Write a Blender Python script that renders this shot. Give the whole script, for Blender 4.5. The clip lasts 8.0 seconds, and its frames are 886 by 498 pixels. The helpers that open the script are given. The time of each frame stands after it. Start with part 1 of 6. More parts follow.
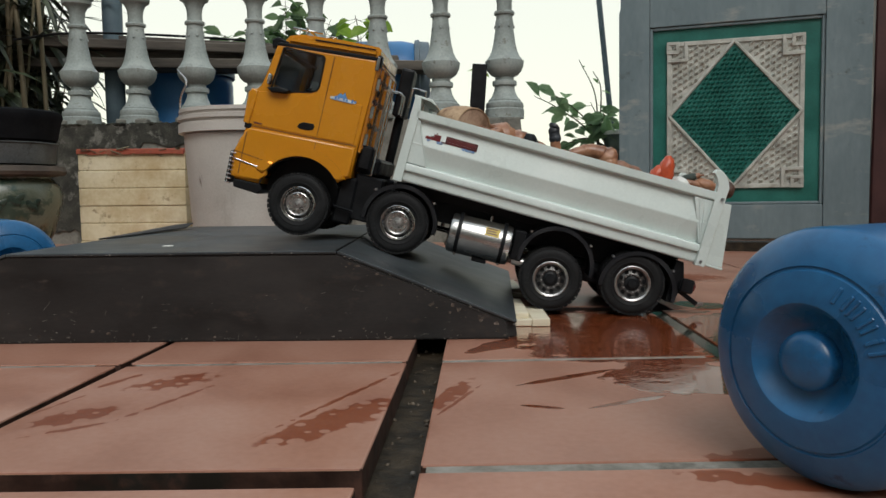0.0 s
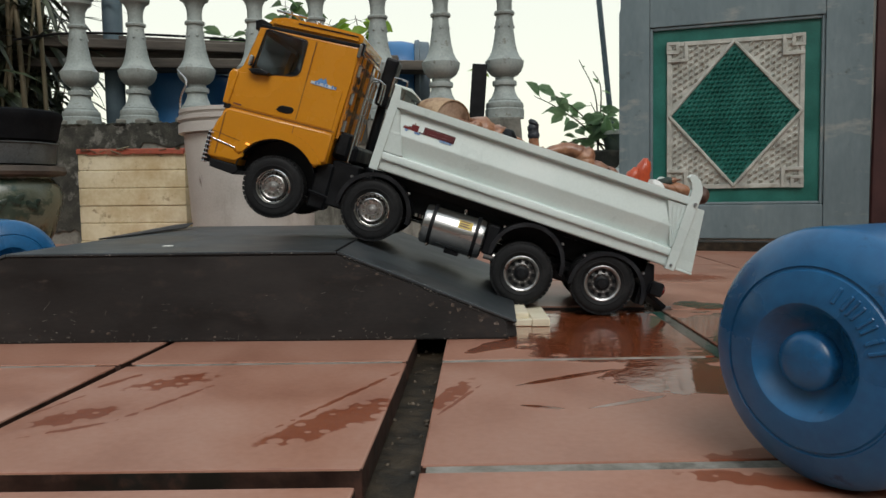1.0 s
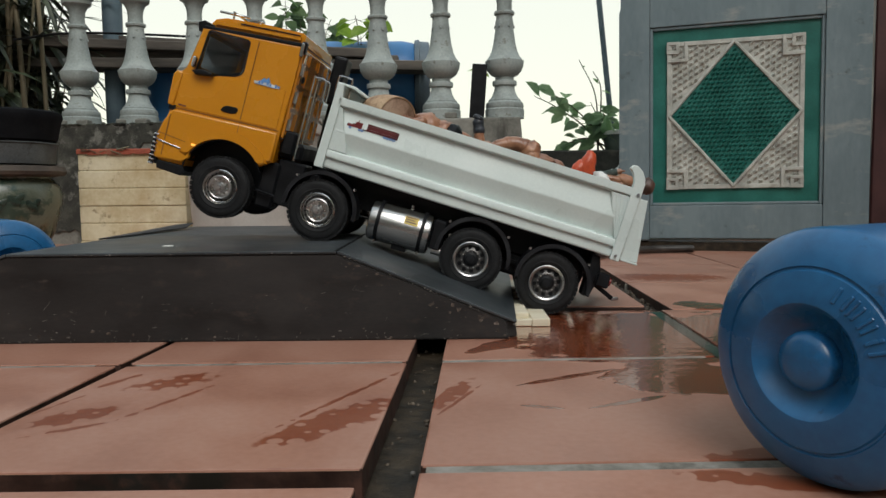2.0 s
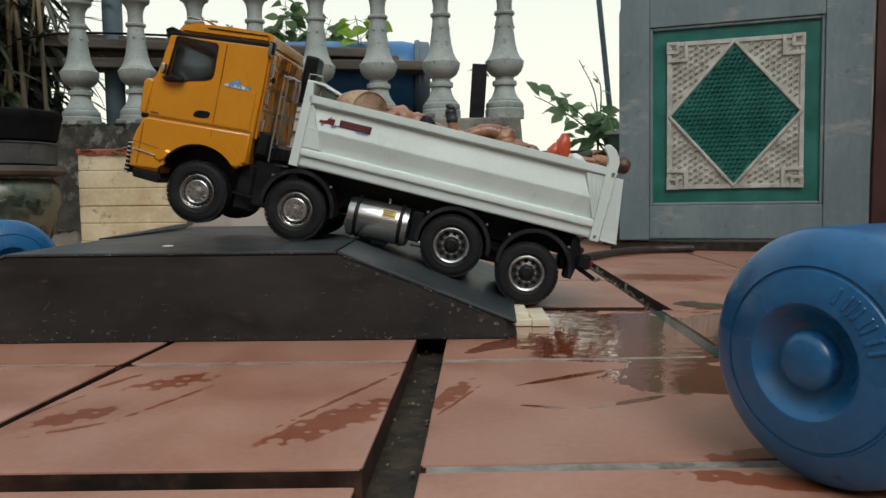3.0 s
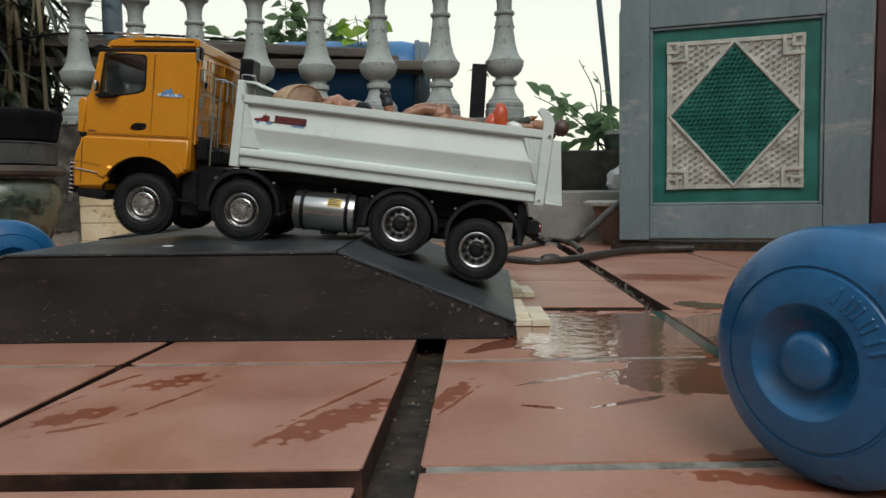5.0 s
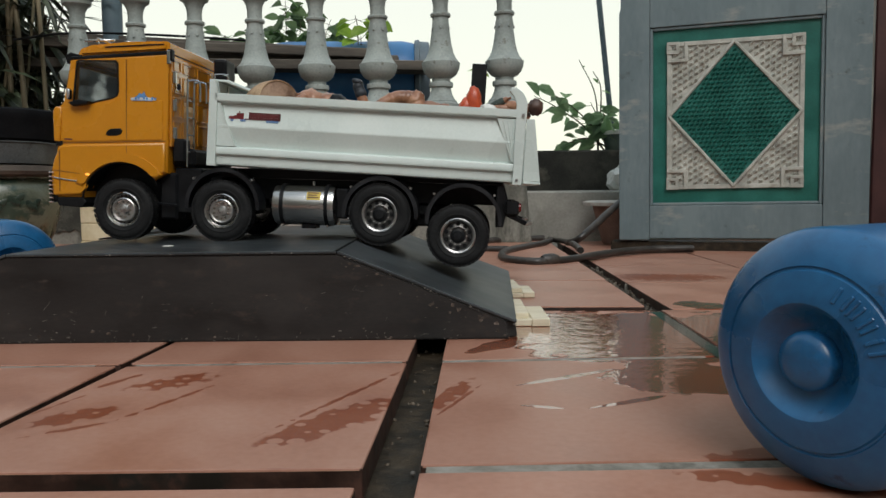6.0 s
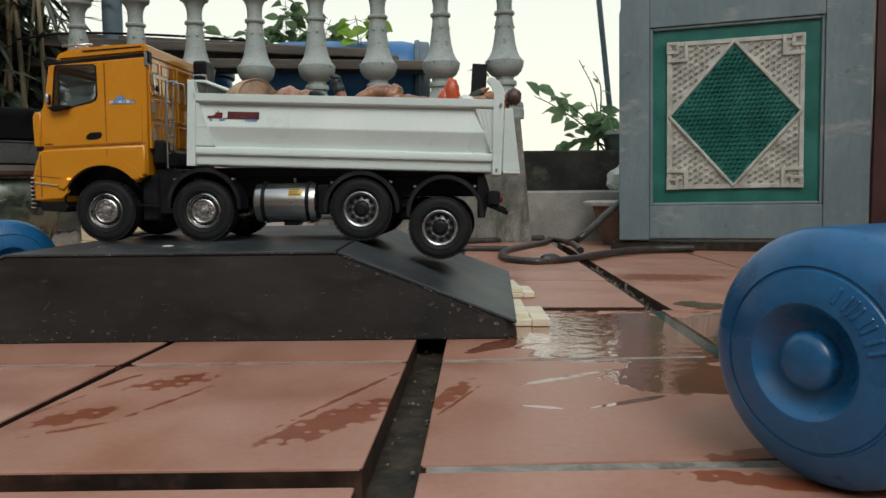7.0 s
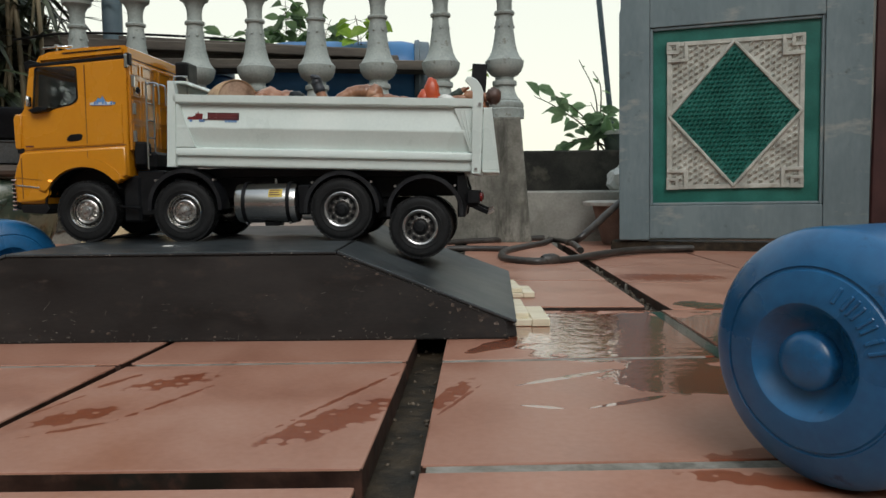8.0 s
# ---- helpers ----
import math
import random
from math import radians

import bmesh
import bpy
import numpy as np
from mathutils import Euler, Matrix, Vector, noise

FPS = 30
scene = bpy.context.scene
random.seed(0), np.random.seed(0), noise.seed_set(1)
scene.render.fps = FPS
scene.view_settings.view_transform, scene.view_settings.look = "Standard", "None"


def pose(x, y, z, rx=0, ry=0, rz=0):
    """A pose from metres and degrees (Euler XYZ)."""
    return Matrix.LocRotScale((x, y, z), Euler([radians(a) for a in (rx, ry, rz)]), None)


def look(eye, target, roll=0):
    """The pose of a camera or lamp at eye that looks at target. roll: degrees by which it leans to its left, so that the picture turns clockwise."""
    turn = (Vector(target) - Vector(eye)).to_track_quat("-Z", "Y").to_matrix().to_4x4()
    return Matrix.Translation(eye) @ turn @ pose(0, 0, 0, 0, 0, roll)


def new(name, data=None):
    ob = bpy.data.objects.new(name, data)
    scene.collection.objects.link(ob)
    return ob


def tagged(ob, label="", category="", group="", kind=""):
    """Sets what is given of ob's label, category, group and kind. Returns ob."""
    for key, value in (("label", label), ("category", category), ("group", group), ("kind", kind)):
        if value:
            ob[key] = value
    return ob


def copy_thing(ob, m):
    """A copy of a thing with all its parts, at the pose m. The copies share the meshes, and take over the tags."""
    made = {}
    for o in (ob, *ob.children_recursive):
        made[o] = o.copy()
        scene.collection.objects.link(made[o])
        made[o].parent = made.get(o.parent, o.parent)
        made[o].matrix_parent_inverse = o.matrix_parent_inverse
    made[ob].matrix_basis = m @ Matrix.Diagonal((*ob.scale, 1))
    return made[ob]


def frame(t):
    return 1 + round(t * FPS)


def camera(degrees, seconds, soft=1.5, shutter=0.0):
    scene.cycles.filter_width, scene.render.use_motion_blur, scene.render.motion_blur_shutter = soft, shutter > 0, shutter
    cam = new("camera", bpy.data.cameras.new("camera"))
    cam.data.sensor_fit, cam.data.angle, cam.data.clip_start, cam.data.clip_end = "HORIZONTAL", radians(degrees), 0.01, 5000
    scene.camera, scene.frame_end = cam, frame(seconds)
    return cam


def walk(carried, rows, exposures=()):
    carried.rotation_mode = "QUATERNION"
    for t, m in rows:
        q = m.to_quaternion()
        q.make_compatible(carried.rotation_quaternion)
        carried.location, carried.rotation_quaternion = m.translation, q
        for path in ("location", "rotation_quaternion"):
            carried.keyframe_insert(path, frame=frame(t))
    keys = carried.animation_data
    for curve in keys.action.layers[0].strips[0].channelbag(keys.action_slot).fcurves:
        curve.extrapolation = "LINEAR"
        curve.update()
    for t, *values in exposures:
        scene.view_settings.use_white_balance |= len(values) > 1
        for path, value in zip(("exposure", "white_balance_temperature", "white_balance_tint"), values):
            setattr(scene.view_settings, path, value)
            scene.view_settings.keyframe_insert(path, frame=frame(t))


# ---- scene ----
# Camera: a still low tripod shot, 17 cm over the terrace tiles
cam = camera(60.6, 8.0, soft=1.5)
EYE = (0, 0, 0.1684)
AIM = (0, 1, 0.1684 - math.tan(0.0784))
walk(cam, [(0.0, look(EYE, AIM, -0.61)), (8.0, look(EYE, AIM, -0.61))],
     exposures=[(0.0, 0.0, 6500, 10), (8.0, 0.0, 6500, 10)])

# Overcast sky
SUN_EL, SUN_ROT = radians(46), radians(167)
world = bpy.data.worlds.new("overcast_sky")
scene.world = world
world.use_nodes = True
wn = world.node_tree
wn.nodes.clear()
w_out = wn.nodes.new("ShaderNodeOutputWorld")
w_bg = wn.nodes.new("ShaderNodeBackground")
w_sky = wn.nodes.new("ShaderNodeTexSky")
w_sky.sky_type, w_sky.sun_disc = "NISHITA", False
w_sky.sun_elevation, w_sky.sun_rotation = SUN_EL, SUN_ROT
w_sky.dust_density, w_sky.air_density = 3.0, 1.0
w_mix = wn.nodes.new("ShaderNodeMix")
w_mix.data_type = "RGBA"
w_mix.inputs[0].default_value = 0.85
# cloud cover: warm white haze low down, cooler grey-white overhead
w_tc = wn.nodes.new("ShaderNodeTexCoord")
w_sep = wn.nodes.new("ShaderNodeSeparateXYZ")
wn.links.new(w_tc.outputs["Generated"], w_sep.inputs[0])
w_ramp = wn.nodes.new("ShaderNodeValToRGB")
w_ramp.color_ramp.elements[0].position, w_ramp.color_ramp.elements[0].color = 0.06, (1.10, 1.105, 0.90, 1)
w_ramp.color_ramp.elements[1].position, w_ramp.color_ramp.elements[1].color = 0.75, (0.72, 0.84, 0.91, 1)
wn.links.new(w_sep.outputs[2], w_ramp.inputs[0])
w_gain = wn.nodes.new("ShaderNodeVectorMath")
w_gain.operation = "SCALE"
w_gain.inputs["Scale"].default_value = 10.6
wn.links.new(w_ramp.outputs[0], w_gain.inputs[0])
wn.links.new(w_gain.outputs[0], w_mix.inputs[7])
wn.links.new(w_sky.outputs[0], w_mix.inputs[6])
wn.links.new(w_mix.outputs[2], w_bg.inputs[0])
w_bg.inputs[1].default_value = 0.1
wn.links.new(w_bg.outputs[0], w_out.inputs[0])
sun_data = bpy.data.lights.new("sun", "SUN")
sun_data.energy, sun_data.angle, sun_data.color = 1.52, radians(35), (1.0, 0.97, 0.92)
sun = new("sun", sun_data)
sun.matrix_world = look((0, 0, 6), (-1.3, 5.6, 0))


# ---- materials ----
def material(name, colors, rough=0.5, metal=0.0, scale=30.0, fine=250.0, bump=0.1, depth=0.001, rough_var=0.1,
             coat=0.0, island=0.0, spec=0.5, stretch=(1, 1, 1), detail=6.0, per_object=0.0):
    """Two-scale procedural surface: colours spread by a broad noise, broken by a fine one, with relief."""
    m = bpy.data.materials.new(name)
    m.use_nodes = True
    nt = m.node_tree
    b = nt.nodes["Principled BSDF"]
    b.inputs["Metallic"].default_value = metal
    b.inputs["Coat Weight"].default_value = coat
    b.inputs["Coat Roughness"].default_value = 0.08
    b.inputs["Specular IOR Level"].default_value = spec
    tc = nt.nodes.new("ShaderNodeTexCoord")
    mp = nt.nodes.new("ShaderNodeMapping")
    mp.inputs["Scale"].default_value = stretch
    nt.links.new(tc.outputs["Object"], mp.inputs[0])
    n1 = nt.nodes.new("ShaderNodeTexNoise")
    n1.inputs["Scale"].default_value, n1.inputs["Detail"].default_value = scale, detail
    n2 = nt.nodes.new("ShaderNodeTexNoise")
    n2.inputs["Scale"].default_value, n2.inputs["Detail"].default_value = fine, 4
    nt.links.new(mp.outputs[0], n1.inputs["Vector"])
    nt.links.new(mp.outputs[0], n2.inputs["Vector"])
    mixf = nt.nodes.new("ShaderNodeMath")
    mixf.operation = "MULTIPLY_ADD"
    mixf.inputs[1].default_value = 0.35
    nt.links.new(n2.outputs[0], mixf.inputs[0])
    sub = nt.nodes.new("ShaderNodeMath")
    sub.operation = "SUBTRACT"
    sub.inputs[1].default_value = 0.175
    nt.links.new(n1.outputs[0], sub.inputs[0])
    nt.links.new(sub.outputs[0], mixf.inputs[2])
    ramp = nt.nodes.new("ShaderNodeValToRGB")
    cr = ramp.color_ramp
    lo, hi = 0.32, 0.68
    while len(cr.elements) < len(colors):
        cr.elements.new(0.5)
    for i, c in enumerate(colors):
        cr.elements[i].position = lo + (hi - lo) * i / max(1, len(colors) - 1)
        cr.elements[i].color = (*c, 1)
    nt.links.new(mixf.outputs[0], ramp.inputs[0])
    col = ramp.outputs[0]
    if island or per_object:
        hsv = nt.nodes.new("ShaderNodeHueSaturation")
        mr = nt.nodes.new("ShaderNodeMapRange")
        if island:
            src = nt.nodes.new("ShaderNodeNewGeometry").outputs["Random Per Island"]
        else:
            src = nt.nodes.new("ShaderNodeObjectInfo").outputs["Random"]
        k = island or per_object
        mr.inputs[3].default_value, mr.inputs[4].default_value = 1 - k, 1 + k
        nt.links.new(src, mr.inputs[0])
        nt.links.new(mr.outputs[0], hsv.inputs["Value"])
        nt.links.new(col, hsv.inputs["Color"])
        col = hsv.outputs[0]
    nt.links.new(col, b.inputs["Base Color"])
    rr = nt.nodes.new("ShaderNodeMapRange")
    rr.inputs[1].default_value, rr.inputs[2].default_value = 0.3, 0.7
    rr.inputs[3].default_value, rr.inputs[4].default_value = max(0.02, rough - rough_var), min(1, rough + rough_var)
    nt.links.new(n1.outputs[0], rr.inputs[0])
    nt.links.new(rr.outputs[0], b.inputs["Roughness"])
    if bump:
        bp = nt.nodes.new("ShaderNodeBump")
        bp.inputs["Strength"].default_value, bp.inputs["Distance"].default_value = bump, depth
        nt.links.new(mixf.outputs[0], bp.inputs["Height"])
        nt.links.new(bp.outputs[0], b.inputs["Normal"])
    return m


def stained(m, color, amount=0.5, scale=6.0, edge=0.12, rough=None, stretch=(1, 1, 1), detail=8.0):
    """Lays blotches of another colour over a material: rust, moss, grime, with a shape of their own."""
    nt = m.node_tree
    b = nt.nodes["Principled BSDF"]
    tc = nt.nodes.new("ShaderNodeTexCoord")
    mp = nt.nodes.new("ShaderNodeMapping")
    mp.inputs["Scale"].default_value = stretch
    mp.inputs["Location"].default_value = (3.1, 1.7, 0.4)
    n = nt.nodes.new("ShaderNodeTexNoise")
    n.inputs["Scale"].default_value, n.inputs["Detail"].default_value = scale, detail
    n.inputs["Roughness"].default_value = 0.65
    nt.links.new(tc.outputs["Object"], mp.inputs[0])
    nt.links.new(mp.outputs[0], n.inputs["Vector"])
    mr = nt.nodes.new("ShaderNodeMapRange")
    mr.inputs[1].default_value = 0.72 - 0.45 * amount
    mr.inputs[2].default_value = 0.72 - 0.45 * amount + edge
    nt.links.new(n.outputs[0], mr.inputs[0])
    mx = nt.nodes.new("ShaderNodeMix")
    mx.data_type = "RGBA"
    nt.links.new(mr.outputs[0], mx.inputs[0])
    nt.links.new(b.inputs["Base Color"].links[0].from_socket, mx.inputs[6])
    mx.inputs[7].default_value = (*color, 1)
    nt.links.new(mx.outputs[2], b.inputs["Base Color"])
    if rough is not None:
        mf = nt.nodes.new("ShaderNodeMix")
        nt.links.new(mr.outputs[0], mf.inputs[0])
        nt.links.new(b.inputs["Roughness"].links[0].from_socket, mf.inputs[2])
        mf.inputs[3].default_value = rough
        nt.links.new(mf.outputs[0], b.inputs["Roughness"])
    return m


M_TILE = stained(material("terracotta_tile", [(0.315, 0.142, 0.094), (0.37, 0.182, 0.126), (0.405, 0.22, 0.16)], 0.36, scale=9, fine=160,
                          bump=0.12, depth=0.0008, per_object=0.06), (0.25, 0.105, 0.072), 0.36, 7, 0.2, 0.3)
M_GROUT = stained(material("grey_grout", [(0.12, 0.11, 0.09), (0.22, 0.2, 0.17), (0.3, 0.28, 0.25)], 0.7, scale=40, bump=0.5), (0.05, 0.045, 0.035), 0.4, 25)
M_DIRT = stained(material("wet_dirt", [(0.010, 0.008, 0.005), (0.026, 0.019, 0.012), (0.05, 0.036, 0.022)], 0.62, scale=60, fine=300, bump=0.8, depth=0.003, spec=0.25),
                 (0.06, 0.045, 0.03), 0.35, 40)
M_RAMP = stained(stained(stained(material("black_painted_steel", [(0.006, 0.006, 0.0062), (0.012, 0.0115, 0.0115), (0.021, 0.019, 0.018)], 0.5, scale=14, fine=220,
                          bump=0.12, depth=0.0008, stretch=(0.5, 1, 1.6)), (0.027, 0.024, 0.0225), 0.45, 9, 0.25, 0.6, (0.6, 1, 1.5)), (0.05, 0.036, 0.029), 0.33, 44, 0.18, 0.8, (0.7, 1, 1.3)), (0.13, 0.12, 0.105), 0.15, 70, 0.10, 0.8, (0.5, 1, 1.7))
M_RAMP_TOP = stained(material("worn_dark_plate", [(0.018, 0.022, 0.025), (0.030, 0.036, 0.040), (0.048, 0.056, 0.061)], 0.40, scale=7, fine=300, bump=0.1,
                              depth=0.0006), (0.10, 0.11, 0.11), 0.28, 10, 0.2, 0.35)
M_CHIP = material("chipped_edge", [(0.06, 0.055, 0.05), (0.17, 0.155, 0.14), (0.28, 0.26, 0.24)], 0.7, scale=70, bump=0.4)
M_CONCRETE = stained(stained(material("weathered_concrete", [(0.115, 0.115, 0.10), (0.18, 0.178, 0.155), (0.25, 0.247, 0.22)], 0.85, scale=8, fine=120, bump=0.5,
                             depth=0.003), (0.035, 0.036, 0.03), 0.50, 5, 0.25), (0.07, 0.07, 0.052), 0.4, 14, 0.2)
stained(M_CONCRETE, (0.055, 0.056, 0.046), 0.40, 16, 0.12, None, (1, 1, 0.22))
stained(M_CONCRETE, (0.31, 0.31, 0.28), 0.15, 9, 0.1, None, (1, 1, 0.5))
M_LEDGE = stained(material("pale_rendered_ledge", [(0.24, 0.235, 0.21), (0.32, 0.315, 0.285), (0.40, 0.395, 0.36)], 0.85, scale=9, fine=120, bump=0.4, depth=0.002), (0.11, 0.11, 0.09), 0.36, 7, 0.22, None, (1, 1, 0.5))
M_BALUSTER = stained(stained(material("painted_cement", [(0.225, 0.255, 0.245), (0.30, 0.34, 0.327), (0.38, 0.42, 0.405)], 0.7, scale=10, fine=140, bump=0.35,
                             depth=0.002), (0.12, 0.125, 0.11), 0.42, 9, 0.3), (0.15, 0.145, 0.12), 0.26, 40, 0.1)
M_DARKWALL = stained(material("mossy_wall", [(0.018, 0.018, 0.015), (0.04, 0.038, 0.032), (0.075, 0.07, 0.06)], 0.9, scale=12, bump=0.5, depth=0.003),
                     (0.11, 0.10, 0.08), 0.3, 9)
M_DOORFRAME = stained(stained(material("blue_grey_paint", [(0.108, 0.15, 0.167), (0.135, 0.182, 0.20), (0.17, 0.22, 0.235)], 0.55, scale=9, fine=90, bump=0.2,
                              stretch=(1, 1, 0.35)), (0.27, 0.285, 0.265), 0.31, 14, 0.12, None, (0.5, 1, 1.2)), (0.05, 0.055, 0.05), 0.17, 22, 0.12)
M_TEAL = stained(material("teal_paint", [(0.007, 0.094, 0.076), (0.010, 0.122, 0.098), (0.016, 0.152, 0.124)], 0.4, scale=14, bump=0.15), (0.01, 0.085, 0.068), 0.33, 6, 0.2)
M_CREAM = stained(material("cream_paint", [(0.31, 0.315, 0.285), (0.42, 0.425, 0.385), (0.52, 0.525, 0.48)], 0.55, scale=25, bump=0.2), (0.24, 0.22, 0.17), 0.34, 30, 0.15)
M_BLUE = stained(material("blue_plastic", [(0.008, 0.074, 0.185), (0.012, 0.102, 0.245), (0.017, 0.128, 0.30)], 0.3, scale=12, fine=180, bump=0.07), (0.006, 0.036, 0.095), 0.36, 14, 0.25, 0.5)
stained(M_BLUE, (0.005, 0.022, 0.055), 0.24, 30, 0.1, 0.6)
stained(M_BLUE, (0.05, 0.13, 0.23), 0.14, 60, 0.08, 0.5, (0.4, 1, 1.6))
M_BLUE_FAR = material("faded_blue_plastic", [(0.02, 0.10, 0.25), (0.03, 0.14, 0.33), (0.045, 0.18, 0.40)], 0.4, scale=6, bump=0.05)
M_YELLOW = material("amber_truck_paint", [(0.52, 0.20, 0.006), (0.565, 0.225, 0.007), (0.60, 0.245, 0.009)], 0.24, scale=6, fine=400, bump=0.012, coat=0.4)
M_WHITE = material("white_truck_paint", [(0.585, 0.665, 0.640), (0.635, 0.715, 0.690), (0.68, 0.75, 0.725)], 0.34, scale=9, fine=300, bump=0.02, coat=0.25)
M_BLACK = material("black_plastic", [(0.0035, 0.004, 0.005), (0.006, 0.0066, 0.008), (0.011, 0.012, 0.0135)], 0.45, scale=40, bump=0.08, spec=0.2)
M_FENDER = material("satin_black_plastic", [(0.006, 0.007, 0.009), (0.010, 0.011, 0.0135), (0.016, 0.0175, 0.02)], 0.42, scale=40, bump=0.05, spec=0.35)
M_RUBBER = material("tyre_rubber", [(0.0055, 0.006, 0.0065), (0.009, 0.0095, 0.0105), (0.018, 0.0185, 0.019)], 0.68, scale=50, fine=400, bump=0.2, depth=0.0005, spec=0.25)
M_CHROME = material("chrome", [(0.58, 0.57, 0.55), (0.66, 0.65, 0.63), (0.72, 0.71, 0.69)], 0.16, metal=1.0, scale=60, bump=0.03, depth=0.0004)
M_STEEL = material("brushed_aluminium", [(0.40, 0.39, 0.375), (0.46, 0.45, 0.44), (0.52, 0.51, 0.5)], 0.27, metal=1.0, scale=30, fine=400, bump=0.05, depth=0.0004, stretch=(0.1, 1, 1))
M_RIM = material("dull_silver_rim", [(0.34, 0.335, 0.33), (0.43, 0.425, 0.42), (0.52, 0.51, 0.50)], 0.34, metal=0.9, scale=120, bump=0.1, depth=0.0004)
M_RIM_DARK = material("dark_rim_steel", [(0.07, 0.068, 0.066), (0.12, 0.118, 0.115), (0.19, 0.185, 0.18)], 0.4, metal=0.8, scale=120, bump=0.1, depth=0.0004)
M_ORANGE_DK = material("amber_rear_panel", [(0.44, 0.165, 0.008), (0.50, 0.19, 0.009), (0.55, 0.215, 0.010)], 0.12, scale=12, fine=300, bump=0.02, coat=1.0, spec=0.9)
M_WOOD_PALE = material("pale_wood", [(0.60, 0.53, 0.38), (0.69, 0.62, 0.47), (0.75, 0.69, 0.54)], 0.55, scale=25, fine=200, bump=0.2, stretch=(0.15, 1, 1), per_object=0.08)
M_WOOD_DARK = material("old_timber", [(0.045, 0.038, 0.032), (0.085, 0.072, 0.06), (0.14, 0.12, 0.10)], 0.8, scale=14, fine=120, bump=0.4, stretch=(0.12, 1, 1), per_object=0.25)
M_LEAF = material("green_leaf", [(0.07, 0.135, 0.055), (0.11, 0.19, 0.075), (0.16, 0.25, 0.10)], 0.45, scale=20, bump=0.1, island=0.4)
M_LEAF_YOUNG = material("young_leaf", [(0.14, 0.27, 0.02), (0.22, 0.36, 0.03), (0.30, 0.44, 0.05)], 0.45, scale=20, bump=0.1, island=0.25)
M_STALK = material("dry_stalk", [(0.045, 0.04, 0.023), (0.09, 0.078, 0.045), (0.15, 0.13, 0.078)], 0.7, scale=30, bump=0.3, island=0.4)


def translucent(m, k):
    """Lets light through a thin leaf."""
    nt = m.node_tree
    b = nt.nodes["Principled BSDF"]
    tr = nt.nodes.new("ShaderNodeBsdfTranslucent")
    nt.links.new(b.inputs["Base Color"].links[0].from_socket, tr.inputs[0])
    mx = nt.nodes.new("ShaderNodeMixShader")
    mx.inputs[0].default_value = k
    nt.links.new(b.outputs[0], mx.inputs[1])
    nt.links.new(tr.outputs[0], mx.inputs[2])
    nt.links.new(mx.outputs[0], nt.nodes["Material Output"].inputs["Surface"])
    return m


translucent(M_LEAF, 0.6)
translucent(M_LEAF_YOUNG, 0.5)
# vine leaves lightened in the colour to stand for glare from the bright sky
M_LEAF_GLARE = translucent(material("pale_vine_leaf_glare", [(0.20, 0.33, 0.17), (0.26, 0.40, 0.21), (0.33, 0.46, 0.25)], 0.45, scale=20, bump=0.1, island=0.35), 0.65)
M_PIPE = material("grey_blue_pipe", [(0.10, 0.15, 0.18), (0.14, 0.19, 0.22), (0.18, 0.24, 0.27)], 0.6, scale=12, bump=0.2)
M_BUCKET = stained(stained(material("grubby_white_plastic", [(0.41, 0.375, 0.34), (0.48, 0.445, 0.41), (0.54, 0.505, 0.465)], 0.5, scale=7, bump=0.15), (0.27, 0.22, 0.18), 0.36, 9, 0.25, stretch=(1, 1, 0.25)), (0.10, 0.065, 0.045), 0.19, 22, 0.08, stretch=(1, 1, 0.22))
M_FOAM = stained(stained(material("yellowed_foam", [(0.50, 0.41, 0.245), (0.62, 0.54, 0.36), (0.70, 0.63, 0.46)], 0.8, scale=8, fine=90, bump=0.3), (0.38, 0.25, 0.11), 0.60, 9, 0.3),
                 (0.16, 0.09, 0.035), 0.27, 26, 0.14)
M_BRICKRED = stained(material("faded_red_tape", [(0.24, 0.05, 0.028), (0.33, 0.075, 0.04), (0.40, 0.11, 0.065)], 0.7, scale=20, bump=0.3), (0.2, 0.14, 0.08), 0.4, 12)
M_GLAZE = stained(stained(material("glazed_ceramic", [(0.065, 0.075, 0.055), (0.105, 0.118, 0.086), (0.15, 0.162, 0.12)], 0.3, scale=8, bump=0.1), (0.03, 0.055, 0.04), 0.40, 13, 0.1, 0.2, (1, 1, 1.4), 4),
                  (0.13, 0.085, 0.04), 0.28, 9, 0.15)
M_POTCLAY = stained(material("brown_clay", [(0.045, 0.034, 0.027), (0.075, 0.058, 0.045), (0.115, 0.09, 0.07)], 0.75, scale=12, bump=0.4), (0.035, 0.028, 0.022), 0.35, 10)
M_TIN = stained(material("dull_tin", [(0.05, 0.053, 0.055), (0.085, 0.09, 0.092), (0.13, 0.138, 0.14)], 0.45, metal=0.6, scale=9, bump=0.15), (0.05, 0.04, 0.03), 0.35, 12)
M_HOSE = material("dark_hose", [(0.018, 0.015, 0.013), (0.032, 0.027, 0.024), (0.055, 0.047, 0.041)], 0.42, scale=30, bump=0.2)
M_SKIN = stained(material("doll_vinyl", [(0.20, 0.085, 0.045), (0.33, 0.155, 0.085), (0.46, 0.25, 0.15)], 0.34, scale=35, fine=200, bump=0.15), (0.13, 0.05, 0.026), 0.4, 60, 0.15)
M_LOG = stained(material("wicker_wood", [(0.28, 0.165, 0.09), (0.41, 0.265, 0.155), (0.54, 0.38, 0.24)], 0.6, scale=40, fine=300, bump=0.5), (0.2, 0.10, 0.05), 0.3, 60)
M_RED = material("orange_red_plastic", [(0.40, 0.05, 0.018), (0.50, 0.075, 0.024), (0.56, 0.10, 0.035)], 0.34, scale=15, bump=0.06)
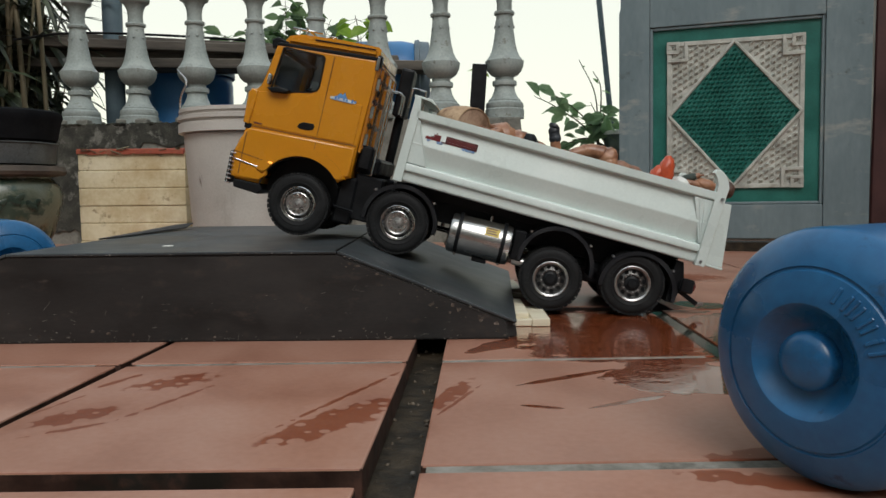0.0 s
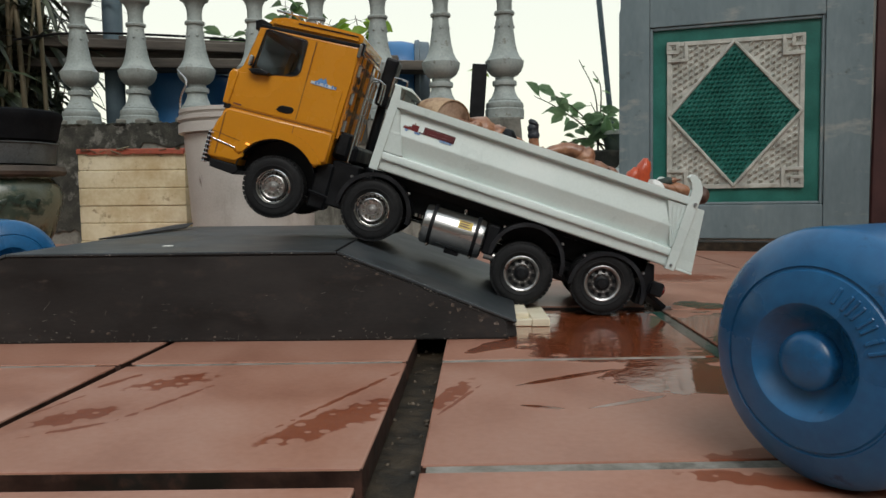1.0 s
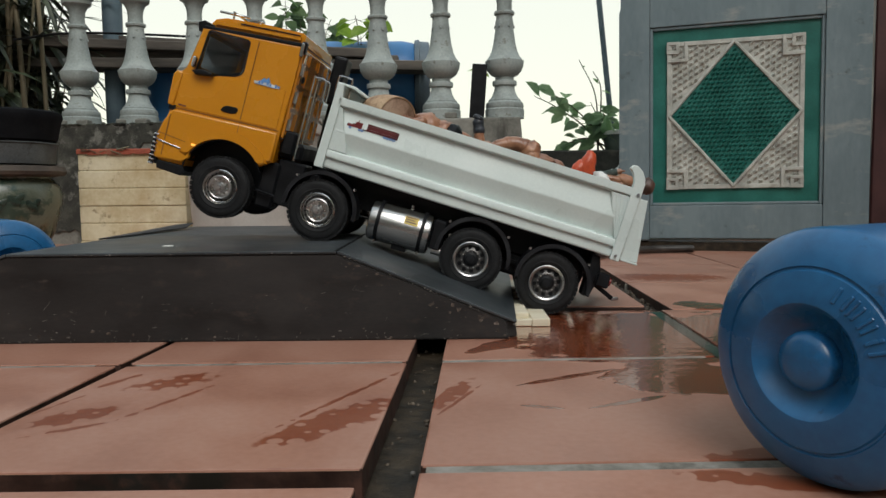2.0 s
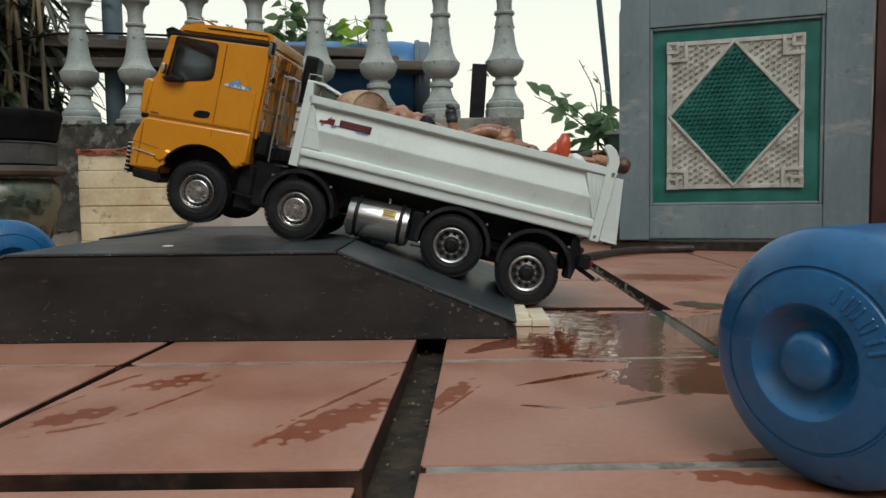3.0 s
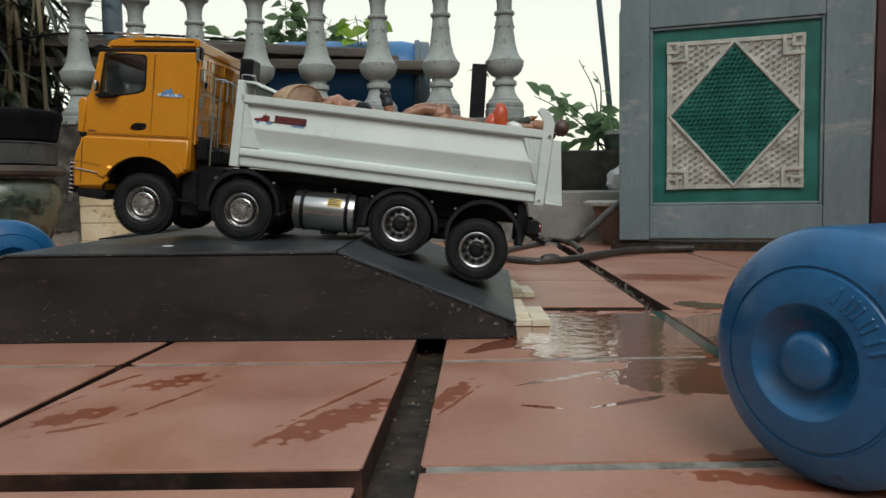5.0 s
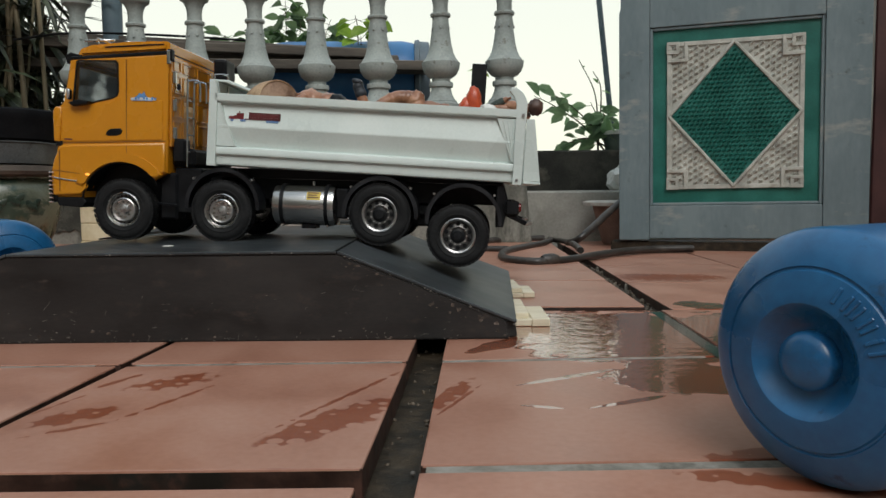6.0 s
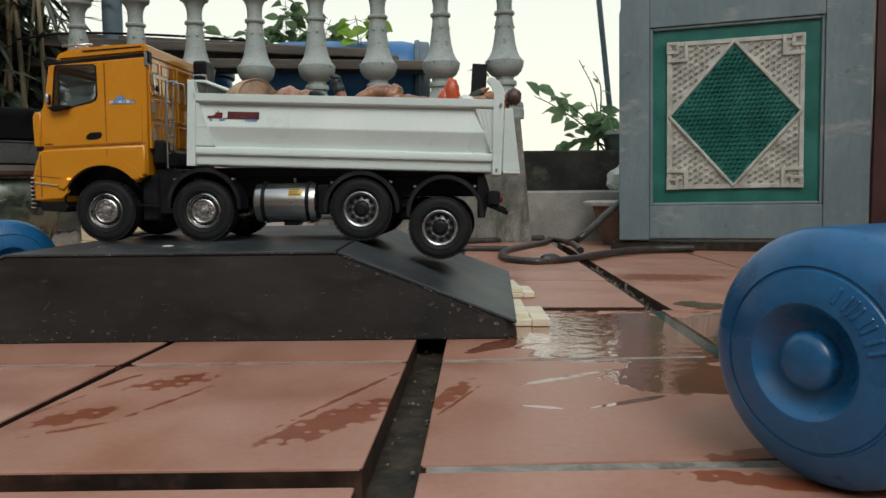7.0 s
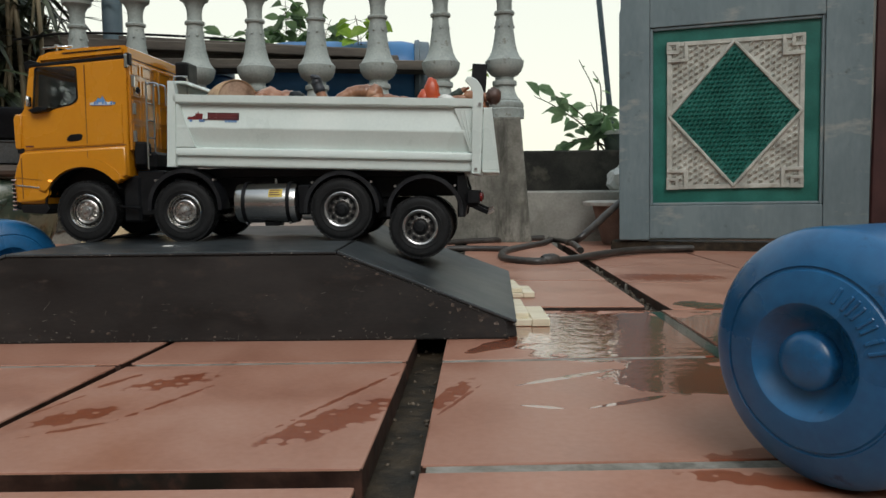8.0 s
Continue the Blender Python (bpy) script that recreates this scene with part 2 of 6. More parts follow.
M_DECAL_RED = material("decal_red", [(0.12, 0.012, 0.014), (0.16, 0.016, 0.018), (0.2, 0.022, 0.024)], 0.45, scale=60, bump=0)
M_DECAL_DARK = material("decal_maroon", [(0.05, 0.01, 0.012), (0.08, 0.014, 0.016), (0.11, 0.018, 0.02)], 0.45, scale=60, bump=0)
M_DECAL_BLUE = material("decal_blue", [(0.06, 0.17, 0.42), (0.09, 0.23, 0.52), (0.12, 0.3, 0.6)], 0.4, scale=60, bump=0)
M_DECAL_SILVER = material("decal_silver", [(0.5, 0.52, 0.55), (0.58, 0.6, 0.62), (0.65, 0.67, 0.7)], 0.35, scale=60, bump=0)
M_PRINT_TRAILER = material("print_dull_red", [(0.075, 0.014, 0.015), (0.10, 0.018, 0.019), (0.13, 0.023, 0.024)], 0.45, scale=60, bump=0)
M_LABEL = material("yellow_label", [(0.5, 0.36, 0.05), (0.6, 0.44, 0.07), (0.66, 0.5, 0.1)], 0.5, scale=60, bump=0)
M_LAMP_RED = material("red_lens", [(0.10, 0.005, 0.006), (0.14, 0.008, 0.009), (0.18, 0.012, 0.012)], 0.15, scale=60, bump=0)
# darker amber for strips that stand for the shade in panel gaps
M_SEAM = material("seam_shade", [(0.14, 0.05, 0.004), (0.18, 0.065, 0.005), (0.22, 0.08, 0.006)], 0.6, scale=60, bump=0)
M_MAROON = material("maroon_wood", [(0.03, 0.008, 0.008), (0.045, 0.012, 0.012), (0.06, 0.018, 0.016)], 0.5, scale=12, bump=0.2)
M_AMBER = material("amber_lens", [(0.6, 0.2, 0.01), (0.66, 0.24, 0.015), (0.7, 0.28, 0.02)], 0.2, scale=60, bump=0)
M_AMBER.node_tree.nodes["Principled BSDF"].inputs["Emission Color"].default_value = (1.0, 0.45, 0.08, 1)
M_AMBER.node_tree.nodes["Principled BSDF"].inputs["Emission Strength"].default_value = 1.2
M_WALL = material("plain_plaster", [(0.36, 0.35, 0.31), (0.43, 0.42, 0.38), (0.48, 0.47, 0.43)], 0.85, scale=3, bump=0.2)
M_WHITE_CHIP = material("white_scrap", [(0.6, 0.6, 0.57), (0.68, 0.68, 0.65), (0.75, 0.75, 0.72)], 0.6, scale=60, bump=0.1)


# ---- mesh helpers ----
def thing(name, label, category, group="", kind="", at=None):
    ob = new(name)
    ob.empty_display_size = 0.05
    if at is not None:
        ob.matrix_basis = at
    return tagged(ob, label, category, group, kind)


def finish(bm, mat, name, smooth=False, angle=40):
    bmesh.ops.recalc_face_normals(bm, faces=bm.faces)
    me = bpy.data.meshes.new(name)
    if smooth:
        for f in bm.faces:
            f.smooth = len(f.verts) <= 4
        lim = radians(angle)
        for e in bm.edges:
            if len(e.link_faces) == 2 and e.calc_face_angle(0) > lim:
                e.smooth = False
    bm.to_mesh(me)
    bm.free()
    for mm in (mat if isinstance(mat, (list, tuple)) else [mat]):
        me.materials.append(mm)
    return me


def part(name, bm, mat, parent=None, label="", smooth=False, at=None, angle=40):
    ob = new(name, finish(bm, mat, name, smooth, angle))
    if parent is not None:
        ob.parent = parent
    if at is not None:
        ob.matrix_basis = at
    return tagged(ob, label)


def solo(name, bm, mat, label, category, kind="", group="", smooth=False, at=None, angle=40):
    ob = part(name, bm, mat, None, label, smooth, at, angle)
    return tagged(ob, label, category, group, kind)


def put_box(bm, x0, x1, y0, y1, z0, z1, bevel=0.0, m=None, seg=1):
    made = bmesh.ops.create_cube(bm, size=1)
    vs = made["verts"]
    for v in vs:
        v.co = Vector((x0 + (v.co.x + 0.5) * (x1 - x0), y0 + (v.co.y + 0.5) * (y1 - y0), z0 + (v.co.z + 0.5) * (z1 - z0)))
    if m is not None:
        for v in vs:
            v.co = m @ v.co
    if bevel:
        es = list({e for v in vs for e in v.link_edges})
        bmesh.ops.bevel(bm, geom=es, offset=bevel, segments=seg, affect="EDGES", profile=0.6)
    return bm


def box(*a, **k):
    return put_box(bmesh.new(), *a, **k)


def put_lathe(bm, profile, steps=32, axis="Z", origin=(0, 0, 0), close=True):
    """profile: (radius, height) pairs, turned round an axis."""
    rings = []
    for r, h in profile:
        ring = []
        for i in range(steps):
            t = 2 * math.pi * i / steps
            a, b = r * math.cos(t), r * math.sin(t)
            co = {"Z": (a, b, h), "Y": (a, h, b), "X": (h, a, b)}[axis]
            ring.append(bm.verts.new(Vector(co) + Vector(origin)))
        rings.append(ring)
    for p, q in zip(rings, rings[1:]):
        for i in range(steps):
            bm.faces.new((p[i], p[(i + 1) % steps], q[(i + 1) % steps], q[i]))
    if close:
        bm.faces.new(rings[0])
        bm.faces.new(rings[-1])
    return bm


def lathe(profile, steps=32, axis="Z", origin=(0, 0, 0), close=True):
    return put_lathe(bmesh.new(), profile, steps, axis, origin, close)


def put_prism(bm, pts, y0, y1, plane="XZ", bevel=0.0, seg=2):
    """Extrudes a flat outline: (x, z) pairs along y, or (x, y) pairs along z, or (y, z) along x."""
    def co(p, d):
        return {"XZ": (p[0], d, p[1]), "XY": (p[0], p[1], d), "YZ": (d, p[0], p[1])}[plane]
    a = [bm.verts.new(co(p, y0)) for p in pts]
    b = [bm.verts.new(co(p, y1)) for p in pts]
    fs = [bm.faces.new(a), bm.faces.new(b[::-1])]
    n = len(pts)
    for i in range(n):
        fs.append(bm.faces.new((a[i], b[i], b[(i + 1) % n], a[(i + 1) % n])))
    if bevel:
        es = list({e for f in fs[:2] for e in f.edges})
        bmesh.ops.bevel(bm, geom=es, offset=bevel, segments=seg, affect="EDGES", profile=0.5)
    return bm


def prism(*a, **k):
    return put_prism(bmesh.new(), *a, **k)


def put_tube(bm, pts, r, steps=8, taper=1.0):
    pts = [Vector(p) for p in pts]
    rings = []
    for i, p in enumerate(pts):
        d = (pts[min(i + 1, len(pts) - 1)] - pts[max(i - 1, 0)]).normalized()
        s = d.cross(Vector((0.13, 0.31, 0.94)))
        s = s.normalized() if s.length > 1e-3 else d.orthogonal().normalized()
        u = d.cross(s)
        rr = r * (1 + (taper - 1) * i / max(1, len(pts) - 1))
        rings.append([bm.verts.new(p + rr * (math.cos(2 * math.pi * k / steps) * s + math.sin(2 * math.pi * k / steps) * u)) for k in range(steps)])
    for a, b in zip(rings, rings[1:]):
        for k in range(steps):
            bm.faces.new((a[k], a[(k + 1) % steps], b[(k + 1) % steps], b[k]))
    bm.faces.new(rings[0])
    bm.faces.new(rings[-1][::-1])
    return bm


def tube(*a, **k):
    return put_tube(bmesh.new(), *a, **k)


def smooth_path(pts, n=8):
    """Catmull-Rom through the points."""
    pts = [Vector(p) for p in pts]
    ext = [pts[0] * 2 - pts[1]] + pts + [pts[-1] * 2 - pts[-2]]
    out = []
    for i in range(1, len(ext) - 2):
        p0, p1, p2, p3 = ext[i - 1:i + 3]
        for k in range(n):
            t = k / n
            out.append(0.5 * (2 * p1 + (p2 - p0) * t + (2 * p0 - 5 * p1 + 4 * p2 - p3) * t * t + (3 * p1 - p0 - 3 * p2 + p3) * t ** 3))
    return out + [pts[-1]]


def rounded(x0, x1, z0, z1, r, n=4):
    out = []
    for cx, cz, a in ((x1 - r, z1 - r, 0), (x0 + r, z1 - r, 90), (x0 + r, z0 + r, 180), (x1 - r, z0 + r, 270)):
        for k in range(n + 1):
            t = radians(a + 90 * k / n)
            out.append((cx + r * math.cos(t), cz + r * math.sin(t)))
    return out


# ---- terrace floor ----
TILE = 0.3015
GRID = pose(-0.0211, 0.7448, 0, 0, 0, -2.06)


def patches(nt, spots, pos):
    """The highest of several soft ellipses (x, y, half length, half width, turn, strength)."""
    last = None
    for x, y, a, c, turn, k in spots:
        mp = nt.nodes.new("ShaderNodeMapping")
        mp.vector_type = "TEXTURE"
        mp.inputs["Location"].default_value = (x, y, 0)
        mp.inputs["Rotation"].default_value = (0, 0, radians(turn))
        mp.inputs["Scale"].default_value = (a, c, 1)
        nt.links.new(pos, mp.inputs[0])
        ln = nt.nodes.new("ShaderNodeVectorMath")
        ln.operation = "LENGTH"
        nt.links.new(mp.outputs[0], ln.inputs[0])
        inv = nt.nodes.new("ShaderNodeMath")
        inv.operation = "MULTIPLY_ADD"
        inv.inputs[1].default_value, inv.inputs[2].default_value = -k, k
        nt.links.new(ln.outputs["Value"], inv.inputs[0])
        if last is None:
            last = inv.outputs[0]
        else:
            mx = nt.nodes.new("ShaderNodeMath")
            mx.operation = "MAXIMUM"
            nt.links.new(last, mx.inputs[0])
            nt.links.new(inv.outputs[0], mx.inputs[1])
            last = mx.outputs[0]
    return last


def calc(nt, op, a, b, c=None):
    n = nt.nodes.new("ShaderNodeMath")
    n.operation = op
    for k, v in enumerate((a, b, c)):
        if v is None:
            continue
        if isinstance(v, (int, float)):
            n.inputs[k].default_value = v
        else:
            nt.links.new(v, n.inputs[k])
    return n.outputs[0]


def step(nt, v, lo, hi):
    n = nt.nodes.new("ShaderNodeMapRange")
    n.interpolation_type = "SMOOTHSTEP"
    n.inputs[1].default_value, n.inputs[2].default_value = lo, hi
    nt.links.new(v, n.inputs[0])
    return n.outputs[0]


def add_wet(m, spots, prints):
    """Water lying on the tiles, ragged at the edge, darker, glossy and rippled; prints: half-dried tread marks full of small dry dots."""
    nt = m.node_tree
    b = nt.nodes["Principled BSDF"]
    pos = nt.nodes.new("ShaderNodeNewGeometry").outputs["Position"]
    def cloud(scale, detail):
        n = nt.nodes.new("ShaderNodeTexNoise")
        n.inputs["Scale"].default_value, n.inputs["Detail"].default_value = scale, detail
        nt.links.new(pos, n.inputs["Vector"])
        return n.outputs[0]
    wet = step(nt, calc(nt, "MULTIPLY_ADD", cloud(26, 5), 1.1, patches(nt, spots, pos)), 0.62, 0.74)
    tread = patches(nt, prints, pos)
    mark = step(nt, calc(nt, "MULTIPLY_ADD", cloud(45, 5), 0.9, tread), 0.39, 0.54)
    vor = nt.nodes.new("ShaderNodeTexVoronoi")
    vor.voronoi_dimensions = "2D"
    vor.inputs["Scale"].default_value = 58
    vor.inputs["Randomness"].default_value = 0.55
    nt.links.new(pos, vor.inputs["Vector"])
    mark = calc(nt, "MULTIPLY", mark, calc(nt, "MULTIPLY_ADD", step(nt, calc(nt, "MULTIPLY_ADD", tread, 0.62, vor.outputs["Distance"]), 0.36, 0.44), 0.95, 0.0))
    both = calc(nt, "MAXIMUM", wet, mark)
    dark = nt.nodes.new("ShaderNodeMix")
    dark.data_type, dark.blend_type = "RGBA", "MULTIPLY"
    nt.links.new(both, dark.inputs[0])
    nt.links.new(b.inputs["Base Color"].links[0].from_socket, dark.inputs[6])
    dark.inputs[7].default_value = (0.56, 0.285, 0.155, 1)
    nt.links.new(dark.outputs[2], b.inputs["Base Color"])
    gl = nt.nodes.new("ShaderNodeMix")
    nt.links.new(wet, gl.inputs[0])
    nt.links.new(b.inputs["Roughness"].links[0].from_socket, gl.inputs[2])
    gl.inputs[3].default_value = 0.035
    nt.links.new(gl.outputs[0], b.inputs["Roughness"])
    # water film: stronger sheen, and ripples of its own
    sp = nt.nodes.new("ShaderNodeMapRange")
    sp.inputs[3].default_value, sp.inputs[4].default_value = 0.4, 0.6
    nt.links.new(wet, sp.inputs[0])
    nt.links.new(sp.outputs[0], b.inputs["Specular IOR Level"])
    nt.links.new(calc(nt, "MULTIPLY", wet, 0.85), b.inputs["Coat Weight"])
    b.inputs["Coat Roughness"].default_value = 0.03
    # ripples run out from the wheels' side and die away over the calm water
    stir = step(nt, patches(nt, [(0.12, 0.84, 0.17, 0.26, 0, 1.0)], pos), 0.0, 0.35)
    rip = calc(nt, "MULTIPLY", calc(nt, "MULTIPLY", wet, calc(nt, "MULTIPLY_ADD", stir, 0.88, 0.12)), calc(nt, "MULTIPLY_ADD", cloud(55, 3), 1.0, calc(nt, "MULTIPLY", cloud(170, 2), 0.35)))
    bp = nt.nodes.new("ShaderNodeBump")
    bp.inputs["Strength"].default_value, bp.inputs["Distance"].default_value = 0.30, 0.0024
    nt.links.new(rip, bp.inputs["Height"])
    nt.links.new(b.inputs["Normal"].links[0].from_socket, bp.inputs["Normal"])
    nt.links.new(bp.outputs[0], b.inputs["Normal"])
    nt.links.new(bp.outputs[0], b.inputs["Coat Normal"])
    return m


WET = [(0.211, 0.865, 0.150, 0.175, -2, 1.5), (0.40, 0.87, 0.15, 0.15, 0, 1.3), (0.215, 0.662, 0.075, 0.060, 1, 1.2), (0.109, 0.668, 0.066, 0.0062, 30, 0.95), (0.073, 0.577, 0.020, 0.0042, -18, 0.95),
       (0.145, 0.587, 0.042, 0.0055, 26, 0.95), (0.063, 0.814, 0.055, 0.0186, 48, 1.0), (0.44, 0.66, 0.12, 0.09, 0, 1.0),
       (0.365, 1.071, 0.05, 0.042, -34, 0.7)]
PRINTS = [(-0.078, 0.550, 0.072, 0.0215, 54, 0.9), (-0.081, 0.611, 0.107, 0.0030, 64, 0.8), (0.008, 0.620, 0.052, 0.0100, 71, 0.8), (0.013, 0.601, 0.053, 0.0022, 67, 0.8), (-0.281, 0.562, 0.036, 0.0170, 46, 0.75),
          (-0.269, 0.531, 0.029, 0.0038, 36, 0.65), (-0.222, 0.603, 0.061, 0.0030, 67, 0.75), (-0.309, 0.595, 0.032, 0.0023, 73, 0.65), (-0.291, 0.672, 0.030, 0.0040, 67, 0.7), (-0.241, 0.664, 0.040, 0.0200, 46, 0.55),
          (0.222, 0.469, 0.064, 0.0145, 11, 1.2), (0.195, 0.422, 0.066, 0.0125, -15, 1.2), (0.418, 1.411, 0.11, 0.06, -5, 1.0)]
add_wet(M_TILE, WET, PRINTS)

ground = solo("ground", box(-400, 400, -400, 400, -0.6, -0.035), M_DIRT, "dark damp earth bed under and around the terrace", "ground", "structure")
slab = solo("slab", box(-2.7, 2.7, -1.8, 2.9, -0.034, -0.022, m=None), M_DIRT, "dark wet mortar bed under the tiles", "floor", "structure")
floor = thing("floor", "terrace floor of square terracotta tiles, partly wet", "floor", kind="structure")
floor.matrix_basis = GRID


def col_line(i, j):
    """Joint to the left of column i in row j: its place, drift per metre along v, and half width."""
    if i == 0:
        return 0.0022, 0.0118, 0.0173
    if i == 1:
        return (TILE + 0.0055, 0.0, 0.0180) if j > 0 else (TILE, 0.0, 0.0085)
    if i == -1:
        return -0.2925, 0.0245, 0.0050
    return i * TILE, 0.0, 0.0025


def row_line(i, j):
    """Joint in front of row j at column i: its place, drift per metre along u, and half width."""
    if j == 0:
        return (-0.0094, 0.045, 0.0042) if i < 0 else (-0.0088, 0.07, 0.0042)
    if j == -1:
        return (-0.3107, 0.040, 0.0140) if i < 0 else (-0.2977, 0.058, 0.0060)
    return j * TILE, 0.0, 0.0035 if j == 1 else 0.0028


def meet(col, row, side_u, side_v):
    """Corner of a tile where the given sides of two joints cross."""
    u0, ku, hu = col
    v0, kv, hv = row
    u0, v0 = u0 + side_u * hu, v0 + side_v * hv
    v = (v0 + kv * u0) / (1 - kv * ku)
    return u0 + ku * v, v


# near-black for every tile face below the top surface
M_EDGE = stained(material("dark_tile_edge", [(0.022, 0.010, 0.007), (0.04, 0.018, 0.012), (0.07, 0.03, 0.02)], 0.5, scale=40, bump=0.4, depth=0.002), (0.012, 0.009, 0.006), 0.5, 30)
tile_meshes = {}
for i in range(-6, 7):
    for j in range(-7, 6):
        cx, cy = (i + 0.5) * TILE, (j + 0.5) * TILE
        c0, c1, r0, r1 = col_line(i, j), col_line(i + 1, j), row_line(i, j), row_line(i, j + 1)
        quad = [meet(c0, r0, 1, 1), meet(c1, r0, -1, 1), meet(c1, r1, -1, -1), meet(c0, r1, 1, -1)]
        key = tuple((round(u - cx, 4), round(v - cy, 4)) for u, v in quad)
        if key not in tile_meshes:
            bm = prism(key, -0.022, 0, plane="XY")
            bmesh.ops.bevel(bm, geom=bm.edges[:], offset=0.0016, segments=2, affect="EDGES", profile=0.6)
            bm.normal_update()
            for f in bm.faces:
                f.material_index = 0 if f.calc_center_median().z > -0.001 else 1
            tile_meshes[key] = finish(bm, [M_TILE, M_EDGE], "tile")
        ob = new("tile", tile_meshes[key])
        ob.parent = floor
        up = 0.005 if (j >= 1 and i <= 0) else 0.0
        up += random.uniform(-0.0006, 0.0006)
        ob.matrix_basis = pose(cx, cy, up, random.uniform(-0.12, 0.12), random.uniform(-0.12, 0.12), random.uniform(-0.15, 0.15))

bm = bmesh.new()
for i in range(-6, 7):
    for j in range(-7, 6):
        v0, kv, hv = row_line(i, j)
        if not (j == -1 and i < 0):
            a, b = i * TILE + 0.02, (i + 1) * TILE - 0.02
            put_prism(bm, [(a, v0 + kv * a - hv), (b, v0 + kv * b - hv), (b, v0 + kv * b + hv), (a, v0 + kv * a + hv)], -0.02, -0.0009 if j == 0 else -0.0014 if j == -1 else -0.0022, plane="XY")
        u0, ku, hu = col_line(i, j)
        if i not in (0, -1) and not (i == 1 and j > 0):
            put_box(bm, u0 - hu, u0 + hu, j * TILE + 0.012, (j + 1) * TILE - 0.012, -0.02, -0.003)
part("grout", bm, M_GROUT, floor, "crumbling grey cement grout")
# grit and scraps in the open grooves
bm = bmesh.new()
for k in range(150):
    if k % 3:
        x, y = random.uniform(-0.016, 0.017), random.uniform(-2.2, 2.0) * TILE
    else:
        x, y = TILE + random.uniform(-0.010, 0.021), random.uniform(1.0, 4.0) * TILE
    s = random.uniform(0.001, 0.0032) * (1.9 if k % 3 == 0 else 1)
    m = Matrix.Translation((x, y, -0.0225 + s * 0.3)) @ Euler([random.uniform(0, 3) for _ in range(3)]).to_matrix().to_4x4()
    bmesh.ops.create_icosphere(bm, subdivisions=1, radius=s, matrix=m @ Matrix.Diagonal((1, random.uniform(0.5, 1), random.uniform(0.4, 0.9), 1)))
for k in range(260):
    x, y, r = TILE + random.uniform(-0.011, 0.022), random.uniform(1.03, 3.5) * TILE, random.uniform(0.002, 0.0062)
    m = Matrix.Translation((x, y, -0.0145 + r * random.uniform(0.1, 0.8))) @ Euler([random.uniform(0, 3) for _ in range(3)]).to_matrix().to_4x4()
    bmesh.ops.create_icosphere(bm, subdivisions=1, radius=r, matrix=m @ Matrix.Diagonal((1, random.uniform(0.4, 1), random.uniform(0.3, 0.8), 1)))
tagged(part("grit", bm, stained(material("grit", [(0.03, 0.022, 0.014), (0.07, 0.05, 0.032), (0.14, 0.11, 0.08)], 0.6, scale=90, bump=0.5, island=0.4), (0.25, 0.22, 0.18), 0.2, 40), floor,
            "loose grit lying in the open joint"), kind="stuff")
part("rubble", box(TILE - 0.0122, TILE + 0.0232, 1.02 * TILE, 3.6 * TILE, -0.02, -0.0145), stained(material("damp_rubble", [(0.012, 0.010, 0.008), (0.03, 0.025, 0.019), (0.06, 0.05, 0.04)], 0.8, scale=90, fine=260, bump=1.0, depth=0.006), (0.2, 0.17, 0.135), 0.34, 70, 0.1), floor, "damp crumbled rubble in the joint")
# water standing in the joint in front of the ramp
part("joint_water", box(TILE - 0.0082, TILE + 0.0082, -0.3, TILE - 0.01, -0.01, -0.0016), material("green_water", [(0.02, 0.028, 0.022), (0.035, 0.043, 0.036), (0.06, 0.065, 0.055)],
     0.06, scale=30, bump=0.1, rough_var=0.03), floor, "dark green water standing in a joint")

solo("pebble", lathe([(0.0005, 0), (0.0016, 0.0006), (0.0018, 0.0022), (0.0011, 0.0031), (0.0004, 0.0033)], 6), M_CHIP, "small pale stone lying in the open joint", "stone", smooth=True, at=pose(-0.0215, 0.492, -0.0215, 12, -15, 40))

# ---- ramp ----
RY0, RY1, RH = 0.842, 1.47, 0.1016
ramp = thing("ramp", "black painted steel ramp with a flat top, chipped and rusty", "ramp", at=pose(-0.12, RY0, 0))
D = RY1 - RY0
outline = [(0.203, 0.0), (0.2, 0.018), (0.0, RH - 0.003), (-0.366, RH - 0.003), (-0.566, 0.018), (-0.569, 0.0)]



def splay(bm):
    """The foot runs slightly out of square, away from the front corner."""
    for v in bm.verts:
        if v.co.x > 0.19:
            v.co.y = min(v.co.y, 0.518)
            v.co.x += 0.07 * max(0.0, v.co.y)
    return bm


bm = splay(prism(outline, 0, D))
corner = [e for e in bm.edges if all(v.co.y < 1e-6 and v.co.x > 0.19 for v in e.verts)]
bmesh.ops.bevel(bm, geom=corner, offset=0.009, segments=4, affect="EDGES")
bmesh.ops.bevel(bm, geom=[e for e in bm.edges if e.calc_face_angle(0) > 0.3], offset=0.0018, segments=2, affect="EDGES")
part("body", bm, M_RAMP, ramp, "black painted sheet steel side")
for nm, pts in (("top_plate", [(-0.366, RH - 0.0032), (0.001, RH - 0.0032), (0.001, RH), (-0.366, RH)]),
                ("slope_plate", [(0.0015, RH - 0.0032), (0.201, 0.0178), (0.2022, 0.0206), (0.0025, RH)]),
                ("slope_plate", [(-0.3675, RH - 0.0032), (-0.567, 0.0178), (-0.5682, 0.0206), (-0.3685, RH)])):
    bm = splay(prism(pts, 0.0 if nm == "slope_plate" else -0.0015, D + 0.001))
    bmesh.ops.bevel(bm, geom=bm.edges[:], offset=0.0006, segments=1, affect="EDGES")
    part(nm, bm, M_RAMP_TOP, ramp, "dark worn top plate")
bm = bmesh.new()
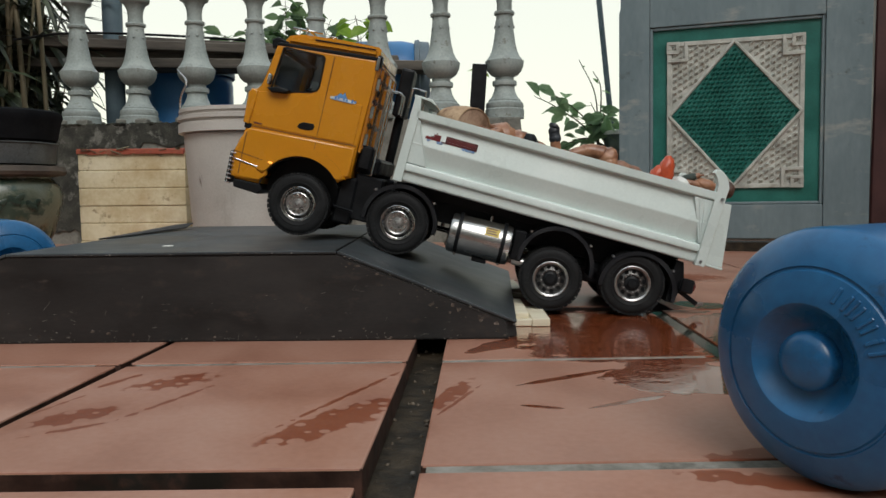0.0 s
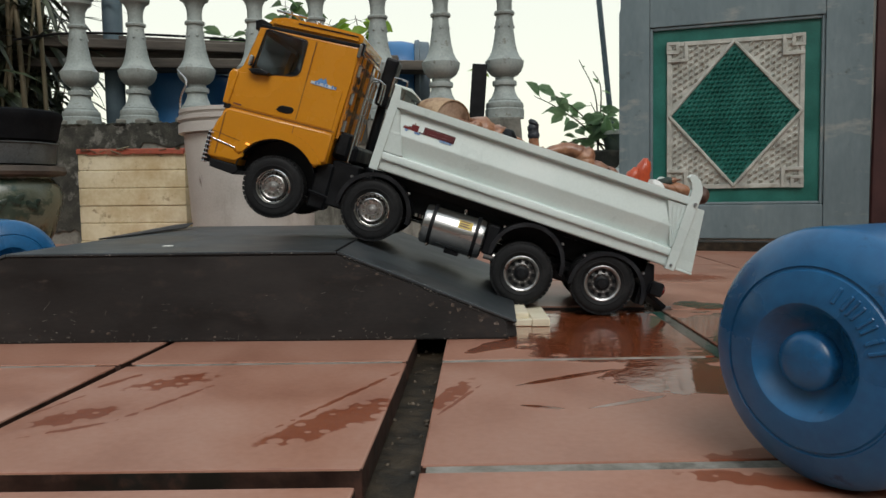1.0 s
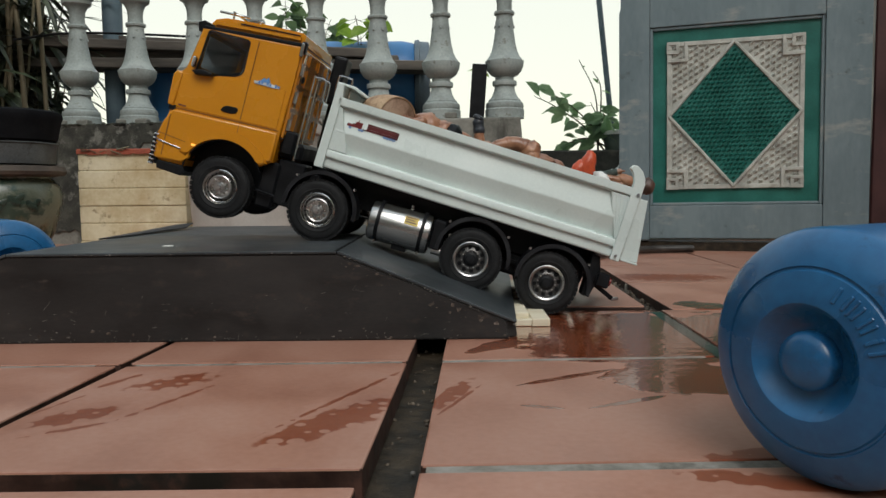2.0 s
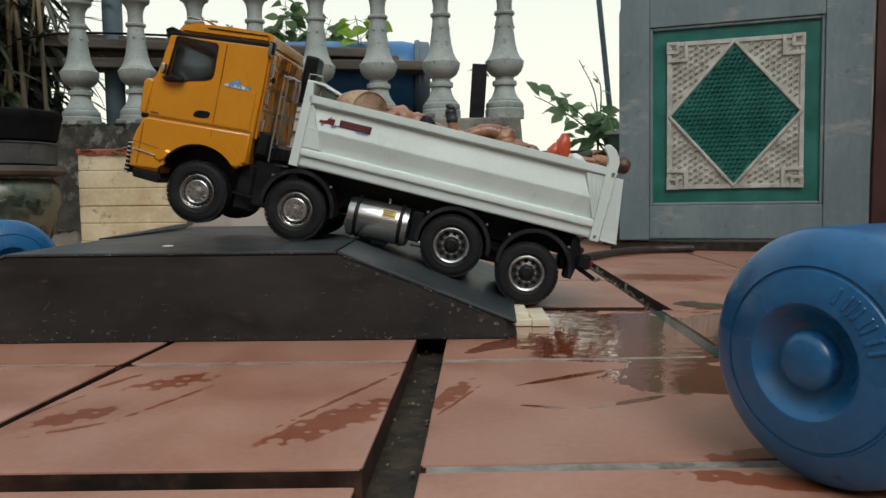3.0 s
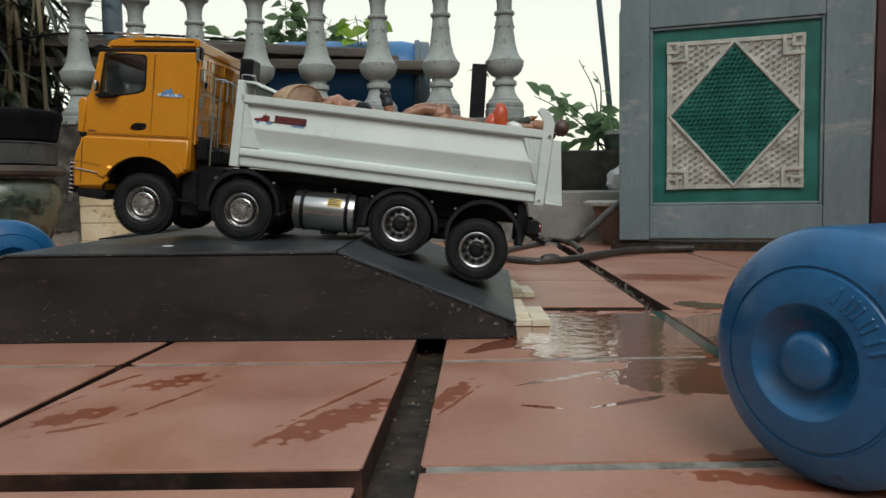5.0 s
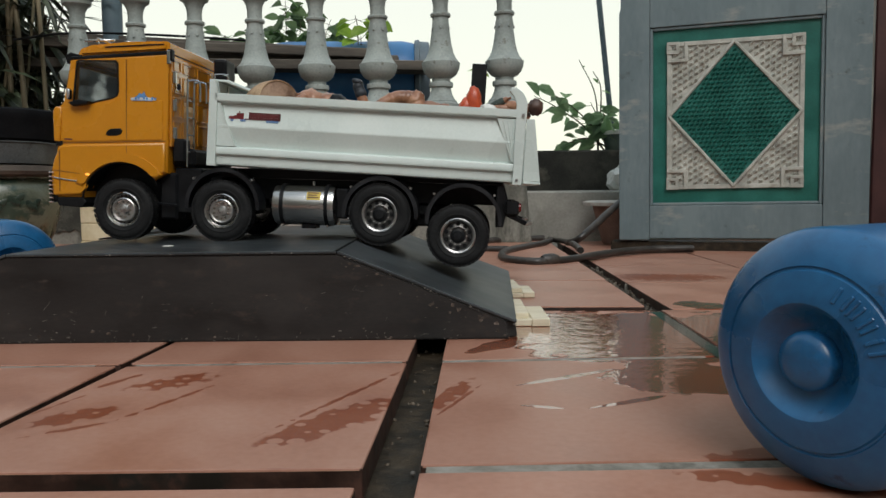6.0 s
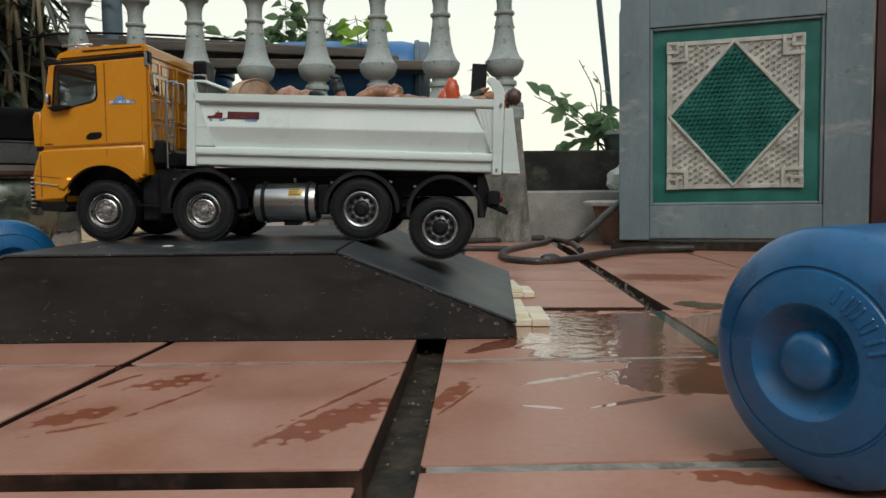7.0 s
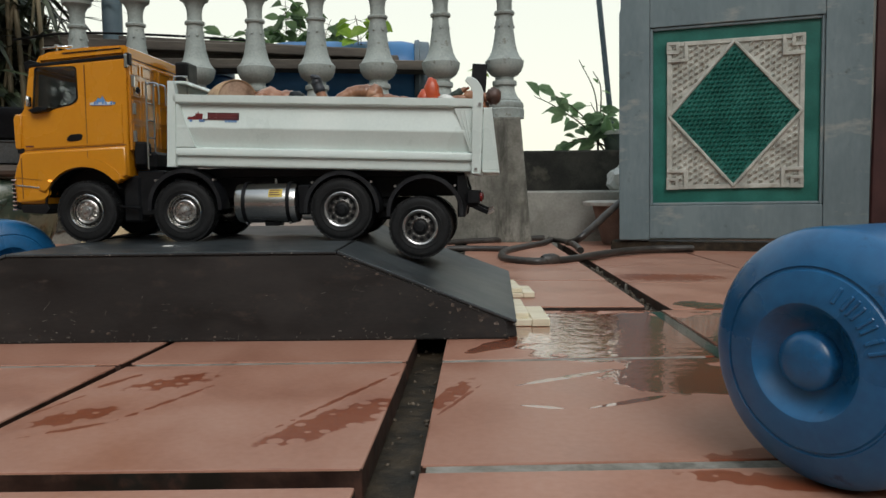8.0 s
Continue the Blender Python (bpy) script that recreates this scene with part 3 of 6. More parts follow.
for k in range(34):
    t = random.random()
    if k % 2:
        x, z = -0.36 + 0.36 * t, RH - 0.001 - random.random() * 0.0015
    else:
        x, z = 0.2 * t, RH - 0.002 - t * 0.082 - random.random() * 0.0015
    l = random.uniform(0.0006, 0.004) * random.random()
    put_box(bm, x, x + l, -0.0022, -0.0002, z - 0.0008, z + random.uniform(0, 0.0007), m=Matrix.Translation((0, 0, 0)))
tagged(part("chip", bm, M_CHIP, ramp, "chipped bare edge"), kind="stuff")
bm = bmesh.new()
for k in range(55):
    x, z = random.uniform(-0.4, 0.2), 0.001 + 0.012 * random.random() ** 3
    l = 0.0005 + 0.004 * random.random() ** 3
    put_box(bm, x, x + l, -0.0006, 0.0004, z, z + random.uniform(0.0004, 0.0016))
for k in range(30):
    x, z, l = random.uniform(-0.40, 0.12), 0.004 + 0.06 * random.random() ** 1.6, 0.002 + 0.011 * random.random() ** 2
    m = Matrix.Translation((x, 0, z)) @ Matrix.Rotation(radians(random.choice((-62, -48, -8, 5, 20, -75)) + random.uniform(-8, 8)), 4, "Y")
    put_box(bm, -l / 2, l / 2, -0.0003, 0.0004, -0.0001, random.uniform(0.00005, 0.0002), m=m)
tagged(part("scuff", bm, M_CHIP, ramp, "pale scuffs along the foot"), kind="stuff")
# flaked rust along the slope's edge and the foot
bm = bmesh.new()
for k in range(90):
    if k % 3:
        t = random.random()
        x, z = 0.19 * t, RH - 0.006 - t * 0.082 - 0.012 * random.random() ** 2
    else:
        x, z = random.uniform(-0.42, 0.19), 0.002 + 0.02 * random.random() ** 2
    r = 0.0005 + 0.0022 * random.random() ** 4
    n = 7
    pts = [(x + r * random.uniform(0.5, 1.4) * math.cos(2 * math.pi * q / n) * 1.3, z + r * random.uniform(0.5, 1.3) * math.sin(2 * math.pi * q / n)) for q in range(n)]
    put_prism(bm, pts, -0.0003 - 0.000004 * k, 0.0003)
tagged(part("rust_flake", bm, material("flaking_rust", [(0.03, 0.024, 0.02), (0.065, 0.05, 0.041), (0.14, 0.115, 0.10)], 0.85, scale=150, bump=0.5, island=0.5), ramp, "flaked rusty patches"), kind="stuff")
# black strip drawing the dark seam line where top and slope plates meet
part("crest_seam", box(-0.001, 0.0015, 0.0, D, RH - 0.001, RH + 0.0004), M_BLACK, ramp)
bm = bmesh.new()
vs = [bm.verts.new(v) for v in ((-0.372, 0.24, RH), (-0.374, 0.36, RH + 0.0015), (-0.362, 0.52, RH + 0.0065), (-0.34, 0.555, RH + 0.009), (-0.335, 0.50, RH + 0.003), (-0.36, 0.30, RH + 0.0003))]
f = bm.faces.new(vs)
ex = bmesh.ops.extrude_face_region(bm, geom=[f])
for v in ex["geom"]:
    if isinstance(v, bmesh.types.BMVert):
        v.co.z += 0.002
part("bent_lip", bm, M_RAMP, ramp, "bent up rusty steel lip")
solo("paper_scrap", lathe([(0.001, 0), (0.007, 0.0003), (0.007, 0.0009), (0.003, 0.0013)], 10), M_WHITE_CHIP, "small white scrap lying on the ramp top", "scrap", at=pose(-0.34, 0.935, RH + 0.0002, 0, 0, 20))

# wooden shims wedged under the ramp's foot
SHIM = [(0.0960, 0.985, 0.024, 0.13, 0.0, 0.008, 1), (0.0950, 0.99, 0.023, 0.12, 0.0082, 0.007, -1), (0.1200, 0.967, 0.022, 0.10, 0.0, 0.0095, -1),
        (0.107, 1.185, 0.024, 0.12, 0.0055, 0.0065, 0), (0.106, 1.19, 0.023, 0.11, 0.0122, 0.0065, 1), (0.128, 1.165, 0.017, 0.08, 0.0055, 0.008, 0)]
for x, y, w, d, z, h, r in SHIM:
    solo("wood_shim", box(-w / 2, w / 2, -d / 2, d / 2, 0, h, bevel=0.0007), M_WOOD_PALE, "pale wooden shim wedged under the ramp foot", "shim", group="shims under the ramp", at=pose(x, y, z, 0, 0, r))


# ---- balustrade ----
BAL = pose(0.196, 2.38, 0, 0, 0, -5.43)
wall = solo("wall_parapet", prism([(-2.2, 0), (0.082, 0), (0.048, 0.385), (-2.2, 0.385)], -0.065, 0.065, bevel=0.006), M_CONCRETE,
            "low weathered concrete parapet with black mould streaks", "wall", "structure", at=BAL)
BPROF = [(0.060, 0.385), (0.060, 0.412), (0.057, 0.416), (0.059, 0.422), (0.057, 0.432), (0.050, 0.438), (0.050, 0.441), (0.040, 0.452), (0.034, 0.466), (0.031, 0.478),
         (0.031, 0.4845), (0.0365, 0.486), (0.038, 0.493), (0.0365, 0.500), (0.029, 0.5015), (0.029, 0.512), (0.041, 0.518), (0.051, 0.528), (0.057, 0.542), (0.0595, 0.557), (0.0595, 0.5605), (0.0560, 0.5630),
         (0.0545, 0.5655), (0.047, 0.575), (0.040, 0.590), (0.034, 0.615), (0.029, 0.650), (0.026, 0.680), (0.025, 0.696), (0.025, 0.6995), (0.0300, 0.7005), (0.0318, 0.706), (0.0300, 0.7105), (0.0235, 0.7115),
         (0.023, 0.735), (0.026, 0.755), (0.034, 0.770), (0.044, 0.776), (0.046, 0.784), (0.044, 0.790), (0.052, 0.795), (0.052, 0.83)]
bm = lathe(BPROF, 32)
for k in range(6):
    # cast bosses below the collar, each over a shallow leaf
    a = 2 * math.pi * k / 6
    m = Matrix.Rotation(a, 4, "Z") @ Matrix.Translation((0.0285, 0, 0.664)) @ Matrix.Rotation(radians(-8), 4, "Y")
    bmesh.ops.create_icosphere(bm, subdivisions=2, radius=0.0048, matrix=m @ Matrix.Diagonal((0.7, 0.9, 1.0, 1)))
    bmesh.ops.create_icosphere(bm, subdivisions=2, radius=0.010, matrix=m @ Matrix.Translation((-0.001, 0, 0.010)) @ Matrix.Diagonal((0.22, 0.7, 1.5, 1)))
bal_mesh = finish(bm, M_BALUSTER, "baluster", True, 32)
for k in range(8):
    ob = new("baluster", bal_mesh)
    ob.matrix_basis = BAL @ pose(-0.1973 * k, 0, 0, 0, 0, 37 * k)
    tagged(ob, "turned grey cement baluster with grimy base rings", "baluster", "balusters of the parapet")
solo("handrail", box(-2.2, 0.12, -0.07, 0.07, 0.83, 0.90, bevel=0.01), M_BALUSTER, "plain grey cement handrail over the balusters", "handrail", "structure", at=BAL)
for k in range(1, 8):
    solo("plinth", box(-0.052, 0.052, -0.058, 0.058, 0.383, 0.404, bevel=0.004), M_CONCRETE, "square mouldy cement plinth under a baluster", "plinth", "structure", at=BAL @ pose(-0.1973 * k, 0, 0))

# moss on the parapet's upper edge
# mould along the top; the left end carries its dark colour nearly to the floor
jag = [(-2.2 + 0.02 * k, (0.315 if k > 52 else 0.05 if k < 46 else 0.05 + 0.04 * (k - 46)) + 0.025 * noise.noise((k * 0.21, 0.3, 0.0)) + 0.012 * noise.noise((k * 0.9, 1.3, 0.0))) for k in range(90)]
M_MOULD_DARK = stained(stained(material("black_mould_dark_band", [(0.016, 0.016, 0.013), (0.035, 0.035, 0.028), (0.07, 0.068, 0.056)], 0.95, scale=25, bump=0.8, depth=0.004), (0.17, 0.165, 0.145), 0.40, 22, 0.12), (0.30, 0.295, 0.27), 0.22, 13, 0.08)
solo("mouldy_dark_coping", prism([(-0.42, 0.384), (-2.2, 0.384)] + jag, -0.0705, -0.0655), M_MOULD_DARK, "black mouldy band along the parapet top, dark almost to the floor at the left", "coping", "structure", at=BAL)
bm = bmesh.new()
for k in range(420):
    x = -random.uniform(0.35, 1.55)
    y, z = random.uniform(-0.072, -0.03), 0.386
    r = random.uniform(0.003, 0.010)
    bmesh.ops.create_icosphere(bm, subdivisions=1, radius=r, matrix=Matrix.Translation((x, y, z)) @ Matrix.Diagonal((1.4, 1, 0.6, 1)))
moss = solo("moss", bm, material("black_moss", [(0.012, 0.013, 0.010), (0.028, 0.03, 0.022), (0.06, 0.06, 0.045)], 0.95, scale=60, bump=0.6, depth=0.003, island=0.5), "clumps of blackish moss on the parapet edge", "moss", "stuff", at=BAL)

# low ledge and dark wall beyond the end of the balustrade
solo("wall_ledge", box(0.2, 2.6, 2.40, 2.72, -0.03, 0.16, bevel=0.006), M_LEDGE, "low grey cement ledge stained by rain", "wall", "structure")
solo("wall_far", box(-2.6, 2.6, 2.725, 2.85, -0.03, 0.303, bevel=0.006), M_DARKWALL, "low dark mouldy outer wall", "wall", "structure")
# house walls round the terrace, behind and beside the camera
solo("wall_house", box(-4.0, 2.6, -5.2, -5.05, -0.03, 2.9), M_WALL, "plain plastered house wall", "wall", "structure")
solo("wall_east", box(2.3, 2.45, -5.05, 2.4, -0.03, 2.9), M_WALL, "plain plastered house wall beside the door", "wall", "structure")

# unseen wall added to keep light off the left of the terrace
solo("shade_wall_west", box(-2.75, -2.6, -5.05, 2.3, -0.03, 2.9), M_WALL, "added unseen plain wall that darkens the left side", "wall", "structure")


# ---- door ----
def door():
    d = thing("door_1", "blue-grey painted wooden door with a teal panel", "door", kind="structure", at=pose(0.476, 2.040, 0, 0, -0.5, -18.3))
    def bar(name, x0, x1, z0, z1, y0=0.0, y1=0.036, mat=M_DOORFRAME, bev=0.002, label=""):
        return part(name, box(x0, x1, y0, y1, z0, z1, bevel=bev, seg=2), mat, d, label)
    stile = part("stile", prism([(0, 0.028), (0.078, 0.028), (0.078, 2.02), (0.006, 2.02), (0.006, 0.635), (0, 0.625)], 0, 0.036, bevel=0.002), M_DOORFRAME, d)
    bar("stile", 0.495, 0.597, 0.028, 2.02)
    bar("rail", 0.0785, 0.4945, 0.032, 0.118, 0.002, 0.034)
    bar("rail", 0.0785, 0.4945, 0.582, 0.72, 0.002, 0.034)
    bar("rail", 0.0785, 0.4945, 1.88, 2.02, 0.002, 0.034)
    # mouldings round the panel
    for a in ((0.0785, 0.0865, 0.119, 0.581), (0.4865, 0.4945, 0.119, 0.581), (0.087, 0.486, 0.119, 0.126), (0.087, 0.486, 0.574, 0.581)):
        bar("moulding", *a, 0.006, 0.028, bev=0.002)
    panel = bar("panel", 0.079, 0.494, 0.1185, 0.5815, 0.014, 0.026, M_TEAL, 0, "teal painted panel")
    bar("panel", 0.079, 0.494, 0.721, 1.879, 0.014, 0.026, M_TEAL, 0, "teal painted panel")
    x0, x1, z0, z1 = 0.122, 0.450, 0.161, 0.541
    cx, cz = (x0 + x1) / 2, (z0 + z1) / 2
    hw, hh = (x1 - x0) / 2, (z1 - z0) / 2
    yb = 0.0138
    part("backing", box(x0 + 0.004, x1 - 0.004, yb - 0.003, yb, z0 + 0.004, z1 - 0.004), M_CREAM, panel, "grimy cream painted lattice ground")
    # border strips
    w = 0.011
    for a in ((x0, x0 + w, z0, z1), (x1 - w, x1, z0, z1), (x0 + w, x1 - w, z0, z0 + w), (x0 + w, x1 - w, z1 - w, z1)):
        part("border", box(a[0], a[1], yb - 0.0075, yb - 0.003, a[2], a[3], bevel=0.001), M_CREAM, panel, "cream painted border strip")
    # key-pattern corners: a small square ring linked with a short bar
    def ring(bm, ax, az, s, t):
        for b in ((ax, ax + s, az, az + t), (ax, ax + s, az + s - t, az + s), (ax, ax + t, az + t, az + s - t), (ax + s - t, ax + s, az + t, az + s - t)):
            put_box(bm, b[0], b[1], yb - 0.010, yb - 0.003, b[2], b[3], bevel=0.0008)
    for sx in (0, 1):
        for sz in (0, 1):
            bm = bmesh.new()
            s, t = 0.031, 0.0085
            ring(bm, x0 - 0.001 if sx == 0 else x1 + 0.001 - s, z0 - 0.001 if sz == 0 else z1 + 0.001 - s, s, t)
            ax = x0 + 0.020 if sx == 0 else x1 - 0.020 - s
            az = z0 + 0.020 if sz == 0 else z1 - 0.020 - s
            bx = x0 if sx == 0 else x1 - 0.051
            bz = z0 if sz == 0 else z1 - 0.051
            ux = x0 + 0.043 if sx == 0 else x1 - 0.043 - t
            uz = z0 + 0.043 if sz == 0 else z1 - 0.043 - t
            put_box(bm, ux, ux + t, yb - 0.0105, yb - 0.003, bz, bz + 0.051, bevel=0.0008)
            put_box(bm, bx, bx + 0.051, yb - 0.0102, yb - 0.003, uz, uz + t, bevel=0.0008)
            part("key_corner", bm, M_CREAM, panel, "cream key-pattern corner")
    # woven relief: slanted wedges, cream in the corners, teal in the diamond
    for name, mat, inside, dx, dz in (("lattice", M_CREAM, False, 0.0128, 0.0165), ("diamond", M_TEAL, True, 0.0112, 0.0112)):
        bm = bmesh.new()
        if inside:
            put_prism(bm, [(cx - hw * 0.945, cz), (cx, cz - hh * 0.945), (cx + hw * 0.945, cz), (cx, cz + hh * 0.945)], yb - 0.0055, yb - 0.0031)
        nx, nz = int(2 * hw / dx), int(2 * hh / dz)
        for a in range(nx):
            for b in range(nz):
                ox = x0 + (a + 0.5 + 0.5 * (b % 2) * inside) * 2 * hw / nx
                oz = z0 + (b + 0.5 + 0.5 * (a % 2) * (not inside)) * 2 * hh / nz
                q = abs(ox - cx) / hw + abs(oz - cz) / hh
                edge = min(ox - x0, x1 - ox, oz - z0, z1 - oz)
                if (q < 0.90) != inside or (not inside and (q < 1.03 or edge < w + 0.004)):
                    continue
                base = yb - (0.0055 if inside else 0.003)
                u, v = dx * 0.46, dz * 0.46
                p = [bm.verts.new(c) for c in ((ox - u, base, oz - v), (ox + u, base, oz - v * 0.3), (ox + u, base, oz + v), (ox - u, base, oz + v * 0.3),
                                               (ox + u * 0.3, base - 0.0075, oz + v * 0.35))]
                for s0, s1 in ((0, 1), (1, 2), (2, 3), (3, 0)):
                    bm.faces.new((p[s0], p[s1], p[4]))
        tagged(part(name, bm, mat, panel, "woven relief"), kind="stuff")
    bm = bmesh.new()
    for s in range(4):
        c = [(cx - hw * 0.965, cz), (cx, cz - hh * 0.965), (cx + hw * 0.965, cz), (cx, cz + hh * 0.965)]
        p, q = Vector((c[s][0], yb - 0.008, c[s][1])), Vector((c[(s + 1) % 4][0], yb - 0.008, c[(s + 1) % 4][1]))
        put_tube(bm, [p, q], 0.0042, 6)
    part("diamond_edge", bm, M_CREAM, panel, "cream moulding round the diamond")
    return d


door()
# near-black dirt colour stands for the shade in the gap below the door
solo("threshold", box(-0.02, 0.75, 0.0, 0.07, -0.02, 0.024, bevel=0.003), M_DIRT, "threshold coloured dark as the shaded gap under the door", "threshold", "structure", at=pose(0.476, 2.052, 0, 0, 0, -18.3))
solo("door_jamb", box(0.60, 0.95, 0.01, 0.12, 0.0, 2.1, bevel=0.004), M_MAROON, "dark maroon wooden door jamb", "door frame", "structure", at=pose(0.476, 2.040, 0, 0, 0, -18.3))


# ---- things on and behind the terrace ----
def water_bottle(at, r=0.078, length=0.30, label=""):
    """Blue plastic keg lying on its side; its domed end with stepped rings looks along -y."""
    b = thing("plastic_keg", label, "keg", "blue kegs", at=at)
    def dome(k):
        return 0.385 * r * (1 - math.sqrt(max(0.0, 1 - k * k)))
    prof = [(r * 0.30, length), (r * 0.9, length), (r, length - 0.012), (r, length * 0.72), (r * 0.965, length * 0.70), (r * 0.965, length * 0.66), (r, length * 0.64), (r, 0.04), (r, dome(1.0))]
    prof += [(r * k, dome(k)) for k in (0.995, 0.98, 0.96)] + [(r * 0.94, dome(0.94)), (r * 0.915, dome(0.915))]
    prof += [(r * k, dome(k)) for k in (0.88, 0.82, 0.76, 0.715)] + [(r * 0.705, dome(0.705) + 0.0012), (r * 0.690, dome(0.690) + 0.0013), (r * 0.678, dome(0.678))]
    prof += [(r * k, dome(k)) for k in (0.64, 0.58, 0.52, 0.47)] + [(r * 0.44, dome(0.44) + 0.0003), (r * 0.42, 0.0042), (r * 0.36, 0.0095), (r * 0.30, 0.0128), (r * 0.26, 0.0138), (r * 0.20, 0.0140)]
    part("barrel", lathe(prof, 64, "Y"), M_BLUE, b, "blue moulded plastic shell", True, angle=24)
    part("boss", lathe([(r * 0.228, 0.0145), (r * 0.226, 0.0075), (r * 0.21, 0.0045), (r * 0.15, 0.0020), (r * 0.07, 0.0008), (0.0005, 0.0006)], 32, "Y"), M_BLUE, b, "domed centre boss", True)
    # raised moulded marks on the shoulder
    for ang, wide, tall in ((57, 0.0022, 0.0095), (48, 0.0022, 0.0095), (43, 0.0018, 0.0105), (38, 0.0022, 0.0095), (30, 0.0020, 0.0095), (25, 0.0020, 0.0095), (16, 0.0022, 0.0095), (8, 0.0022, 0.0095)):
        k = 0.575
        c = Vector((math.cos(radians(ang)) * r * k, dome(k), math.sin(radians(ang)) * r * k))
        slant = math.atan2(0.385 * k, math.sqrt(1 - k * k))
        m = Matrix.Translation(c) @ Matrix.Rotation(radians(90 - ang), 4, "Y") @ Matrix.Rotation(-slant, 4, "X")
        part("embossing", box(-wide / 2, wide / 2, -0.0011, 0.002, -tall / 2, tall / 2, bevel=0.0005, m=m), M_BLUE, b, "raised moulded mark")
    return b


water_bottle(pose(0.1905, 0.402, 0.0733, 0, -8, -60), 0.0728, 0.30, "blue plastic keg lying on wet tiles with a domed ringed end")
water_bottle(pose(-0.586, 1.03, 0.067, 0, 20, 42), 0.066, 0.28, "blue plastic keg lying behind the end of the ramp")


def foam_box(at):
    b = thing("foam_box", "yellowed ribbed foam box with faded red tape", "box", at=at)
    w, d, h = 0.278, 0.22, 0.271
    for k in range(6):
        z0, z1 = k * h / 6, (k + 1) * h / 6 - 0.0008
        part("side_rib", box(-w / 2 + 0.001 * (k % 2), w / 2, -d / 2 + 0.0012 * (k % 3), d / 2, z0, z1, bevel=0.003, seg=2), M_FOAM, b)
    part("core", box(-w / 2 + 0.004, w / 2 - 0.004, -d / 2 + 0.005, d / 2 - 0.004, 0.001, h - 0.006), M_FOAM, b)
    part("lid", box(-w / 2 - 0.001, w / 2 + 0.001, -d / 2 - 0.001, d / 2, h - 0.0005, h + 0.010, bevel=0.002), M_BRICKRED, b, "faded red lid edge")
    rng = random.Random(4)
    for k in range(16):
        x = -w / 2 + w * (k + 0.5) / 16
        hw = rng.uniform(0.008, 0.016)
        part("tape_scrap", box(max(-w / 2, x - hw), min(w / 2, x + hw), -d / 2 - 0.0025 - 0.0003 * k, -d / 2 - 0.0008, h - rng.uniform(0.002, 0.006), h + rng.uniform(0.006, 0.0095), bevel=0.0006), M_BRICKRED, b, "torn strip of faded tape")
    for k in range(14):
        x, l = rng.uniform(-w / 2, w / 2 - 0.02), rng.uniform(0.008, 0.035)
        part("dry_leaf_scrap", box(0, l, -0.003, 0.003, 0, 0.0012, m=pose(x, -d / 2 - 0.004, h + rng.uniform(0.002, 0.011), rng.uniform(-40, 40), rng.uniform(-25, 25), rng.uniform(-15, 15))), M_STALK, b, "dry brown leaf scrap")
    return b


foam_box(pose(-0.796, 2.065, 0, 0, 0, -1))

b = thing("bucket", "grubby white plastic bucket with a ribbed rim", "bucket", at=pose(-0.437, 1.76, 0))
part("shell", lathe([(0.128, 0), (0.132, 0.004), (0.149, 0.295), (0.1395, 0.297), (0.137, 0.30)], 48), M_BUCKET, b, smooth=True)
part("rim", lathe([(0.137, 0.296), (0.160, 0.298), (0.160, 0.318), (0.155, 0.320), (0.155, 0.324), (0.161, 0.326), (0.161, 0.334), (0.154, 0.336), (0.154, 0.340), (0.158, 0.342), (0.157, 0.350), (0.140, 0.352)], 48),
     M_BUCKET, b, "ribbed rim", True)
part("handle", tube(smooth_path([(-0.157, -0.02, 0.335), (-0.12, -0.12, 0.37), (-0.1, -0.14, 0.40), (-0.13, -0.10, 0.43)], 6), 0.0022, 6), M_STEEL, b, "thin wire handle", True)

M_POT_LEAF = material("dark_green_glaze", [(0.012, 0.022, 0.016), (0.02, 0.035, 0.025), (0.035, 0.05, 0.035)], 0.3, scale=40, bump=0.1)
pot = thing("plant_pot", "green glazed ceramic pot with painted leaves", "pot", at=pose(-1.075, 1.86, 0))
part("body", lathe([(0.075, 0), (0.082, 0.01), (0.112, 0.075), (0.131, 0.14), (0.133, 0.165), (0.126, 0.19), (0.110, 0.205), (0.112, 0.212)], 40), M_GLAZE, pot, smooth=True)
part("rim", lathe([(0.112, 0.209), (0.140, 0.214), (0.144, 0.222), (0.140, 0.234), (0.12, 0.236)], 40), M_POTCLAY, pot, "brown clay rim", True)
for k in range(9):
    a = radians(200 + 16 * k)
    for da, dz, w in ((-0.05, 0.0, 0.016), (0.05, 0.006, 0.013)):
        r, zc = 0.1335, 0.142 + 0.012 * (k % 2) + dz
        m = Matrix.Translation((r * math.cos(a + da), r * math.sin(a + da), zc)) @ Matrix.Rotation(a + da, 4, "Z") @ Matrix.Rotation(radians(90), 4, "Y") @ Matrix.Rotation(radians(35 if da > 0 else -40), 4, "Z")
        bm = lathe([(0.001, -0.0006), (w * 0.8, -0.0004), (w, 0.0), (w * 0.8, 0.0006), (0.001, 0.0008)], 12)
        for v in bm.verts:
            v.co.x *= 0.5
            v.co = m @ v.co
        part("painted_leaf", bm, M_POT_LEAF, pot, "dark green painted leaf", True)
basin = thing("tin_basin", "dull tin basin stacked on the pot", "basin", at=pose(-1.075, 1.86, 0.236))
part("basin_wall", lathe([(0.108, 0), (0.122, 0.004), (0.125, 0.05), (0.129, 0.053), (0.124, 0.056)], 40), M_TIN, basin, smooth=True)
tub = thing("black_tub", "black rubber tub resting on the basin", "tub", at=pose(-1.075, 1.86, 0.292))
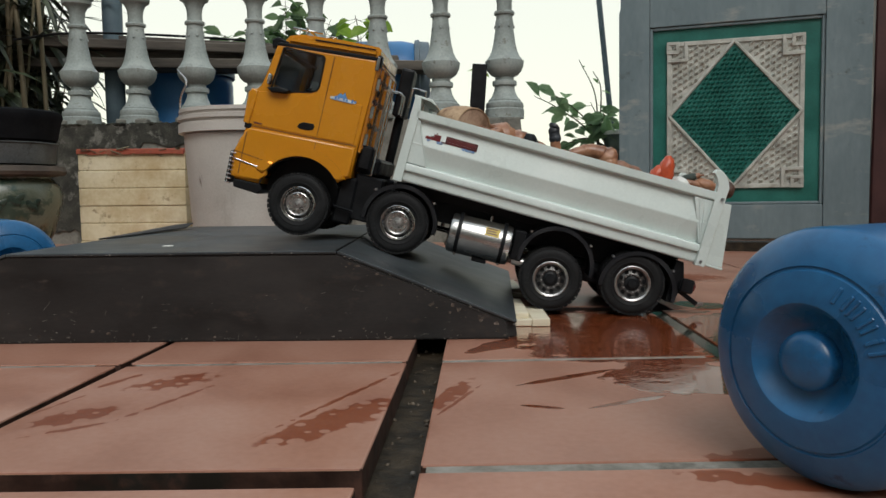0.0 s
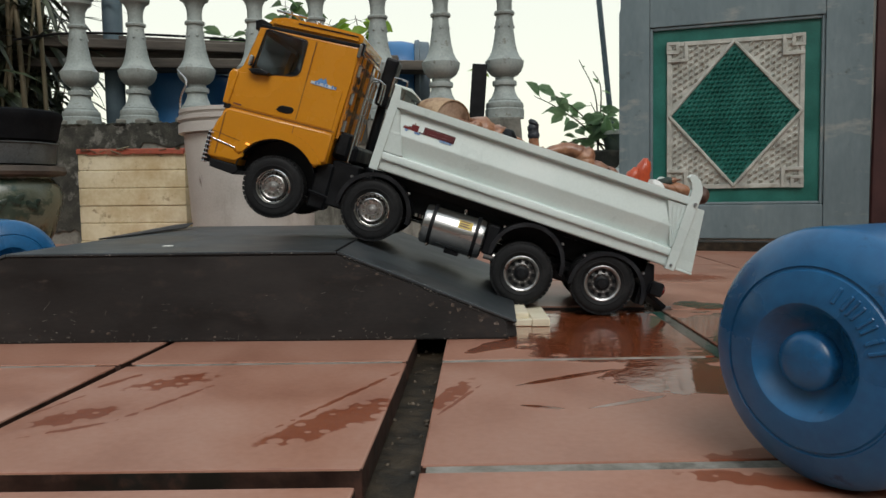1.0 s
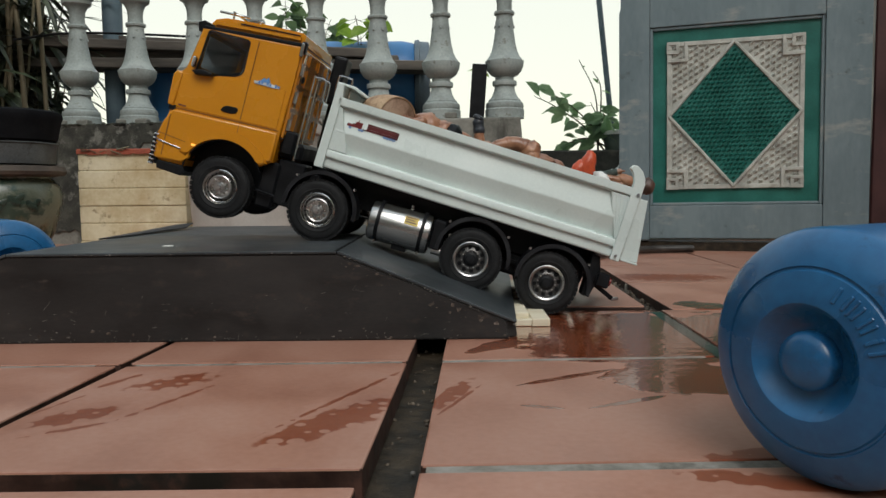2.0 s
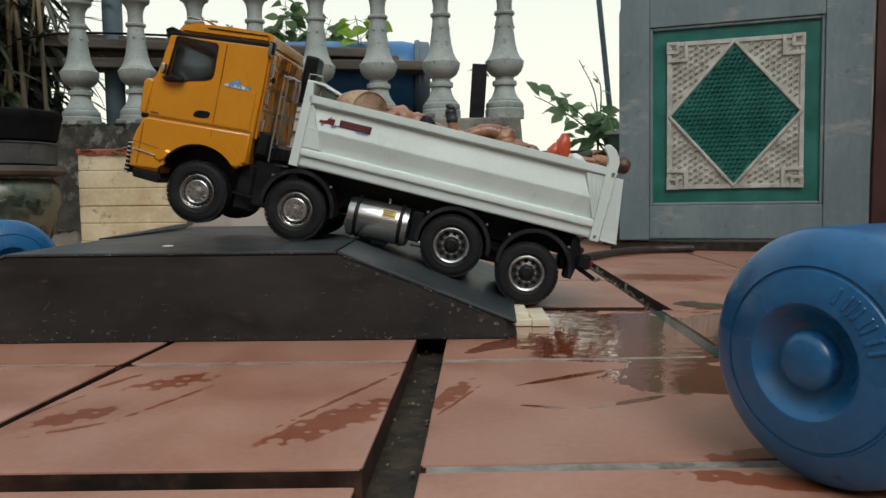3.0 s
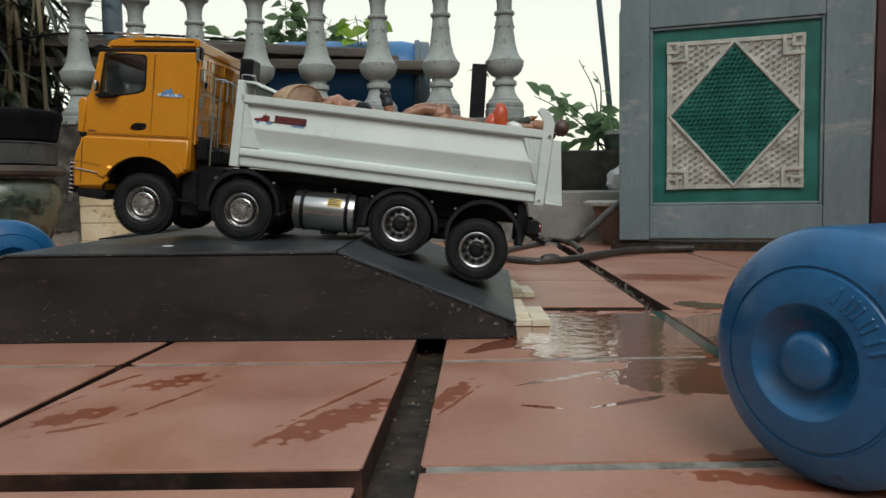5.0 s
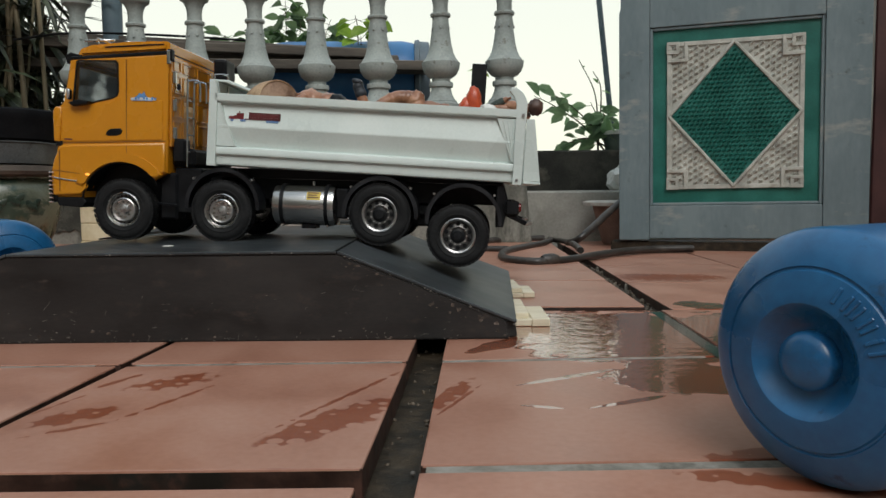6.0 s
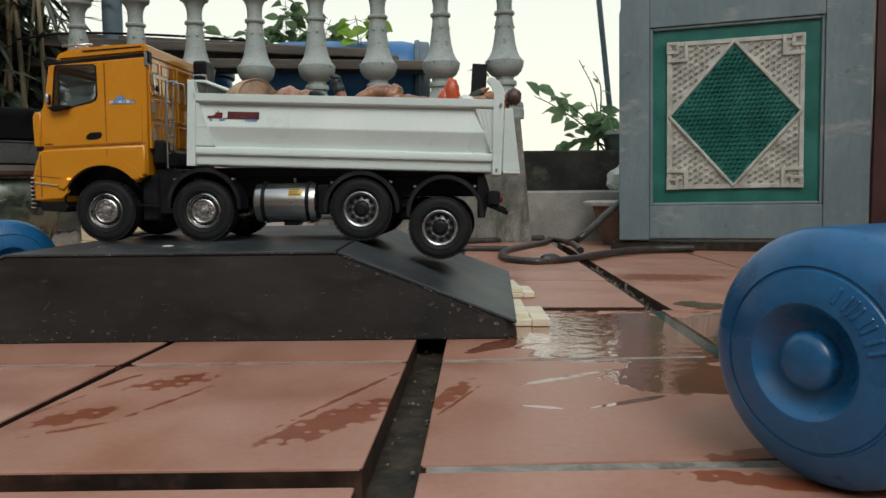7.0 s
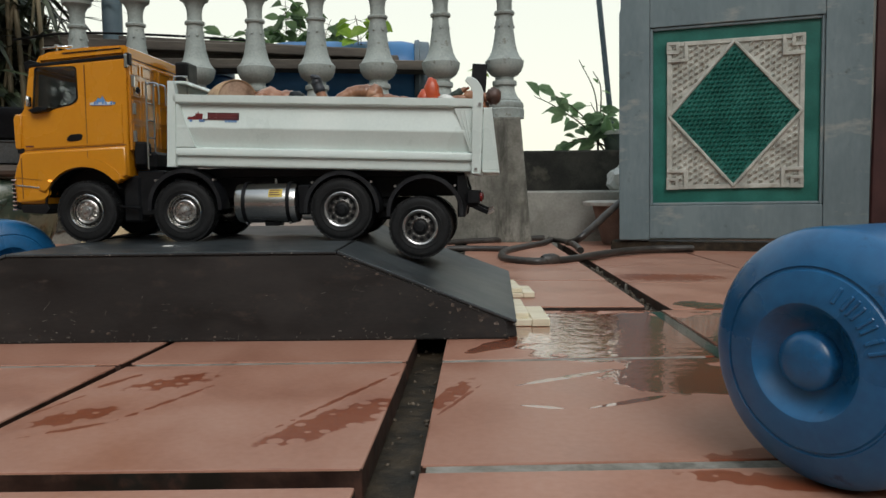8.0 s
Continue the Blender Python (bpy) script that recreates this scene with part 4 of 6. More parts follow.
part("tub_wall", lathe([(0.118, 0), (0.126, 0.006), (0.136, 0.052), (0.14, 0.062), (0.138, 0.072), (0.128, 0.076)], 40), material("black_tub_rubber", [(0.004, 0.0045, 0.006), (0.007, 0.0075, 0.009), (0.012, 0.0125, 0.014)], 0.8, scale=18, bump=0.3, spec=0.08), tub, smooth=True)

# black board standing on the parapet
solo("black_board", box(-0.0225, 0.0225, -0.012, 0.012, 0, 0.162, bevel=0.002), M_BLACK, "black board standing upright on the parapet", "board", at=pose(0.107, 2.345, 0.385, 0, 4, 0))


# timber, barrels and pipes behind the balusters
for z, y, x0, x1, h, t in [(0.640, 2.90, -1.7, -0.06, 0.036, 1.1), (0.672, 2.94, -1.75, -0.16, 0.036, 1.5), (0.704, 2.90, -1.72, -0.24, 0.034, 2.6), (0.728, 2.97, -1.8, -0.30, 0.040, 3.6)]:
    l = x1 - x0
    solo("timber_plank", box(-l / 2, l / 2, -0.07, 0.07, -h / 2, h / 2, bevel=0.003), M_WOOD_DARK, "old grey timber plank stacked behind the balusters", "plank", group="stacked planks", at=pose((x0 + x1) / 2, y, z, 0, t, 0))


def barrel(at, r, h, label, cap=0.0):
    b = thing("barrel", label, "barrel", "blue barrels", at=at)
    part("drum", lathe([(r * 0.9, 0), (r * 0.96, 0.01), (r, 0.05), (r, h * 0.32), (r * 1.03, h * 0.33), (r * 1.03, h * 0.36), (r, h * 0.37), (r, h * 0.66), (r * 1.03, h * 0.67), (r * 1.03, h * 0.7), (r, h * 0.71),
                        (r, h - 0.05), (r * 0.96, h - 0.01), (r * 0.93, h)], 36), M_BLUE_FAR, b, smooth=True)
    if cap:
        part("end_cap", lathe([(r * 0.9, h - 0.004), (r * 1.02, h), (r * 1.03, h + cap * 0.3), (r * 0.99, h + cap * 0.4), (r * 0.98, h + cap), (r * 0.9, h + cap + 0.004)], 36), material("grey_cap_plastic", [(0.06, 0.085, 0.105), (0.09, 0.12, 0.145), (0.13, 0.165, 0.19)], 0.5, scale=9, bump=0.1), b, "dark grey end cap", True)
        return b
    part("lid_ring", lathe([(r * 0.9, h - 0.02), (r * 1.05, h - 0.018), (r * 1.05, h + 0.012), (r * 0.9, h + 0.014)], 36), M_PIPE, b, "grey clamp ring", True)
    return b


barrel(pose(-1.02, 3.12, -0.035), 0.17, 0.68, "blue plastic barrel standing behind the balustrade")
barrel(pose(-0.62, 3.2, -0.035), 0.17, 0.66, "blue plastic barrel standing behind the balustrade")
barrel(pose(-0.66, 3.08, 0.595, 0, 90, 2), 0.165, 0.555, "faded blue barrel with a grey cap lying on its side", 0.055)
barrel(pose(-0.22, 3.3, -0.035), 0.15, 0.64, "blue plastic barrel standing behind the balustrade")
solo("support_stand", box(-0.62, -0.12, 3.0, 3.18, -0.035, 0.435, bevel=0.01), M_WOOD_DARK, "dark timber stand under a lying barrel", "stand")
solo("post", tube([(-1.238, 2.92, -0.035), (-1.238, 2.92, 1.6)], 0.036, 16), material("dark_blue_grey_paint", [(0.05, 0.08, 0.10), (0.075, 0.11, 0.135), (0.10, 0.145, 0.17)], 0.6, scale=12, bump=0.2), "grey-blue painted steel post", "post", smooth=True)
solo("pole", tube([(0.69, 2.87, -0.035), (0.637, 2.87, 0.40), (0.585, 2.87, 0.88), (0.565, 2.87, 1.06)], 0.0105, 10), M_PIPE, "thin leaning grey pole", "pole", smooth=True)
solo("cable", tube(smooth_path([(-1.45, 2.62, 0.69), (-1.25, 2.62, 0.71), (-0.95, 2.62, 0.70), (-0.6, 2.62, 0.675)], 6), 0.004, 6), M_BLACK, "thin dark cable tied behind the balusters", "cable", smooth=True)

# planter by the ledge
M_PLANTER = stained(material("faded_terracotta", [(0.13, 0.085, 0.07), (0.19, 0.125, 0.10), (0.25, 0.17, 0.14)], 0.8, scale=14, bump=0.3), (0.30, 0.27, 0.24), 0.3, 10, 0.2)
p = thing("planter", "faded terracotta planter with a pale rim", "planter", at=pose(0.533, 2.27, 0.0))
part("body", lathe([(0.05, 0), (0.054, 0.004), (0.084, 0.118)], 4 * 8), M_PLANTER, p, smooth=True)
part("rim", lathe([(0.083, 0.114), (0.113, 0.117), (0.113, 0.126), (0.10, 0.130), (0.088, 0.128)], 32), material("pale_clay_rim", [(0.26, 0.24, 0.22), (0.34, 0.32, 0.29), (0.42, 0.40, 0.37)], 0.8, scale=20, bump=0.3), p, "thick pale rim", True)
bm = bmesh.new()
bmesh.ops.create_icosphere(bm, subdivisions=3, radius=0.05)
for v in bm.verts:
    v.co *= 1 + 0.35 * noise.noise(v.co * 40)
solo("crumpled_bag", bm, M_WHITE_CHIP, "crumpled pale plastic bag on the ledge", "bag", at=pose(0.600, 2.52, 0.195))

# hose
HOSES = [([(0.010, 2.220, 0.011), (0.062, 2.270, 0.011), (0.165, 2.320, 0.011), (0.262, 2.372, 0.011), (0.318, 2.388, 0.011)], 0.0100),
         ([(0.009, 2.009, 0.011), (0.084, 1.999, 0.011), (0.170, 1.972, 0.011)], 0.0087),
         ([(0.331, 2.319, 0.011), (0.290, 2.178, 0.011), (0.225, 2.058, 0.011), (0.166, 1.932, 0.011), (0.141, 1.817, 0.011), (0.143, 1.698, 0.011), (0.190, 1.626, 0.011), (0.232, 1.635, 0.011), (0.282, 1.669, 0.011), (0.350, 1.760, 0.011), (0.423, 1.847, 0.011), (0.526, 1.920, 0.011), (0.640, 1.935, 0.011)], 0.0092),
         ([(0.330, 2.345, 0.011), (0.349, 2.265, 0.012), (0.351, 2.124, 0.018), (0.336, 1.928, 0.024), (0.324, 1.779, 0.022)], 0.0080),
         ([(0.349, 2.120, 0.017), (0.345, 2.040, 0.023), (0.356, 1.990, 0.034), (0.383, 2.000, 0.053), (0.448, 2.060, 0.099), (0.495, 2.100, 0.130), (0.560, 2.150, 0.170)], 0.0095)]
for pts, r in HOSES:
    solo("hose", tube(smooth_path(pts, 8), r, 10), M_HOSE, "dark rubber hose coiled on the tiles", "hose", group="hose lengths", smooth=True)


solo("hose_joint", lathe([(0.0094, -0.02), (0.0125, -0.014), (0.0140, -0.004), (0.0140, 0.006), (0.0120, 0.014), (0.0094, 0.02)], 14, "X"), M_HOSE, "thick taped joint on the hose", "hose joint", smooth=True, at=pose(0.232, 1.636, 0.014, 0, 0, 20))

# ---- plants ----
def leaf(bm, base, way, up, length, width, droop=0.25, fold=0.15):
    """A pointed leaf blade of six faces with a folded midrib."""
    way, up = Vector(way).normalized(), Vector(up)
    side = way.cross(up).normalized()
    up = side.cross(way).normalized()
    mid, lft, rgt = [], [], []
    for t, w in ((0.0, 0.06), (0.25, 0.75), (0.5, 1.0), (0.78, 0.62), (1.0, 0.03)):
        c = Vector(base) + way * (t * length) - up * (droop * length * t * t)
        mid.append(bm.verts.new(c))
        lft.append(bm.verts.new(c + side * (w * width / 2) + up * (fold * w * width)))
        rgt.append(bm.verts.new(c - side * (w * width / 2) + up * (fold * w * width)))
    for k in range(4):
        bm.faces.new((lft[k], lft[k + 1], mid[k + 1], mid[k]))
        bm.faces.new((mid[k], mid[k + 1], rgt[k + 1], rgt[k]))


def shrub(name, label, at, stems, leaf_len, leaf_wid, per_stem, mat, seed, spread=0.9, category="plant", low=0.25):
    """A plant: one tapered stem for each list of points, leaves hung along its upper part."""
    rng = random.Random(seed)
    t = thing(name, label, category, at=at)
    bm_s, bm_l = bmesh.new(), bmesh.new()
    for pts in stems:
        path = smooth_path(pts, 6)
        put_tube(bm_s, path, 0.0035, 6, 0.35)
        for k in range(per_stem):
            q = path[int(rng.uniform(low, 1.0) * (len(path) - 1))]
            a = rng.uniform(0, 2 * math.pi)
            way = Vector((math.cos(a) * spread, math.sin(a) * spread * 0.6, rng.uniform(-0.55, 0.5)))
            s = rng.uniform(0.6, 1.15)
            end = q + way.normalized() * leaf_len * 0.3
            put_tube(bm_s, [q, end], 0.001, 4)
            leaf(bm_l, end, way, (0, rng.uniform(-1.6, -0.4), 0.7), leaf_len * s, leaf_wid * s, rng.uniform(0.1, 0.5))
    part("stem", bm_s, M_STALK, t, "thin stems", True)
    part("foliage", bm_l, mat, t, "pointed green leaves")
    return t


shrub("vine", "leafy green vine arching over the far wall", pose(0.52, 2.78, 0.303),
      [[(0.093, 0, 0), (0.031, 0, 0.086), (-0.072, 0, 0.178), (-0.215, 0, 0.250)], [(0.083, 0, 0), (0.055, 0, 0.10), (0.02, 0, 0.175)], [(0.072, 0, 0), (0.0, 0, 0.086), (-0.103, 0, 0.158), (-0.185, 0, 0.20)],
       [(0.103, 0, 0), (0.01, 0, 0.045), (-0.072, 0, 0.026)], [(0.113, 0, 0), (0.088, 0, 0.085), (0.067, 0, 0.136)]], 0.066, 0.042, 13, M_LEAF_GLARE, 5, low=0.25)
tp = thing("tub_pot", "pale-rimmed green plastic pot on the far wall", "pot", at=pose(0.640, 2.788, 0.303))
part("body", lathe([(0.040, 0), (0.043, 0.003), (0.054, 0.060), (0.050, 0.061)], 32), material("green_grey_plastic", [(0.09, 0.13, 0.11), (0.13, 0.175, 0.15), (0.18, 0.22, 0.19)], 0.5, scale=14, bump=0.1), tp, smooth=True)
part("rim", lathe([(0.052, 0.056), (0.061, 0.057), (0.0615, 0.070), (0.054, 0.072)], 32), M_WHITE_CHIP, tp, "pale plastic rim", True)
shrub("sprig", "thin young sprig over the far wall", pose(0.47, 2.79, 0.30), [[(0.1, 0, 0), (0.09, 0, 0.2), (0.03, 0, 0.33)], [(0.1, 0, 0), (0.11, 0, 0.22), (0.08, 0, 0.29)]], 0.035, 0.016, 3, M_LEAF_GLARE, 8)
shrub("bush", "broad-leaved green bush behind the planks", pose(-0.68, 3.25, -0.035),
      [[(0, 0, 0), (0, 0, 0.7), (-0.02, 0, 0.78), (-0.1, 0, 0.90)], [(0.05, 0, 0), (0.05, 0, 0.7), (0.08, 0, 0.8), (0.1, 0, 0.98)], [(0.1, 0, 0), (0.1, 0, 0.7), (0.17, 0, 0.8), (0.22, 0, 0.92)],
       [(0, 0, 0), (0.02, 0, 0.75), (0.03, 0, 0.85), (0.03, 0, 1.0)], [(-0.06, 0, 0), (-0.1, 0, 0.7), (-0.18, 0, 0.80), (-0.23, 0, 0.86)], [(0.06, 0, 0), (0.08, 0, 0.7), (0.14, 0, 0.8), (0.2, 0, 0.86)]], 0.078, 0.050, 22, M_LEAF, 3, low=0.64)
shrub("seedling", "young lime-green broad-leaved plant", pose(-0.31, 3.0, -0.035), [[(0, 0, 0), (0, 0, 0.7), (0.0, 0, 0.80)], [(0, 0, 0), (-0.01, 0, 0.75), (-0.02, 0, 0.88)], [(0.02, 0, 0), (0.03, 0, 0.75), (0.05, 0, 0.84)]], 0.10, 0.075, 4, M_LEAF_YOUNG, 12, low=0.85)
shrub("sprout", "single young sprout behind the balustrade", pose(0.155, 2.9, -0.035), [[(0, 0, 0), (0.0, 0, 0.55), (-0.005, 0, 0.66)]], 0.04, 0.026, 3, M_LEAF_YOUNG, 2, low=0.9)


M_LEAF_DARK = material("dark_strap_leaf", [(0.016, 0.024, 0.011), (0.028, 0.039, 0.018), (0.05, 0.063, 0.03)], 0.5, scale=20, bump=0.1, island=0.5)


def reed_clump(at):
    """Dry canes and hanging strap leaves, dense and dark."""
    rng = random.Random(21)
    t = thing("cane_clump", "dense clump of dry canes and strap leaves", "plant", at=at)
    bm_l = bmesh.new()
    for k in range(200):
        x, y = rng.uniform(-0.75, 0.12), rng.uniform(-0.25, 0.35)
        lean = rng.uniform(-0.2, 0.2)
        top = Vector((x + lean, y + rng.uniform(-0.1, 0.1), rng.uniform(0.8, 1.5)))
        pts = smooth_path([(x, y, 0.0), (x + lean * 0.3, y, 0.5), top], 5)
        part("cane", tube(pts, rng.uniform(0.003, 0.009), 6, 0.5), M_STALK, t, "", True)
        for q in range(20):
            p = pts[rng.randrange(2, len(pts))]
            a = rng.uniform(0, 2 * math.pi)
            leaf(bm_l, p, (math.cos(a), math.sin(a) * 0.6, rng.uniform(-0.6, 0.9)), (0, -0.3, 1), rng.uniform(0.12, 0.28), rng.uniform(0.016, 0.040), rng.uniform(0.3, 1.1))
    pale = material("pale_cane", [(0.10, 0.08, 0.045), (0.16, 0.128, 0.075), (0.22, 0.18, 0.11)], 0.6, scale=12, bump=0.3, stretch=(1, 1, 0.2))
    for x0, x1, r in ((0.05, 0.02, 0.012), (0.10, 0.13, 0.010), (0.17, 0.13, 0.011), (0.24, 0.22, 0.009), (-0.03, 0.06, 0.009), (0.02, 0.21, 0.007)):
        part("cane", tube(smooth_path([(x0, -0.2, 0.0), (x0 * 0.7 + x1 * 0.3 + 0.01, -0.2, 0.5), (x1, -0.2, 1.3)], 6), r, 10, 0.8), pale, t, "thick pale cane", True)
    tagged(part("strap_leaf", bm_l, M_LEAF_DARK, t, "narrow dark strap leaves"), kind="stuff")


reed_clump(pose(-1.66, 2.95, -0.035))


# ---- the model truck ----
# Its own space: x to the tail, y away from the near side, z up from the wheels' feet.
R_W = 0.0418
TILT = pose(-0.186, 0, 0, 0, 1.85, 0)
TRUCK_ROWS = [(0, 0.0096, 0.2285, -14.28),
              (0.5, -0.0024, 0.2329, -15.55),
              (1, -0.0195, 0.2408, -17.32),
              (1.5, -0.0513, 0.2455, -17.48),
              (1.7, -0.0728, 0.2448, -17.19),
              (2.8, -0.1293, 0.2520, -12.69),
              (3, -0.1301, 0.2522, -12.63),
              (3.5, -0.1347, 0.2541, -12.53),
              (4, -0.1519, 0.2578, -11.50),
              (4.5, -0.1864, 0.2568, -8.47),
              (4.7, -0.2030, 0.2580, -7.19),
              (5.8, -0.2440, 0.2642, -2.98),
              (6, -0.2511, 0.2648, -2.30),
              (6.5, -0.2546, 0.2653, -1.98),
              (7, -0.2798, 0.2666, -0.37),
              (7.5, -0.3082, 0.2658, -0.01),
              (8, -0.3070, 0.2658, 0.00)]
WHEEL_X = (-0.3084, -0.1726, 0.0418, 0.1467)
WHEEL_ROWS = {
    0: [(0, 0.0389), (0.5, 0.0393), (1, 0.0389), (1.5, 0.0386), (3, 0.0387), (3.5, 0.0393), (4, 0.0393), (4.5, 0.0385), (6, 0.0381), (6.5, 0.0378), (7, 0.0405), (7.5, 0.0417), (8, 0.0418)],
    1: [(0, 0.0464), (0.5, 0.0463), (1, 0.0477), (1.5, 0.0449), (3, 0.0429), (3.5, 0.0410), (4, 0.0389), (4.5, 0.0434), (6, 0.0401), (6.5, 0.0399), (7, 0.0401), (7.5, 0.0413), (8, 0.0406)],
    2: [(0, 0.0227), (0.5, 0.0229), (1, 0.0248), (1.5, 0.0323), (3, 0.0406), (3.5, 0.0406), (4, 0.0412), (4.5, 0.0448), (6, 0.0423), (6.5, 0.0424), (7, 0.0419), (7.5, 0.0417), (8, 0.0417)],
    3: [(0, 0.0428), (0.5, 0.0431), (1, 0.0436), (1.5, 0.0390), (3, 0.0258), (3.5, 0.0256), (4, 0.0226), (4.5, 0.0213), (6, 0.0173), (6.5, 0.0160), (7, 0.0170), (7.5, 0.0169), (8, 0.0169)],}


def arc(cx, cz, r, a0, a1, n):
    return [(cx + r * math.cos(radians(a0 + (a1 - a0) * k / n)), cz + r * math.sin(radians(a0 + (a1 - a0) * k / n))) for k in range(n + 1)]


truck = thing("dump_truck", "radio-controlled four-axle model dump truck, amber cab, white bed", "model truck")


M_TRIM = material("cab_trim_plastic", [(0.02, 0.02, 0.022), (0.03, 0.031, 0.033), (0.045, 0.046, 0.049)], 0.6, scale=60, bump=0.1)
M_SEAT = material("grey_seat_plastic", [(0.07, 0.072, 0.078), (0.11, 0.112, 0.12), (0.16, 0.162, 0.17)], 0.5, scale=60, bump=0.1)
M_PANE = material("tinted_pane", [(0.42, 0.44, 0.46), (0.46, 0.48, 0.50), (0.50, 0.52, 0.54)], 0.03, scale=13, bump=0, rough_var=0.01)
M_PANE.node_tree.nodes["Principled BSDF"].inputs["Transmission Weight"].default_value = 1.0
M_PANE.node_tree.nodes["Principled BSDF"].inputs["IOR"].default_value = 1.45


def carve(ob, tools):
    """Cuts the given solids out of a mesh object, once and for good."""
    cutters = [new("cutter", finish(bm, M_TRIM, "cutter")) for bm in tools]
    for c in cutters:
        mod = ob.modifiers.new("cut", "BOOLEAN")
        mod.operation, mod.solver, mod.object = "DIFFERENCE", "EXACT", c
        mod.use_self = True
    bpy.context.view_layer.update()
    me = bpy.data.meshes.new_from_object(ob.evaluated_get(bpy.context.evaluated_depsgraph_get()))
    ob.modifiers.clear()
    for f in me.polygons:
        f.use_smooth = len(f.vertices) <= 4 and f.area < 2e-4
    ob.data = me
    for c in cutters:
        bpy.data.objects.remove(c, do_unlink=True)


def frame_ring(outer, inner, y0, y1):
    """A flat frame between two outlines of equal count, from y0 to y1."""
    bm = bmesh.new()
    o0, o1, i0, i1 = ([bm.verts.new((x, y, z)) for x, z in pts] for pts, y in ((outer, y0), (outer, y1), (inner, y0), (inner, y1)))
    n = len(outer)
    for k in range(n):
        q = (k + 1) % n
        for a, b in ((o0, o1), (o1, i1), (i1, i0), (i0, o0)):
            bm.faces.new((a[k], a[q], b[q], b[k]))
    return bm


def build_cab():
    arch = arc(-0.309, 0.045, 0.0565, 38, 156, 16)
    side = [(-0.4025, 0.052), (-0.4055, 0.085), (-0.401, 0.106), (-0.3945, 0.1235), (-0.395, 0.1265), (-0.401, 0.134), (-0.4025, 0.168), (-0.3985, 0.1745), (-0.3862, 0.1785), (-0.3815, 0.2355), (-0.3785, 0.2385),
            (-0.246, 0.2475), (-0.2455, 0.2), (-0.2475, 0.089)] + arch + [(-0.363, 0.053)]
    bm = prism(side, -0.088, 0.088)
    # rounded front corners and roof edges
    caps = [e for e in bm.edges if abs(e.verts[0].co.y - e.verts[1].co.y) < 1e-6 and min(v.co.x for v in e.verts) < -0.37 and abs(e.verts[0].co.z - 0.06) > 0.0]
    caps += [e for e in bm.edges if abs(e.verts[0].co.y - e.verts[1].co.y) < 1e-6 and e not in caps]
    bmesh.ops.bevel(bm, geom=caps, offset=0.0035, segments=3, affect="EDGES", profile=0.5)
    cab = part("cab", bm, M_YELLOW, truck, "glossy amber cab shell", True, angle=35)
    win = [(-0.3705, 0.2330), (-0.3670, 0.2352), (-0.3185, 0.2355), (-0.3150, 0.2325), (-0.3145, 0.196), (-0.3170, 0.1905), (-0.3240, 0.1868), (-0.345, 0.1825), (-0.356, 0.1780), (-0.3725, 0.1768), (-0.3758, 0.1795), (-0.3756, 0.1845)]
    carve(cab, [prism([(-0.379, 0.138), (-0.3775, 0.182), (-0.374, 0.2335), (-0.256, 0.2400), (-0.254, 0.138)], -0.0825, 0.0825), prism(win, -0.1, 0.1),
                prism([(-0.41, 0.1865), (-0.41, 0.2295), (-0.36, 0.2295), (-0.36, 0.1865)], -0.074, 0.074)])
    part("dashboard", prism([(-0.3785, 0.139), (-0.3785, 0.176), (-0.366, 0.180), (-0.352, 0.170), (-0.350, 0.139)], -0.080, 0.080, bevel=0.003), M_TRIM, cab, "dark grey dashboard", True)
    for y in (-0.043, 0.043):
        seat = part("seat", prism([(-0.338, 0.139), (-0.338, 0.158), (-0.300, 0.156), (-0.288, 0.206), (-0.277, 0.206), (-0.282, 0.139)], y - 0.022, y + 0.022, bevel=0.005, seg=3), M_SEAT, cab, "grey moulded cab seat", True)
        part("headrest", box(-0.288, -0.277, y - 0.012, y + 0.012, 0.208, 0.226, bevel=0.003, seg=2), M_SEAT, seat, "grey headrest", True)
    ring_at = pose(-0.344, -0.043, 0.180, 0, -58, 0)
    part("steering_wheel", put_tube(tube([ring_at @ Vector((0.016 * math.cos(radians(15 * k)), 0.016 * math.sin(radians(15 * k)), 0)) for k in range(25)], 0.0014, 6), [ring_at @ Vector((0, 0, 0)), (-0.356, -0.043, 0.168)], 0.002, 6), M_BLACK, cab, "black steering wheel", True)
    # roof dome
    roof = [(-0.3765, 0.240), (-0.369, 0.2525), (-0.355, 0.2575), (-0.30, 0.2620), (-0.25, 0.2645), (-0.246, 0.262), (-0.246, 0.2495)]
    bm = prism(roof, -0.0855, 0.0855)
    bmesh.ops.bevel(bm, geom=[e for e in bm.edges if abs(e.verts[0].co.y - e.verts[1].co.y) < 1e-6], offset=0.005, segments=4, affect="EDGES")
    rf = part("roof", bm, M_YELLOW, cab, "amber roof", True, angle=35)
    part("roof_ridge", prism([(-0.333, 0.2535), (-0.252, 0.2590), (-0.252, 0.2605), (-0.333, 0.2552)], -0.0868, -0.085, bevel=0.0003), M_BLACK, rf, "black roof seam")
    part("roof_gasket", prism([(-0.3822, 0.2362), (-0.247, 0.2462), (-0.247, 0.2506), (-0.3785, 0.2405)], -0.0888, 0.0888, bevel=0.0008), M_BLACK, cab, "black gasket under the roof")
    part("sun_visor", prism([(-0.388, 0.232), (-0.391, 0.243), (-0.383, 0.2475), (-0.368, 0.244), (-0.372, 0.236)], -0.083, 0.083, bevel=0.0015), M_BLACK, cab, "smoked black sun visor", True)
